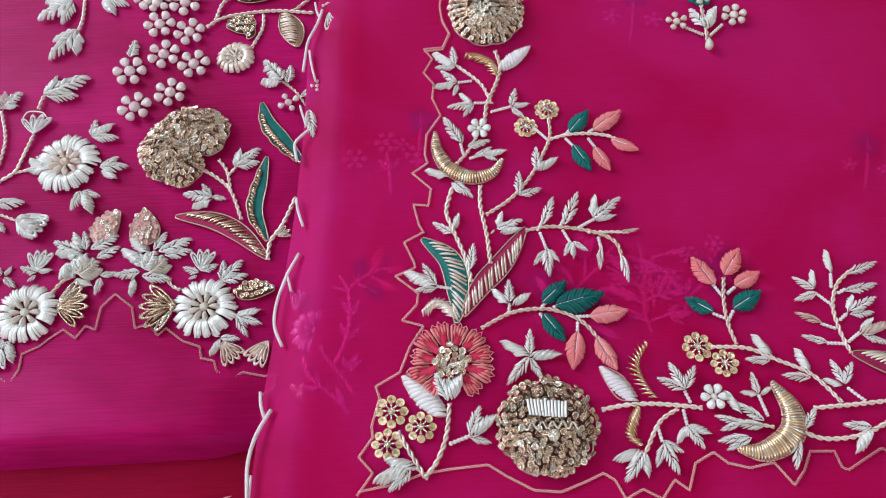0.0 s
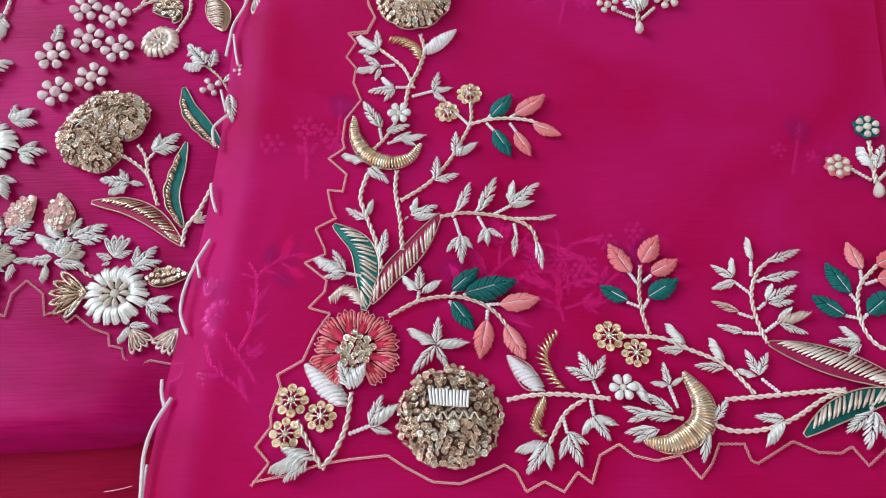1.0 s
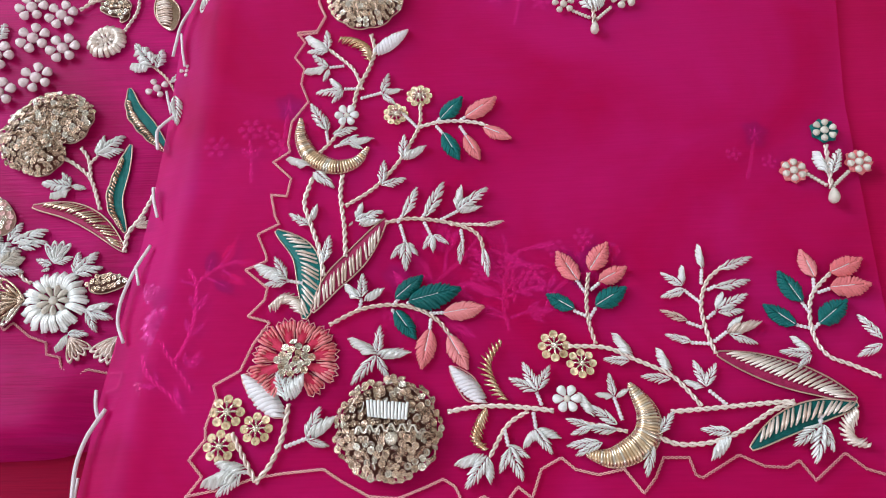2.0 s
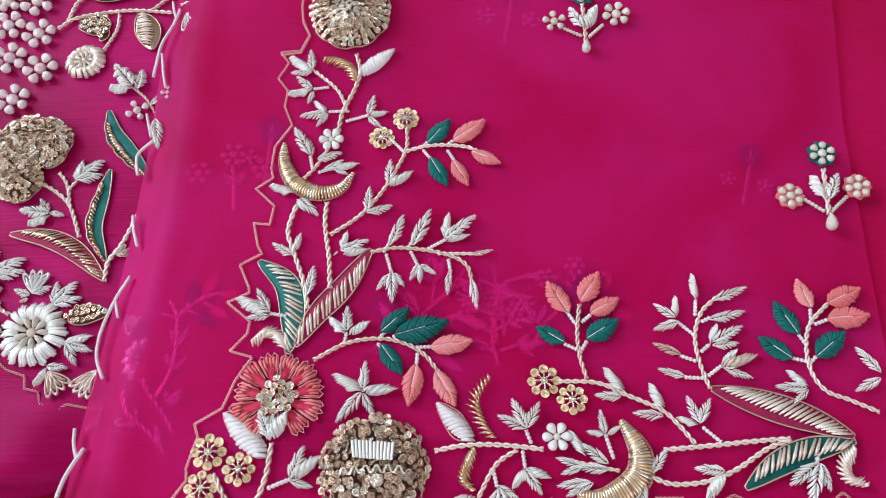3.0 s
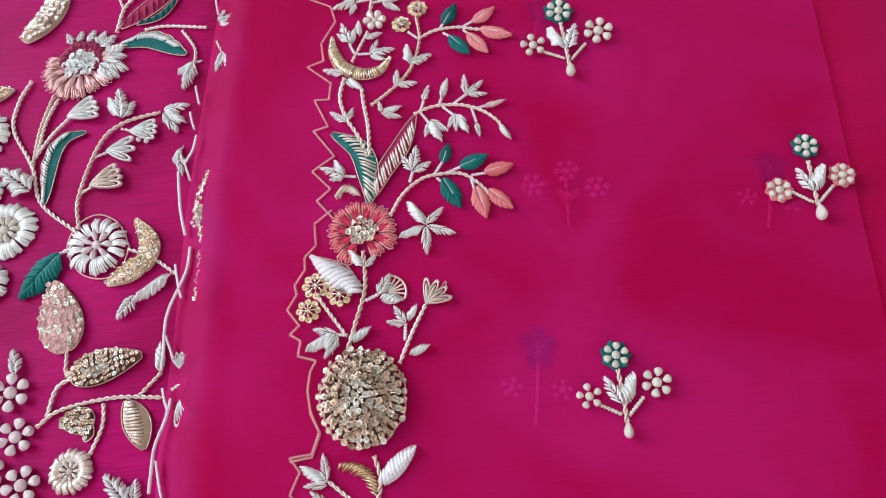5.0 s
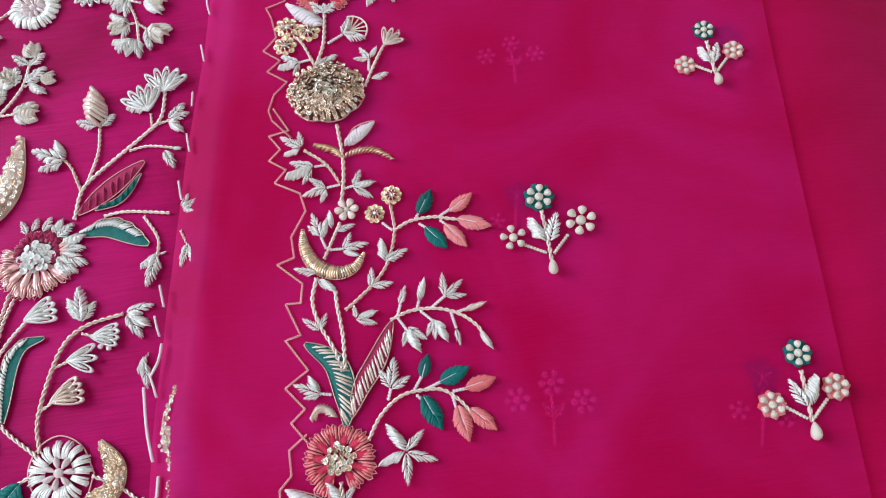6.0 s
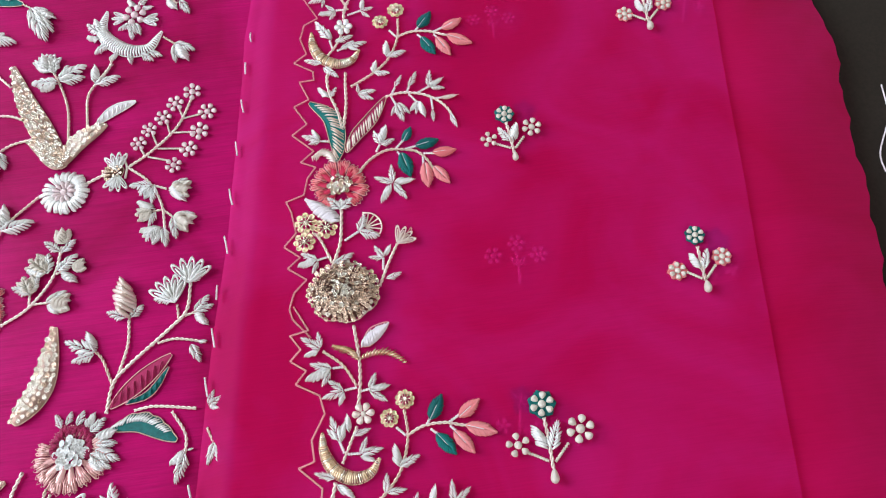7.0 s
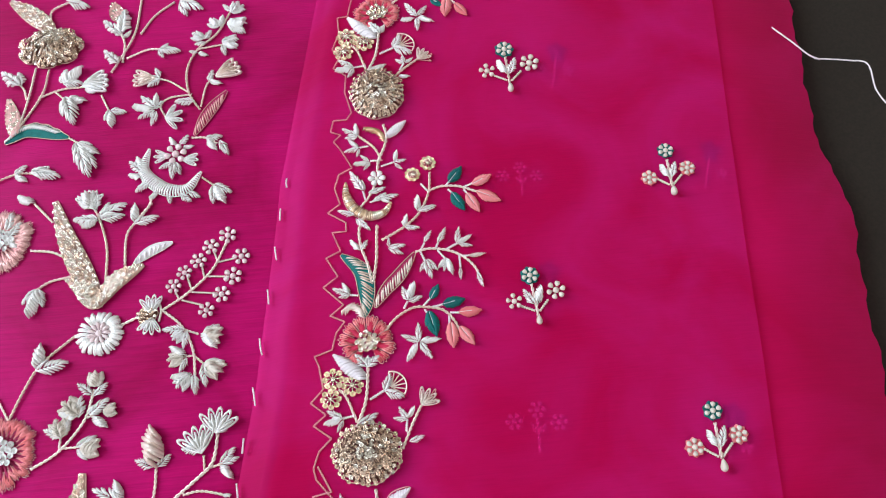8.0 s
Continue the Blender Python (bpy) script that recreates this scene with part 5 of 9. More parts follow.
m = motif("star_sprig", "five-pointed star of silver wire leaves", "star flower", "star flowers", 8.40, 71.35, TOP)
leaf(m, "silver", 0.36, 8.40, 71.35, 7.78, 72.44, 8.44, 71.43, 9.07, 72.13, 8.50, 71.34, 9.40, 70.91, 8.43, 71.26, 8.39, 70.34, 8.29, 71.27, 7.42, 71.19)
m = motif("feather_leaf", "long teal leaf with slanting gold wire and a corded rim", "long leaf", "feather leaves", 4.35, 52.95, TOP)
feather(m, "teal", "pale", 0.90, 4.35, 52.95, 4.51, 53.87, 4.34, 55.37, 3.32, 56.43)
m = motif("feather_leaf", "long crimson leaf with slanting gold wire and a corded rim", "long leaf", "feather leaves", 4.88, 53.41, TOP)
feather(m, "wine", "pale", 0.68, 4.88, 53.41, 5.47, 54.28, 6.25, 55.08, 7.08, 56.19)
m = motif("leaf_sprig", "curled pale gold wire leaf", "leaf sprig", "gold curls", 4.24, 52.90, TOP)
leafcurl(m, "pale", 0.51, 4.23, 52.88, 4.07, 53.35, 3.71, 53.57, 3.16, 53.28)
m = motif("leaf_sprig", "silver wire leaf trio on a beaded stalk", "leaf sprig", "silver sprigs", 4.07, 54.12, TOP)
leaf(m, "silver", 0.38, 3.65, 54.20, 2.79, 54.61, 3.65, 54.24, 3.30, 54.88, 3.65, 54.14, 3.09, 54.11)
beads(m, "white", 0.05, 3.65, 54.20, 4.07, 54.12)
m = motif("peach_teal_spray", "arched gold stem with peach and teal satin leaves and silver leaves", "leaf spray", "peach and teal sprays", 5.29, 52.16, TOP)
rope(m, "pale", 0.06, 5.28, 52.10, 5.93, 52.79, 6.78, 53.21, 7.60, 53.15, 8.26, 52.93, 8.71, 52.39, 8.94, 51.84)
leaf(m, "teal", 0.58, 7.68, 53.60, 8.13, 54.34, 8.26, 53.23, 9.38, 53.43, 7.52, 52.90, 7.80, 51.63)
leaf(m, "peach", 0.55, 9.04, 52.75, 10.15, 52.77, 8.57, 52.22, 8.56, 50.96, 8.99, 51.97, 9.59, 51.03)
beads(m, "white", 0.05, 7.28, 53.26, 7.89, 53.87)
beads(m, "white", 0.05, 7.71, 53.16, 8.60, 53.30)
beads(m, "white", 0.05, 7.31, 53.08, 7.62, 52.54)
beads(m, "white", 0.05, 8.55, 52.79, 9.14, 52.72)
beads(m, "white", 0.05, 8.50, 52.63, 8.48, 52.08)
leaf(m, "silver", 0.42, 6.51, 53.61, 6.30, 54.38, 6.53, 53.67, 6.94, 54.61, 6.57, 53.54, 7.28, 53.79)
beads(m, "white", 0.05, 6.30, 53.20, 6.51, 53.56)
m = motif("fern_branch", "branching pale gold stem with slender silver wire leaves", "leaf spray", "fern branches", 7.11, 56.22, TOP)
rope(m, "pale", 0.06, 7.11, 56.22, 7.93, 56.33, 8.92, 56.10, 9.65, 55.62, 10.08, 55.06, 10.21, 54.67)
leaf(m, "silver", 0.32, 7.60, 56.70, 8.02, 57.36, 8.30, 56.59, 8.78, 57.46, 9.27, 56.51, 9.47, 57.43, 9.31, 56.50, 10.12, 56.92, 9.36, 56.44, 10.09, 56.29)
leaf(m, "pale", 0.26, 9.80, 55.74, 10.73, 55.80)
leaf(m, "silver", 0.38, 7.57, 55.64, 7.26, 55.10, 7.59, 55.69, 7.83, 54.68, 7.67, 55.73, 8.17, 55.10, 8.63, 55.72, 8.20, 55.20, 8.65, 55.72, 8.47, 55.00, 8.71, 55.70, 8.89, 54.75)
leaf(m, "silver", 0.32, 9.31, 55.12, 9.28, 54.48, 10.15, 54.80, 10.37, 53.99)
beads(m, "white", 0.05, 7.39, 56.29, 7.62, 56.69)
beads(m, "white", 0.05, 8.14, 56.28, 8.33, 56.63)
beads(m, "white", 0.05, 8.61, 56.18, 9.31, 56.50)
beads(m, "white", 0.05, 7.37, 56.23, 7.57, 55.64)
beads(m, "white", 0.05, 8.25, 56.22, 8.61, 55.68)
beads(m, "white", 0.05, 9.33, 55.85, 9.33, 55.16)
beads(m, "white", 0.05, 9.52, 55.76, 9.92, 55.77)
m = motif("climbing_stem", "twisted pale gold stem with paired silver wire leaves", "embroidered stem", "climbing stems", 4.82, 54.88, TOP)
rope(m, "pale", 0.07, 4.80, 54.77, 4.66, 55.74, 4.36, 56.79, 4.32, 57.78, 4.68, 58.66)
rope(m, "pale", 0.07, 4.88, 54.75, 5.12, 56.07, 5.19, 57.26, 5.26, 57.93)
leaf(m, "silver", 0.38, 4.31, 56.56, 3.79, 57.21, 4.36, 56.60, 4.73, 57.16, 4.44, 56.64, 4.53, 56.78)
leaf(m, "silver", 0.38, 5.77, 56.64, 5.80, 57.19, 5.83, 56.62, 6.65, 56.66, 5.77, 56.54, 6.48, 56.18)
rope(m, "pale", 0.06, 5.45, 57.06, 6.06, 57.36, 6.87, 57.85, 7.56, 58.52, 8.10, 59.65, 8.25, 60.81)
rope(m, "pale", 0.06, 8.11, 59.70, 8.82, 59.90, 9.73, 59.80, 10.36, 59.52, 10.99, 59.27)
beads(m, "white", 0.05, 7.72, 60.17, 8.02, 59.73)
leaf(m, "silver", 0.38, 6.60, 57.68, 6.85, 58.44, 6.69, 57.66, 7.48, 57.58, 7.40, 58.52, 7.48, 59.53, 7.45, 58.56, 8.41, 58.77)
leaf(m, "teal", 0.58, 9.23, 60.10, 9.99, 61.00, 9.33, 59.40, 9.89, 58.36)
leaf(m, "peach", 0.52, 10.45, 59.84, 11.51, 60.34, 10.66, 59.37, 11.83, 58.74, 10.10, 59.29, 10.65, 58.19)
beads(m, "white", 0.05, 9.01, 59.90, 9.59, 60.52)
beads(m, "white", 0.05, 9.12, 59.70, 9.58, 59.13)
beads(m, "white", 0.05, 9.95, 59.73, 10.61, 59.98)
beads(m, "white", 0.05, 9.96, 59.60, 10.21, 59.20)
m = motif("gold_blossom", "small flower of looped pale gold petals", "small flower", "gold blossoms", 8.20, 61.38, TOP)
blossom(m, 8.20, 61.38, 0.42, 9, "gold")
m = motif("gold_blossom", "small flower of looped pale gold petals", "small flower", "gold blossoms", 7.32, 60.76, TOP)
blossom(m, 7.32, 60.76, 0.40, 9, "gold")
m = motif("gold_crescent", "crescent of bright gold wire stitches with silver leaf tips", "crescent", "gold crescents", 4.30, 58.48, TOP)
crescent(m, "gold", 0.56, 3.74, 60.57, 3.76, 59.77, 4.13, 58.97, 4.91, 58.52, 5.64, 58.64, 6.06, 59.17)
leaf(m, "silver", 0.35, 4.11, 58.62, 3.25, 58.96, 4.29, 58.37, 4.89, 57.69, 4.19, 58.38, 4.45, 57.89)
m = motif("silver_spray", "silver wire leaves on a twisted stem rising from a crescent", "leaf spray", "silver sprays", 4.45, 59.07, TOP)
rope(m, "pale", 0.055, 4.45, 59.07, 4.91, 59.62, 5.33, 60.41)
leaf(m, "silver", 0.34, 4.63, 60.03, 3.98, 61.28, 4.70, 60.03, 4.59, 60.71, 4.64, 60.11, 4.31, 60.45, 4.92, 59.84, 5.84, 60.12, 5.58, 59.47, 6.49, 59.62, 5.51, 59.47, 6.06, 59.19, 5.17, 59.35, 5.87, 59.80)
beads(m, "white", 0.05, 4.63, 60.03, 4.73, 59.50)
beads(m, "white", 0.05, 4.95, 59.31, 5.51, 59.47)
m = motif("pearl_blossom", "small blossom of pale silver bead petals", "small flower", "pearl blossoms", 5.41, 60.68, TOP)
blossom(m, 5.41, 60.68, 0.48, 6, "silver", "cream", "drop", width=1.15)
m = motif("rising_stem", "pale gold stem with silver leaf sprigs and a white petal", "embroidered stem", "rising stems", 5.40, 61.09, TOP)
rope(m, "pale", 0.07, 5.46, 61.09, 5.57, 61.79, 5.93, 62.62, 6.10, 63.35, 5.96, 64.06)
rope(m, "pale", 0.06, 5.73, 61.78, 5.37, 62.64, 4.56, 63.46)
leaf(m, "white", 0.42, 6.06, 63.23, 7.23, 64.21)
cord(m, "rose", 0.025, 6.10, 63.23, 6.61, 63.38, 7.23, 64.21, 6.54, 63.96, 6.10, 63.23)
leafcurl(m, "gold", 0.44, 5.94, 62.86, 5.77, 63.49, 5.32, 63.83, 4.82, 63.91)
leaf(m, "silver", 0.36, 4.50, 63.42, 3.70, 64.00, 4.50, 63.47, 4.42, 64.31, 4.50, 63.37, 3.79, 63.39, 4.54, 62.72, 3.99, 63.24, 4.54, 62.67, 3.74, 62.51, 4.58, 62.62, 4.40, 62.15, 5.04, 61.81, 4.60, 62.23, 5.04, 61.74, 4.19, 61.68, 5.10, 61.74, 4.73, 61.28)
leaf(m, "silver", 0.36, 6.41, 61.64, 6.59, 62.40, 6.45, 61.64, 7.06, 61.73, 6.40, 61.54, 6.82, 61.15)
beads(m, "white", 0.05, 4.58, 62.72, 5.08, 62.77)
beads(m, "white", 0.05, 5.10, 61.83, 5.63, 61.81)
beads(m, "white", 0.05, 5.67, 61.43, 6.41, 61.64)
m = motif("leafy_stem", "twisted pale gold stem with wire leaves and a white satin petal", "embroidered stem", "leafy stems", 3.69, 47.62, TOP)
rope(m, "pale", 0.07, 3.68, 47.57, 4.17, 48.78, 4.37, 50.41)
leaf(m, "white", 0.42, 4.23, 49.81, 2.71, 51.14)
cord(m, "rose", 0.025, 4.23, 49.81, 3.63, 50.21, 2.71, 51.14, 3.65, 50.76, 4.23, 49.81)
rope(m, "pale", 0.06, 3.70, 47.80, 3.27, 49.00, 2.92, 49.44)
leaf(m, "silver", 0.4, 3.02, 48.03, 2.29, 48.47, 3.02, 48.00, 2.11, 47.83, 3.07, 47.94, 2.76, 47.42, 3.80, 47.69, 4.72, 48.13)
beads(m, "white", 0.05, 3.02, 48.03, 3.66, 48.13)
m = motif("gold_blossom", "small flower of looped gold sequin petals", "small flower", "gold blossoms", 2.67, 49.94, TOP)
blossom(m, 2.67, 49.94, 0.51, 8, "gold")
m = motif("gold_blossom", "small flower of looped gold sequin petals", "small flower", "gold blossoms", 3.57, 49.57, TOP)
blossom(m, 3.57, 49.57, 0.51, 8, "gold")
m = motif("gold_blossom", "small flower of looped gold sequin petals", "small flower", "gold blossoms", 2.52, 48.99, TOP)
blossom(m, 2.52, 48.99, 0.48, 8, "gold")
m = motif("fan_flower", "half-open fan flower of gold wire with silver leaves", "fan flower", "fan flowers", 4.36, 48.81, TOP)
beads(m, "white", 0.055, 4.36, 48.81, 5.06, 49.18)
leaf(m, "silver", 0.5, 5.06, 49.18, 5.43, 49.97, 5.11, 49.12, 6.00, 48.79, 5.08, 49.18, 5.35, 49.54)
fan(m, "pale", 5.39, 49.34, 0.75, -35, 95)
m = motif("bud_sprig", "pale gold stem with silver leaves and a tasselled wire bud", "bud sprig", "bud sprigs", 5.74, 46.38, TOP)
rope(m, "pale", 0.06, 5.74, 46.38, 6.25, 47.43, 6.75, 48.30)
leaf(m, "silver", 0.4, 6.04, 47.73, 5.68, 48.37, 6.10, 47.80, 6.46, 48.33, 6.00, 47.69, 5.39, 47.84, 6.08, 46.67, 6.79, 46.89)
beads(m, "white", 0.05, 6.04, 47.73, 5.97, 47.14)
loops(m, "pale", 6.79, 48.33, 0.82, 5, 85, 4)
cord(m, "rose", 0.03, 6.75, 48.30, 6.90, 49.09, 7.07, 48.63, 7.49, 49.03, 7.42, 48.59, 7.64, 48.46, 6.75, 48.30)
m = motif("leafy_stem", "twisted pale gold stem with wire leaves and a white satin petal", "embroidered stem", "leafy stems", 5.21, 67.58, TOP)
rope(m, "pale", 0.07, 5.21, 67.52, 5.84, 68.86, 6.17, 70.70)
leaf(m, "white", 0.42, 5.97, 70.03, 4.33, 71.62)
cord(m, "rose", 0.025, 5.97, 70.03, 5.31, 70.51, 4.33, 71.62, 5.38, 71.14, 5.97, 70.03)
rope(m, "pale", 0.06, 5.24, 67.79, 4.83, 69.17, 4.46, 69.69)
leaf(m, "silver", 0.4, 4.48, 68.08, 3.69, 68.63, 4.48, 68.05, 3.44, 67.91, 4.53, 67.98, 4.15, 67.41, 5.34, 67.65, 6.42, 68.09)
beads(m, "white", 0.05, 4.48, 68.08, 5.22, 68.15)
m = motif("fan_flower", "half-open fan flower of gold wire with silver leaves", "fan flower", "fan flowers", 6.05, 68.89, TOP)
beads(m, "white", 0.055, 6.05, 68.89, 6.86, 69.26)
leaf(m, "silver", 0.5, 6.86, 69.26, 7.34, 70.13, 6.92, 69.19, 7.90, 68.76, 6.89, 69.25, 7.22, 69.64)
fan(m, "pale", 7.25, 69.42, 0.85, -35, 95)
m = motif("gold_blossom", "small flower of looped gold sequin petals", "small flower", "gold blossoms", 4.21, 70.27, TOP)
blossom(m, 4.21, 70.27, 0.58, 8, "gold")
m = motif("gold_blossom", "small flower of looped gold sequin petals", "small flower", "gold blossoms", 5.20, 69.80, TOP)
blossom(m, 5.20, 69.80, 0.58, 8, "gold")
m = motif("gold_blossom", "small flower of looped gold sequin petals", "small flower", "gold blossoms", 3.99, 69.20, TOP)
blossom(m, 3.99, 69.20, 0.55, 8, "gold")
m = motif("bud_sprig", "pale gold stem with silver leaves and a tasselled wire bud", "bud sprig", "bud sprigs", 6.67, 67.12, TOP)
rope(m, "pale", 0.06, 6.67, 67.12, 7.47, 67.79, 8.20, 68.31)
leaf(m, "silver", 0.4, 7.41, 68.11, 7.35, 68.76, 7.49, 68.15, 7.97, 68.44, 7.36, 68.09, 6.92, 68.44, 7.05, 67.23, 7.72, 67.15)
beads(m, "white", 0.05, 7.41, 68.11, 7.14, 67.66)
loops(m, "pale", 8.25, 68.33, 0.73, 5, 85, 4)
cord(m, "rose", 0.03, 8.20, 68.31, 8.61, 68.91, 8.58, 68.47, 9.07, 68.64, 8.85, 68.31, 8.98, 68.12, 8.20, 68.31)
m = motif("peach_teal_spray", "arched gold stem with peach and teal satin leaves", "leaf spray", "peach and teal sprays", 6.89, 72.23, TOP)
leaf(m, "teal", 0.55, 9.35, 72.62, 10.01, 72.04)
leaf(m, "peach", 0.55, 10.30, 72.61, 10.07, 71.26, 10.77, 72.13, 11.38, 71.21)
rope(m, "pale", 0.06, 6.90, 72.44, 8.33, 73.38, 10.01, 73.08, 10.86, 72.04)
m = motif("scalloped_cord", "zigzag rose-gold chain-stitch cord edging the border", "cord", "border cords", 2.46, 44.55, TOP)
rope(m, "rose", 0.03, 2.46, 44.43, 1.72, 45.37, 1.61, 45.88, 1.89, 46.62, 2.48, 47.16, 1.66, 47.82, 2.26, 48.29, 1.56, 48.90, 2.17, 49.52, 2.01, 50.64, 1.81, 51.17, 2.67, 51.43, 2.90, 52.27, 3.34, 52.82, 2.65, 53.18, 3.32, 53.71, 2.34, 54.72, 3.10, 55.26, 2.54, 56.32, 3.30, 56.66, 2.91, 57.73, 3.64, 57.75, 3.64, 58.25, 2.72, 58.90, 3.39, 59.37, 3.13, 60.32, 3.40, 61.15, 4.12, 61.50, name="cord", straight=True, twist=1.0)
m = motif("scalloped_cord", "zigzag rose-gold chain-stitch cord edging the border", "cord", "border cords", 4.12, 61.50, TOP)
rope(m, "rose", 0.03, 4.12, 61.50, 3.53, 62.74, 3.18, 63.24, 3.60, 63.64, 3.05, 63.87, 3.23, 64.60, 3.95, 64.60, 4.26, 65.05, 3.94, 66.42, 4.05, 67.58, 3.37, 68.16, 3.82, 69.00, 3.35, 69.45, 3.79, 70.64, 3.74, 71.78, 4.34, 71.84, 4.64, 73.10, 5.49, 74.34, name="cord", straight=True, twist=1.0)
m = motif("buti", "three-flowered sprig with a teal flower and two pearl flowers", "small sprig", "scattered butis", 11.37, 22.92, TOP)
blossom(m, 11.46, 25.56, 0.53, 7, "teal", "cream", "smooth", width=1.5)
pearls(m, 11.46, 25.56, 0.45, 6, 0.3, "cream")
pearls(m, 10.33, 24.28, 0.44, 5, 0.4, "cream")
pearls(m, 12.61, 24.47, 0.52, 6, 0.2, "cream")
rope(m, "pale", 0.07, 11.43, 25.07, 11.43, 24.13, 11.39, 23.26)
beads(m, "cream", 0.055, 10.63, 23.97, 11.29, 23.57)
beads(m, "cream", 0.055, 12.11, 24.07, 11.51, 23.51)
leaf(m, "silver", 0.42, 11.32, 23.94, 10.93, 24.88, 11.47, 23.92, 11.92, 24.93)
piecebead(m, "cream", 11.40, 23.30, 11.34, 22.76)
m = motif("buti", "three-flowered sprig with a teal flower and two peach flowers", "small sprig", "scattered butis", 19.62, 29.64, TOP)
blossom(m, 19.92, 32.56, 0.53, 7, "teal", "cream", "smooth", width=1.5)
pearls(m, 19.92, 32.56, 0.46, 6, 0.3, "cream")
blossom(m, 18.49, 30.90, 0.52, 8, "peach", "cream", "smooth", width=1.5)
pearls(m, 18.49, 30.90, 0.45, 6, 0.4, "cream")
blossom(m, 20.87, 31.19, 0.51, 8, "peach", "cream", "smooth", width=1.5)
pearls(m, 20.87, 31.19, 0.45, 6, 0.2, "cream")
rope(m, "pale", 0.07, 19.84, 31.94, 19.76, 30.98, 19.67, 30.12)
beads(m, "cream", 0.055, 18.92, 30.77, 19.56, 30.26)
beads(m, "cream", 0.055, 20.46, 30.84, 19.76, 30.23)
leaf(m, "silver", 0.42, 19.62, 30.70, 19.32, 31.68, 19.79, 30.73, 20.28, 31.73)
piecebead(m, "cream", 19.67, 30.12, 19.60, 29.47)
m = motif("buti", "three-flowered sprig with a teal flower and two pearl flowers", "small sprig", "scattered butis", 11.94, 37.01, TOP)
blossom(m, 11.96, 40.12, 0.62, 7, "teal", "cream", "smooth", width=1.5)
pearls(m, 11.96, 40.12, 0.53, 6, 0.3, "cream")
pearls(m, 10.67, 38.57, 0.52, 5, 0.4, "cream")
pearls(m, 13.36, 38.87, 0.61, 6, 0.2, "cream")
rope(m, "pale", 0.07, 11.95, 39.54, 11.97, 38.44, 11.95, 37.41)
beads(m, "cream", 0.055, 11.03, 38.23, 11.83, 37.77)
beads(m, "cream", 0.055, 12.78, 38.39, 12.09, 37.70)
leaf(m, "silver", 0.42, 11.85, 38.21, 11.36, 39.30, 12.02, 38.19, 12.52, 39.39)
piecebead(m, "cream", 11.96, 37.45, 11.91, 36.82)
m = motif("buti", "three-flowered sprig with a teal flower and two pearl flowers", "small sprig", "scattered butis", 12.89, 51.84, TOP)
blossom(m, 12.75, 54.36, 0.50, 7, "teal", "cream", "smooth", width=1.5)
pearls(m, 12.75, 54.36, 0.43, 6, 0.3, "cream")
pearls(m, 11.79, 53.04, 0.42, 5, 0.4, "cream")
pearls(m, 13.94, 53.43, 0.49, 6, 0.2, "cream")
rope(m, "pale", 0.07, 12.77, 53.89, 12.84, 53.00, 12.88, 52.17)
beads(m, "cream", 0.055, 12.10, 52.78, 12.76, 52.46)
beads(m, "cream", 0.055, 13.50, 53.00, 12.98, 52.41)
leaf(m, "silver", 0.42, 12.75, 52.80, 12.31, 53.66, 12.90, 52.80, 13.24, 53.80)
piecebead(m, "cream", 12.89, 52.20, 12.88, 51.69)
m = motif("buti", "three-flowered sprig with a teal flower and two pearl flowers", "small sprig", "scattered butis", 13.27, 65.63, TOP)
blossom(m, 13.25, 68.49, 0.57, 7, "teal", "cream", "smooth", width=1.5)
pearls(m, 13.25, 68.49, 0.48, 6, 0.3, "cream")
pearls(m, 12.09, 67.05, 0.48, 5, 0.4, "cream")
pearls(m, 14.55, 67.36, 0.56, 6, 0.2, "cream")
rope(m, "pale", 0.07, 13.25, 67.96, 13.28, 66.94, 13.28, 66.00)
beads(m, "cream", 0.055, 12.43, 66.74, 13.16, 66.33)
beads(m, "cream", 0.055, 14.03, 66.91, 13.40, 66.27)
leaf(m, "silver", 0.42, 13.17, 66.73, 12.71, 67.73, 13.34, 66.72, 13.78, 67.83)
piecebead(m, "cream", 13.29, 66.04, 13.25, 65.46)
m = motif("buti", "three-flowered sprig with a teal flower and two peach flowers", "small sprig", "scattered butis", 18.43, 15.54, TOP)
blossom(m, 18.74, 18.27, 0.49, 7, "teal", "cream", "smooth", width=1.5)
pearls(m, 18.74, 18.27, 0.43, 6, 0.3, "cream")
blossom(m, 17.39, 16.74, 0.48, 8, "peach", "cream", "smooth", width=1.5)
pearls(m, 17.39, 16.74, 0.42, 6, 0.4, "cream")
blossom(m, 19.61, 16.98, 0.48, 8, "peach", "cream", "smooth", width=1.5)
pearls(m, 19.61, 16.98, 0.42, 6, 0.2, "cream")
rope(m, "pale", 0.07, 18.66, 17.69, 18.57, 16.80, 18.48, 15.99)
beads(m, "cream", 0.055, 17.79, 16.61, 18.38, 16.12)
beads(m, "cream", 0.055, 19.22, 16.66, 18.57, 16.10)
leaf(m, "silver", 0.42, 18.44, 16.54, 18.18, 17.45, 18.60, 16.56, 19.07, 17.49)
piecebead(m, "cream", 18.48, 15.99, 18.40, 15.39)
m = motif("buti", "three-flowered sprig with a teal flower and two peach flowers", "small sprig", "scattered butis", 20.20, 44.07, TOP)
blossom(m, 20.31, 46.74, 0.48, 7, "teal", "cream", "smooth", width=1.5)
pearls(m, 20.31, 46.74, 0.42, 6, 0.3, "cream")
blossom(m, 19.10, 45.15, 0.47, 8, "peach", "cream", "smooth", width=1.5)
pearls(m, 19.10, 45.15, 0.41, 6, 0.4, "cream")
blossom(m, 21.25, 45.54, 0.47, 8, "peach", "cream", "smooth", width=1.5)
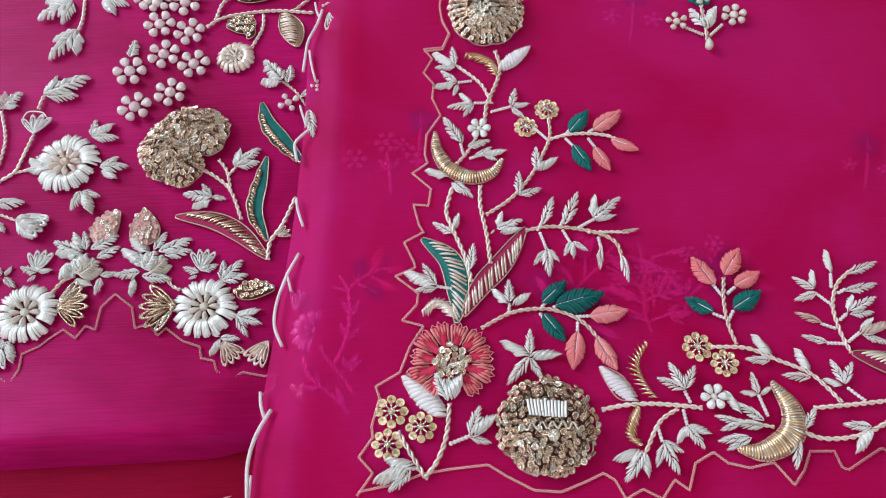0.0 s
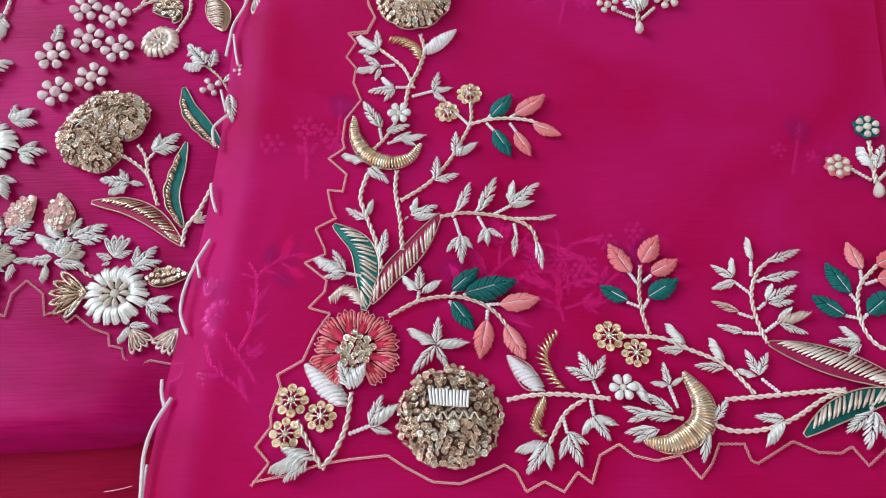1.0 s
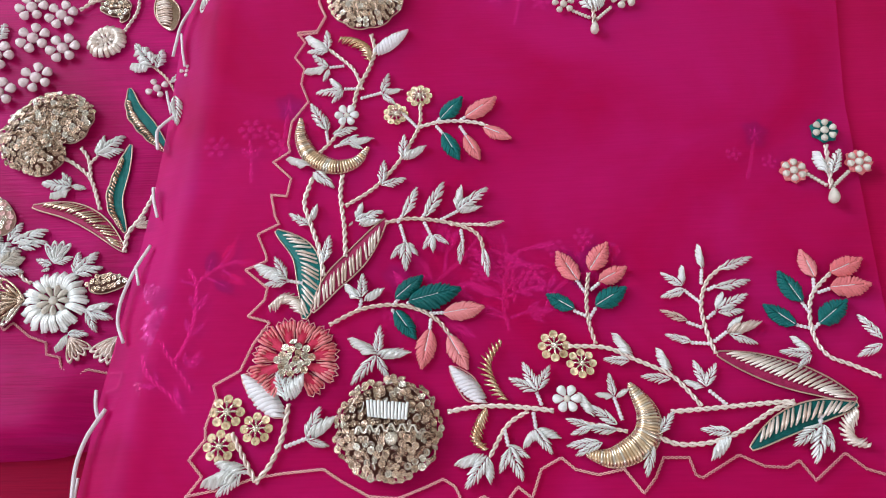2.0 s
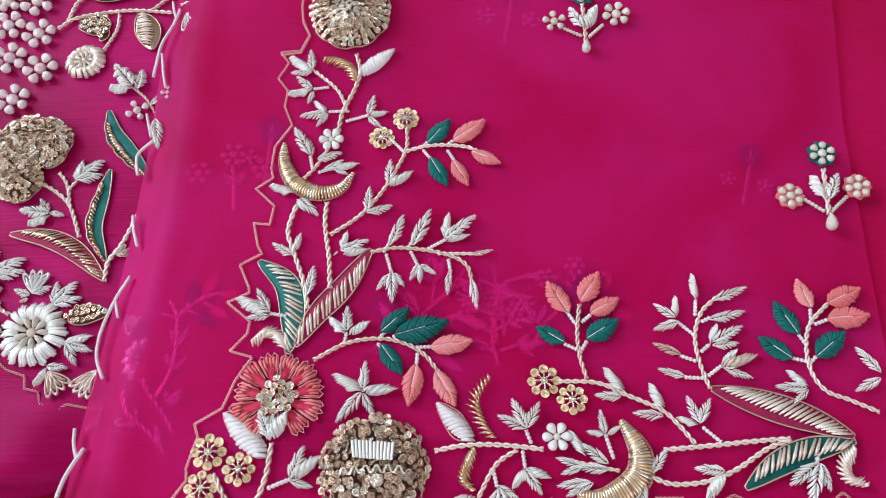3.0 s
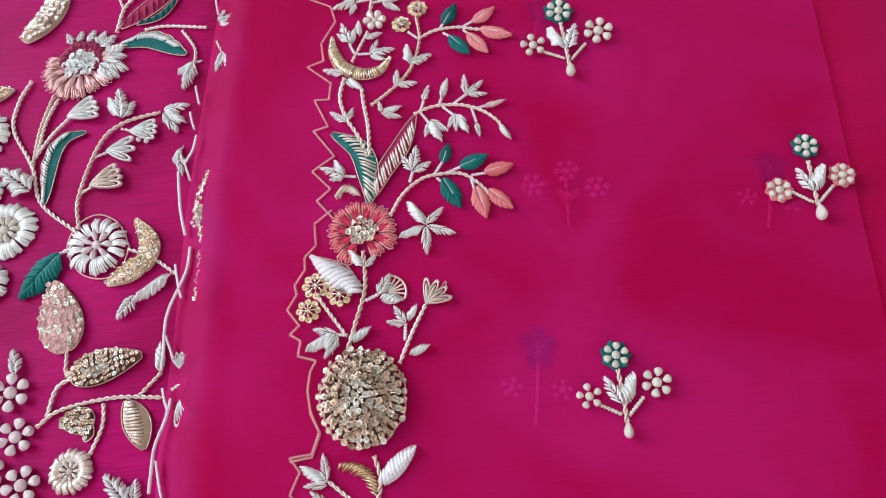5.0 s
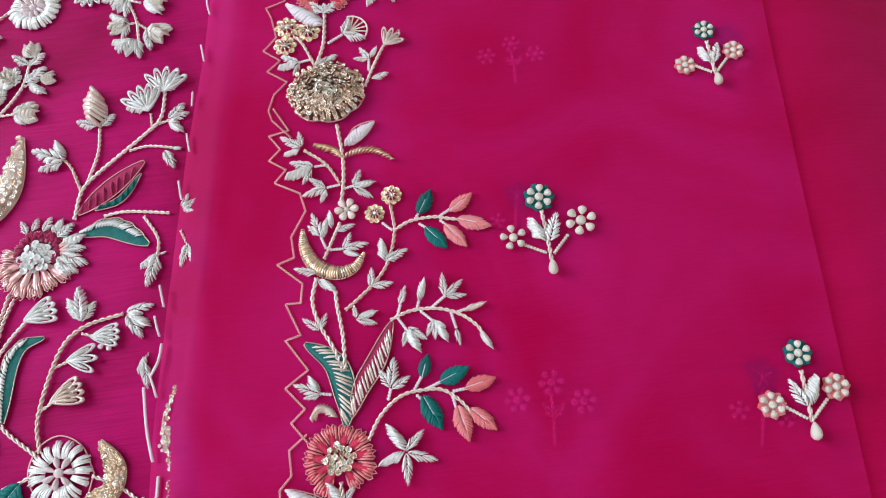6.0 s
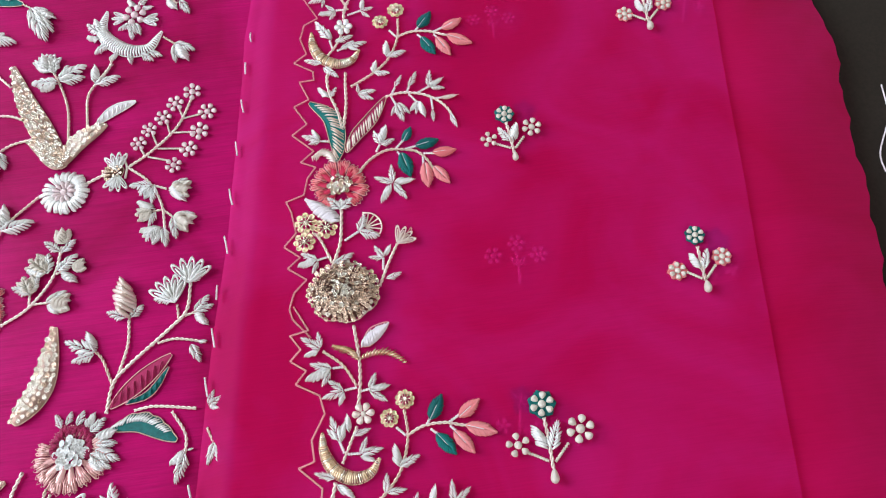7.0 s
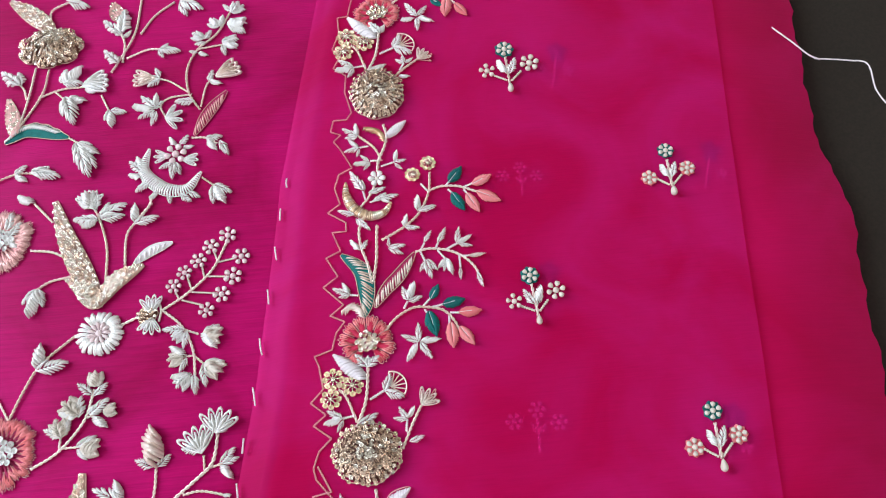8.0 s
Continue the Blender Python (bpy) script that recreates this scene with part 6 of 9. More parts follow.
pearls(m, 21.25, 45.54, 0.41, 6, 0.2, "cream")
rope(m, "pale", 0.07, 20.28, 46.17, 20.25, 45.30, 20.22, 44.51)
beads(m, "cream", 0.055, 19.50, 45.05, 20.11, 44.63)
beads(m, "cream", 0.055, 20.89, 45.20, 20.30, 44.61)
leaf(m, "silver", 0.42, 20.14, 45.03, 19.82, 45.90, 20.30, 45.06, 20.68, 46.00)
piecebead(m, "cream", 20.22, 44.51, 20.19, 43.91)
m = motif("buti", "three-flowered sprig with a teal flower and two peach flowers", "small sprig", "scattered butis", 20.97, 58.24, TOP)
blossom(m, 21.08, 60.88, 0.47, 7, "teal", "cream", "smooth", width=1.5)
pearls(m, 21.08, 60.88, 0.42, 6, 0.3, "cream")
blossom(m, 19.88, 59.31, 0.46, 8, "peach", "cream", "smooth", width=1.5)
pearls(m, 19.88, 59.31, 0.41, 6, 0.4, "cream")
blossom(m, 22.01, 59.70, 0.46, 8, "peach", "cream", "smooth", width=1.5)
pearls(m, 22.01, 59.70, 0.41, 6, 0.2, "cream")
rope(m, "pale", 0.07, 21.04, 60.32, 21.02, 59.45, 20.99, 58.67)
beads(m, "cream", 0.055, 20.28, 59.21, 20.88, 58.79)
beads(m, "cream", 0.055, 21.65, 59.36, 21.07, 58.78)
leaf(m, "silver", 0.42, 20.91, 59.19, 20.59, 60.05, 21.06, 59.22, 21.44, 60.15)
piecebead(m, "cream", 20.99, 58.67, 20.96, 58.08)
m = motif("faint_buti", "sprig on the lower fold showing dimly through the veil", "small sprig", "veiled butis", 8.60, 23.63, MID)
leaf(m, "teal", 0.8, 8.94, 26.18, 8.40, 26.76, 8.94, 26.18, 9.62, 26.45, 8.94, 26.18, 8.59, 25.52, 8.94, 26.18, 9.25, 25.49, 8.94, 26.18, 9.04, 26.97)
pearls(m, 7.88, 24.96, 0.39, 5, 0, "cream")
pearls(m, 9.53, 24.67, 0.39, 5, 0, "cream")
rope(m, "pale", 0.06, 8.89, 25.81, 8.65, 24.45, 8.46, 23.64)
m = motif("faint_buti", "sprig on the lower fold showing dimly through the veil", "small sprig", "veiled butis", 17.96, 29.57, MID)
leaf(m, "teal", 0.8, 18.55, 31.97, 18.10, 32.57, 18.55, 31.97, 19.24, 32.16, 18.55, 31.97, 18.15, 31.38, 18.55, 31.97, 18.78, 31.28, 18.55, 31.97, 18.74, 32.71)
pearls(m, 17.42, 30.92, 0.38, 5, 0, "cream")
pearls(m, 18.96, 30.46, 0.38, 5, 0, "cream")
rope(m, "pale", 0.06, 18.47, 31.63, 18.10, 30.35, 17.84, 29.60)
m = motif("faint_buti", "sprig on the lower fold showing dimly through the veil", "small sprig", "veiled butis", 16.02, 16.61, MID)
leaf(m, "teal", 0.8, 16.49, 18.41, 16.16, 18.87, 16.49, 18.41, 17.00, 18.55, 16.49, 18.41, 16.18, 17.97, 16.49, 18.41, 16.65, 17.89, 16.49, 18.41, 16.63, 18.97)
pearls(m, 15.62, 17.63, 0.29, 5, 0, "cream")
pearls(m, 16.78, 17.28, 0.28, 5, 0, "cream")
rope(m, "pale", 0.06, 16.42, 18.15, 16.13, 17.20, 15.92, 16.64)
m = motif("faint_buti", "sprig on the lower fold showing dimly through the veil", "small sprig", "veiled butis", 0.05, 18.21, MID)
leaf(m, "teal", 0.8, 0.10, 20.28, -0.37, 20.69, 0.10, 20.28, 0.62, 20.55, 0.10, 20.28, -0.12, 19.72, 0.10, 20.28, 0.41, 19.75, 0.10, 20.28, 0.12, 20.92)
pearls(m, -0.64, 19.22, 0.32, 5, 0, "cream")
pearls(m, 0.70, 19.12, 0.31, 5, 0, "cream")
rope(m, "pale", 0.06, 0.09, 19.98, 0.02, 18.87, -0.06, 18.21)
m = motif("faint_buti", "sprig on the lower fold showing dimly through the veil", "small sprig", "veiled butis", 10.74, 38.34, MID)
leaf(m, "teal", 0.8, 11.16, 40.45, 10.75, 40.96, 11.16, 40.45, 11.75, 40.64, 11.16, 40.45, 10.84, 39.92, 11.16, 40.45, 11.38, 39.86, 11.16, 40.45, 11.30, 41.10)
pearls(m, 10.22, 39.49, 0.33, 5, 0, "cream")
pearls(m, 11.57, 39.16, 0.33, 5, 0, "cream")
rope(m, "pale", 0.06, 11.10, 40.15, 10.83, 39.02, 10.63, 38.36)
m = motif("faint_buti", "sprig on the lower fold showing dimly through the veil", "small sprig", "veiled butis", 20.73, 44.34, MID)
leaf(m, "teal", 0.8, 21.37, 46.14, 21.07, 46.64, 21.37, 46.14, 21.91, 46.23, 21.37, 46.14, 21.01, 45.72, 21.37, 46.14, 21.48, 45.59, 21.37, 46.14, 21.57, 46.69)
pearls(m, 20.41, 45.42, 0.29, 5, 0, "cream")
pearls(m, 21.56, 44.95, 0.29, 5, 0, "cream")
rope(m, "pale", 0.06, 21.27, 45.88, 20.89, 44.93, 20.63, 44.37)
m = motif("faint_buti", "sprig on the lower fold showing dimly through the veil", "small sprig", "veiled butis", 15.83, 65.88, MID)
leaf(m, "teal", 0.8, 16.29, 68.20, 15.83, 68.75, 16.29, 68.20, 16.93, 68.41, 16.29, 68.20, 15.93, 67.62, 16.29, 68.20, 16.53, 67.55, 16.29, 68.20, 16.43, 68.91)
pearls(m, 15.25, 67.15, 0.36, 5, 0, "cream")
pearls(m, 16.74, 66.78, 0.36, 5, 0, "cream")
rope(m, "pale", 0.06, 16.22, 67.87, 15.92, 66.63, 15.71, 65.91)
m = motif("faint_buti", "sprig on the lower fold showing dimly through the veil", "small sprig", "veiled butis", 22.95, 58.58, MID)
leaf(m, "teal", 0.8, 23.58, 60.75, 23.20, 61.32, 23.58, 60.75, 24.21, 60.90, 23.58, 60.75, 23.19, 60.23, 23.58, 60.75, 23.76, 60.11, 23.58, 60.75, 23.78, 61.42)
pearls(m, 22.50, 59.83, 0.35, 5, 0, "cream")
pearls(m, 23.89, 59.36, 0.34, 5, 0, "cream")
rope(m, "pale", 0.06, 23.49, 60.44, 23.10, 59.29, 22.83, 58.61)
m = motif("faint_buti", "sprig on the lower fold showing dimly through the veil", "small sprig", "veiled butis", 13.38, 52.35, MID)
leaf(m, "teal", 0.8, 13.79, 54.51, 13.36, 55.03, 13.79, 54.51, 14.38, 54.71, 13.79, 54.51, 13.46, 53.97, 13.79, 54.51, 14.02, 53.91, 13.79, 54.51, 13.91, 55.18)
pearls(m, 12.83, 53.52, 0.34, 5, 0, "cream")
pearls(m, 14.22, 53.19, 0.33, 5, 0, "cream")
rope(m, "pale", 0.06, 13.73, 54.20, 13.46, 53.05, 13.27, 52.37)
m = motif("faint_buti", "sprig on the lower fold showing dimly through the veil", "small sprig", "veiled butis", 20.63, 44.23, MID)
leaf(m, "teal", 0.8, 21.31, 46.41, 20.93, 47.00, 21.31, 46.41, 21.95, 46.55, 21.31, 46.41, 20.91, 45.89, 21.31, 46.41, 21.47, 45.76, 21.31, 46.41, 21.52, 47.09)
pearls(m, 20.20, 45.51, 0.35, 5, 0, "cream")
pearls(m, 21.60, 45.00, 0.35, 5, 0, "cream")
rope(m, "pale", 0.06, 21.21, 46.10, 20.80, 44.95, 20.51, 44.27)
m = motif("faint_buti", "sprig on the lower fold showing dimly through the veil", "small sprig", "veiled butis", 4.77, 11.64, MID)
leaf(m, "teal", 0.8, 4.06, 13.41, 3.51, 13.59, 4.06, 13.41, 4.41, 13.84, 4.06, 13.41, 4.08, 12.86, 4.06, 13.41, 4.51, 13.08, 4.06, 13.41, 3.84, 13.96)
pearls(m, 3.82, 12.24, 0.29, 5, 0, "cream")
pearls(m, 4.99, 12.65, 0.29, 5, 0, "cream")
rope(m, "pale", 0.06, 4.16, 13.16, 4.50, 12.19, 4.68, 11.60)
m = motif("faint_buti", "sprig on the lower fold showing dimly through the veil", "small sprig", "veiled butis", 10.82, 31.67, MID)
pearls(m, 9.74, 32.46, 0.49, 6, 0, "cream")
pearls(m, 11.07, 32.90, 0.49, 6, 0, "cream")
pearls(m, 12.09, 32.06, 0.48, 6, 0, "cream")
rope(m, "pale", 0.06, 10.98, 32.48, 10.92, 31.65, 10.78, 30.65)
leaf(m, "pale", 0.5, 10.92, 31.65, 10.62, 32.22, 10.92, 31.65, 11.42, 32.10)
m = motif("faint_buti", "sprig on the lower fold showing dimly through the veil", "small sprig", "veiled butis", 7.76, 13.09, MID)
pearls(m, 7.02, 13.52, 0.31, 6, 0, "cream")
pearls(m, 7.83, 13.90, 0.31, 6, 0, "cream")
pearls(m, 8.54, 13.44, 0.31, 6, 0, "cream")
rope(m, "pale", 0.06, 7.81, 13.62, 7.83, 13.09, 7.81, 12.44)
leaf(m, "pale", 0.5, 7.83, 13.09, 7.60, 13.43, 7.83, 13.09, 8.11, 13.41)
m = motif("faint_buti", "sprig on the lower fold showing dimly through the veil", "small sprig", "veiled butis", 12.03, 46.53, MID)
pearls(m, 11.04, 47.18, 0.43, 6, 0, "cream")
pearls(m, 12.19, 47.64, 0.43, 6, 0, "cream")
pearls(m, 13.13, 46.95, 0.43, 6, 0, "cream")
rope(m, "pale", 0.06, 12.13, 47.27, 12.12, 46.53, 12.04, 45.63)
leaf(m, "pale", 0.5, 12.12, 46.53, 11.83, 47.02, 12.12, 46.53, 12.54, 46.95)
m = motif("faint_buti", "sprig on the lower fold showing dimly through the veil", "small sprig", "veiled butis", 13.04, 59.82, MID)
pearls(m, 12.16, 60.36, 0.37, 6, 0, "cream")
pearls(m, 13.15, 60.78, 0.37, 6, 0, "cream")
pearls(m, 13.98, 60.20, 0.37, 6, 0, "cream")
rope(m, "pale", 0.06, 13.11, 60.46, 13.11, 59.82, 13.07, 59.04)
leaf(m, "pale", 0.5, 13.11, 59.82, 12.85, 60.23, 13.11, 59.82, 13.47, 60.19)
m = motif("faint_buti", "sprig on the lower fold showing dimly through the veil", "small sprig", "veiled butis", -1.18, 18.14, MID)
pearls(m, -2.36, 18.68, 0.47, 6, 0, "cream")
pearls(m, -1.19, 19.36, 0.47, 6, 0, "cream")
pearls(m, -0.05, 18.76, 0.47, 6, 0, "cream")
rope(m, "pale", 0.06, -1.19, 18.95, -1.08, 18.15, -1.02, 17.17)
leaf(m, "pale", 0.5, -1.08, 18.15, -1.48, 18.63, -1.08, 18.15, -0.70, 18.67)
m = motif("faint_buti", "sprig on the lower fold showing dimly through the veil", "small sprig", "veiled butis", 10.09, 13.76, MID)
pearls(m, 9.26, 14.29, 0.36, 6, 0, "cream")
pearls(m, 10.21, 14.68, 0.36, 6, 0, "cream")
pearls(m, 11.00, 14.11, 0.36, 6, 0, "cream")
rope(m, "pale", 0.06, 10.17, 14.37, 10.17, 13.75, 10.11, 13.01)
leaf(m, "pale", 0.5, 10.17, 13.75, 9.92, 14.16, 10.17, 13.75, 10.51, 14.11)
m = motif("faint_buti", "sprig on the lower fold showing dimly through the veil", "small sprig", "veiled butis", 7.50, 12.90, MID)
pearls(m, 6.73, 13.28, 0.31, 6, 0, "cream")
pearls(m, 7.52, 13.70, 0.31, 6, 0, "cream")
pearls(m, 8.25, 13.29, 0.31, 6, 0, "cream")
rope(m, "pale", 0.06, 7.51, 13.43, 7.56, 12.90, 7.58, 12.25)
leaf(m, "pale", 0.5, 7.56, 12.90, 7.31, 13.23, 7.56, 12.90, 7.83, 13.24)
m = motif("tacking_stitch", "loose white cotton tacking thread along the veil's edge", "tacking thread", "tacking stitches", -4.37, 16.57, EDGE)
cord(m, "tack", 0.055, -4.50, 17.22, -4.41, 16.68, -4.20, 16.05)
m = motif("tacking_stitch", "loose white cotton tacking thread along the veil's edge", "tacking thread", "tacking stitches", -4.99, 12.27, EDGE)
cord(m, "tack", 0.06, -4.29, 14.98, -4.69, 14.13, -4.98, 13.09, -4.99, 12.27, -4.70, 11.56)
cord(m, "tack", 0.05, -4.69, 14.24, -4.60, 13.91, -4.50, 13.55)
m = motif("tacking_stitch", "loose white cotton tacking thread along the veil's edge", "tacking thread", "tacking stitches", -5.56, 7.78, EDGE)
cord(m, "tack", 0.06, -5.32, 10.04, -5.27, 9.57, -5.11, 9.10)
cord(m, "tack", 0.07, -4.93, 9.44, -5.35, 8.66, -5.56, 7.78, -5.51, 6.72, -5.44, 5.92)
cord(m, "tack", 0.05, -5.44, 7.39, -5.46, 6.71, -5.42, 5.92)
m = motif("tacking_stitch", "loose white cotton tacking thread along the veil's edge", "tacking thread", "tacking stitches", -3.61, 35.20, EDGE)
cord(m, "tack", 0.05, -3.39, 37.74, -3.31, 37.29, -3.20, 36.89)
cord(m, "tack", 0.055, -3.12, 36.60, -3.26, 35.94, -3.59, 35.34)
cord(m, "tack", 0.05, -3.60, 35.53, -3.49, 35.13, -3.33, 34.56)
cord(m, "tack", 0.06, -3.81, 35.01, -3.71, 33.59, -3.61, 32.92, -3.48, 32.25)
m = motif("tacking_stitch", "loose white cotton tacking thread along the veil's edge", "tacking thread", "tacking stitches", -3.97, 29.35, EDGE)
cord(m, "tack", 0.05, -3.83, 31.09, -3.71, 30.28, -3.58, 29.73)
cord(m, "tack", 0.06, -3.28, 31.72, -3.42, 30.74, -4.07, 29.17, -4.17, 27.75, -4.23, 27.08)
cord(m, "tack", 0.05, -4.12, 28.36, -3.95, 27.90, -3.83, 27.48)
m = motif("tacking_stitch", "loose white cotton tacking thread along the veil's edge", "tacking thread", "tacking stitches", -4.36, 24.50, EDGE)
cord(m, "tack", 0.05, -4.17, 26.45, -4.07, 25.96, -3.95, 25.62)
cord(m, "tack", 0.06, -3.85, 26.04, -4.04, 25.31, -4.36, 24.46, -4.45, 23.69, -4.51, 22.93)
cord(m, "tack", 0.05, -4.31, 23.98, -4.17, 23.16, -4.00, 22.44)
m = motif("tacking_stitch", "loose white cotton tacking thread along the veil's edge", "tacking thread", "tacking stitches", -4.40, 20.03, EDGE)
cord(m, "tack", 0.05, -4.55, 21.31, -4.43, 20.86, -4.27, 20.34)
cord(m, "tack", 0.06, -4.11, 20.22, -4.40, 19.94, -4.67, 19.55, -4.55, 18.79)
m = motif("tacking_stitch", "short white cotton tacking stitch at the veil's edge", "tacking thread", "tacking stitches", -2.28, 43.04, EDGE)
cord(m, "tack", 0.045, -2.37, 43.44, -2.33, 43.05, -2.27, 42.56)
m = motif("tacking_stitch", "short white cotton tacking stitch at the veil's edge", "tacking thread", "tacking stitches", -1.95, 45.20, EDGE)
cord(m, "tack", 0.045, -1.99, 45.63, -1.95, 45.20, -1.89, 44.74)
m = motif("tacking_stitch", "short white cotton tacking stitch at the veil's edge", "tacking thread", "tacking stitches", -1.71, 47.33, EDGE)
cord(m, "tack", 0.045, -1.68, 47.66, -1.71, 47.33, -1.74, 46.96)
m = motif("tacking_stitch", "short white cotton tacking stitch at the veil's edge", "tacking thread", "tacking stitches", -3.10, 38.35, EDGE)
cord(m, "tack", 0.05, -3.18, 38.97, -3.10, 38.47, -3.02, 38.05)
m = motif("tacking_stitch", "short white cotton tacking stitch at the veil's edge", "tacking thread", "tacking stitches", 0.50, 61.17, EDGE)
cord(m, "tack", 0.045, 0.54, 61.45, 0.50, 61.17, 0.53, 60.89)
m = motif("tacking_stitch", "short white cotton tacking stitch at the veil's edge", "tacking thread", "tacking stitches", 0.15, 59.32, EDGE)
cord(m, "tack", 0.045, 0.18, 59.65, 0.15, 59.32, 0.14, 58.95)
m = motif("tacking_stitch", "short white cotton tacking stitch at the veil's edge", "tacking thread", "tacking stitches", -0.11, 57.04, EDGE)
cord(m, "tack", 0.045, -0.14, 57.43, -0.11, 57.04, -0.06, 56.68)
m = motif("tacking_stitch", "short white cotton tacking stitch at the veil's edge", "tacking thread", "tacking stitches", -0.50, 54.71, EDGE)
cord(m, "tack", 0.045, -0.53, 55.06, -0.50, 54.71, -0.48, 54.28)
m = motif("tacking_stitch", "short white cotton tacking stitch at the veil's edge", "tacking thread", "tacking stitches", -0.90, 52.06, EDGE)
cord(m, "tack", 0.045, -0.93, 52.50, -0.90, 52.09, -0.82, 51.65)
m = motif("tacking_stitch", "short white cotton tacking stitch at the veil's edge", "tacking thread", "tacking stitches", -1.20, 49.68, EDGE)
cord(m, "tack", 0.045, -1.26, 50.05, -1.20, 49.63, -1.15, 49.16)
m = motif("loose_thread", "loose white thread end lying on the crimson cloth", "thread", "loose threads", 29.27, 68.85, EDGE)
cord(m, "tack", 0.05, 29.27, 68.85, 30.14, 67.71, 30.86, 66.70, 31.41, 66.28)
m = motif("loose_thread", "loose white thread lying on the dark cover", "thread", "loose threads", 34.36, 67.44, BASE)
cord(m, "tack", 0.05, 32.35, 67.78, 34.36, 67.44, 35.46, 67.04, 35.38, 65.18, 35.82, 63.91, 36.52, 63.44)
m = motif("loose_thread", "loose white thread ends lying on the dark cover", "thread", "loose threads", 31.13, 48.02, BASE)
cord(m, "tack", 0.045, 33.11, 54.58, 32.79, 52.65, 31.65, 50.59, 31.66, 49.07, 31.62, 47.94, 31.14, 47.63, 30.78, 47.17)
cord(m, "tack", 0.045, 34.19, 54.03, 32.99, 51.75, 32.04, 49.51, 31.14, 47.95)
m = motif("faint_spray", "leaf spray on the lower fold showing dimly through the veil", "leaf spray", "veiled sprays", 4.45, 11.83, MID)
rope(m, "pale", 0.06, 4.45, 11.83, 4.79, 12.57, 5.44, 13.34, 6.30, 14.07, 7.02, 14.32, 7.73, 14.04)
rope(m, "pale", 0.05, 5.98, 13.76, 6.78, 14.83)
leaf(m, "silver", 0.3, 4.66, 12.53, 3.92, 13.68, 5.18, 13.21, 4.37, 14.61, 5.63, 14.30, 4.86, 15.09, 5.65, 14.34, 5.58, 15.85, 5.69, 14.30, 6.11, 15.19)
leaf(m, "pale", 0.24, 6.75, 14.70, 7.08, 15.46)
leaf(m, "silver", 0.36, 5.59, 11.90, 5.80, 11.16, 5.58, 11.97, 6.52, 11.33, 5.62, 12.02, 6.30, 12.03, 5.91, 12.94, 6.22, 12.33, 5.94, 12.97, 6.54, 12.55, 5.97, 13.01, 6.59, 13.22)
leaf(m, "silver", 0.28, 6.80, 13.69, 7.49, 13.08, 7.58, 14.11, 8.54, 13.60)
beads(m, "white", 0.05, 4.72, 12.19, 4.50, 12.66)
beads(m, "white", 0.05, 5.13, 13.02, 4.91, 13.49)
beads(m, "white", 0.05, 5.60, 13.56, 5.69, 14.30)
beads(m, "white", 0.05, 4.83, 12.25, 5.63, 11.96)
beads(m, "white", 0.05, 5.29, 13.02, 5.95, 12.90)
beads(m, "white", 0.05, 6.37, 13.95, 6.86, 13.69)
m = motif("faint_spray", "leaf spray on the lower fold showing dimly through the veil", "leaf spray", "veiled sprays", 7.60, 11.52, MID)
rope(m, "pale", 0.06, 7.60, 11.52, 7.46, 12.12, 7.50, 12.89, 7.69, 13.73, 8.02, 14.21, 8.58, 14.37)
rope(m, "pale", 0.05, 7.64, 13.39, 7.64, 14.42)
leaf(m, "silver", 0.3, 7.41, 12.04, 6.42, 12.39, 7.41, 12.69, 6.27, 13.17, 7.17, 13.56, 6.35, 13.69, 7.17, 13.60, 6.43, 14.48, 7.21, 13.59, 7.06, 14.33)
leaf(m, "pale", 0.24, 7.68, 14.33, 7.52, 14.94)
leaf(m, "silver", 0.36, 8.26, 12.09, 8.72, 11.73, 8.22, 12.12, 9.09, 12.17, 8.22, 12.17, 8.63, 12.49, 7.98, 12.86, 8.45, 12.64, 7.98, 12.90, 8.54, 12.92, 7.98, 12.93, 8.26, 13.35)
leaf(m, "silver", 0.28, 8.17, 13.73, 8.87, 13.68, 8.45, 14.35, 9.27, 14.48)
beads(m, "white", 0.05, 7.60, 11.86, 7.25, 12.05)
beads(m, "white", 0.05, 7.46, 12.55, 7.12, 12.74)
beads(m, "white", 0.05, 7.50, 13.10, 7.21, 13.59)
beads(m, "white", 0.05, 7.64, 11.94, 8.26, 12.14)
beads(m, "white", 0.05, 7.56, 12.63, 8.02, 12.86)
beads(m, "white", 0.05, 7.79, 13.69, 8.20, 13.76)
m = motif("faint_spray", "leaf spray on the lower fold showing dimly through the veil", "leaf spray", "veiled sprays", 8.66, 11.96, MID)
rope(m, "pale", 0.06, 8.66, 11.96, 9.05, 12.70, 9.63, 13.21, 10.21, 13.44, 10.68, 13.44, 11.16, 13.29)
leaf(m, "teal", 0.55, 9.54, 13.35, 9.73, 14.18, 9.87, 13.46, 10.66, 14.40, 9.74, 13.07, 10.50, 12.80)
leaf(m, "peach", 0.55, 10.70, 13.68, 11.35, 14.33, 10.66, 13.13, 11.01, 12.30, 11.11, 13.26, 11.87, 12.88)
beads(m, "white", 0.05, 9.58, 13.14, 9.59, 13.47)
beads(m, "white", 0.05, 9.81, 13.38, 10.05, 13.71)
beads(m, "white", 0.05, 9.62, 13.08, 9.94, 12.95)
beads(m, "white", 0.05, 10.32, 13.43, 10.74, 13.74)
beads(m, "white", 0.05, 10.50, 13.40, 10.71, 13.03)
leaf(m, "silver", 0.4, 8.87, 12.85, 8.32, 12.94, 8.86, 12.91, 8.51, 13.42, 8.94, 12.89, 9.18, 13.41)
beads(m, "white", 0.05, 9.00, 12.65, 8.88, 12.89)
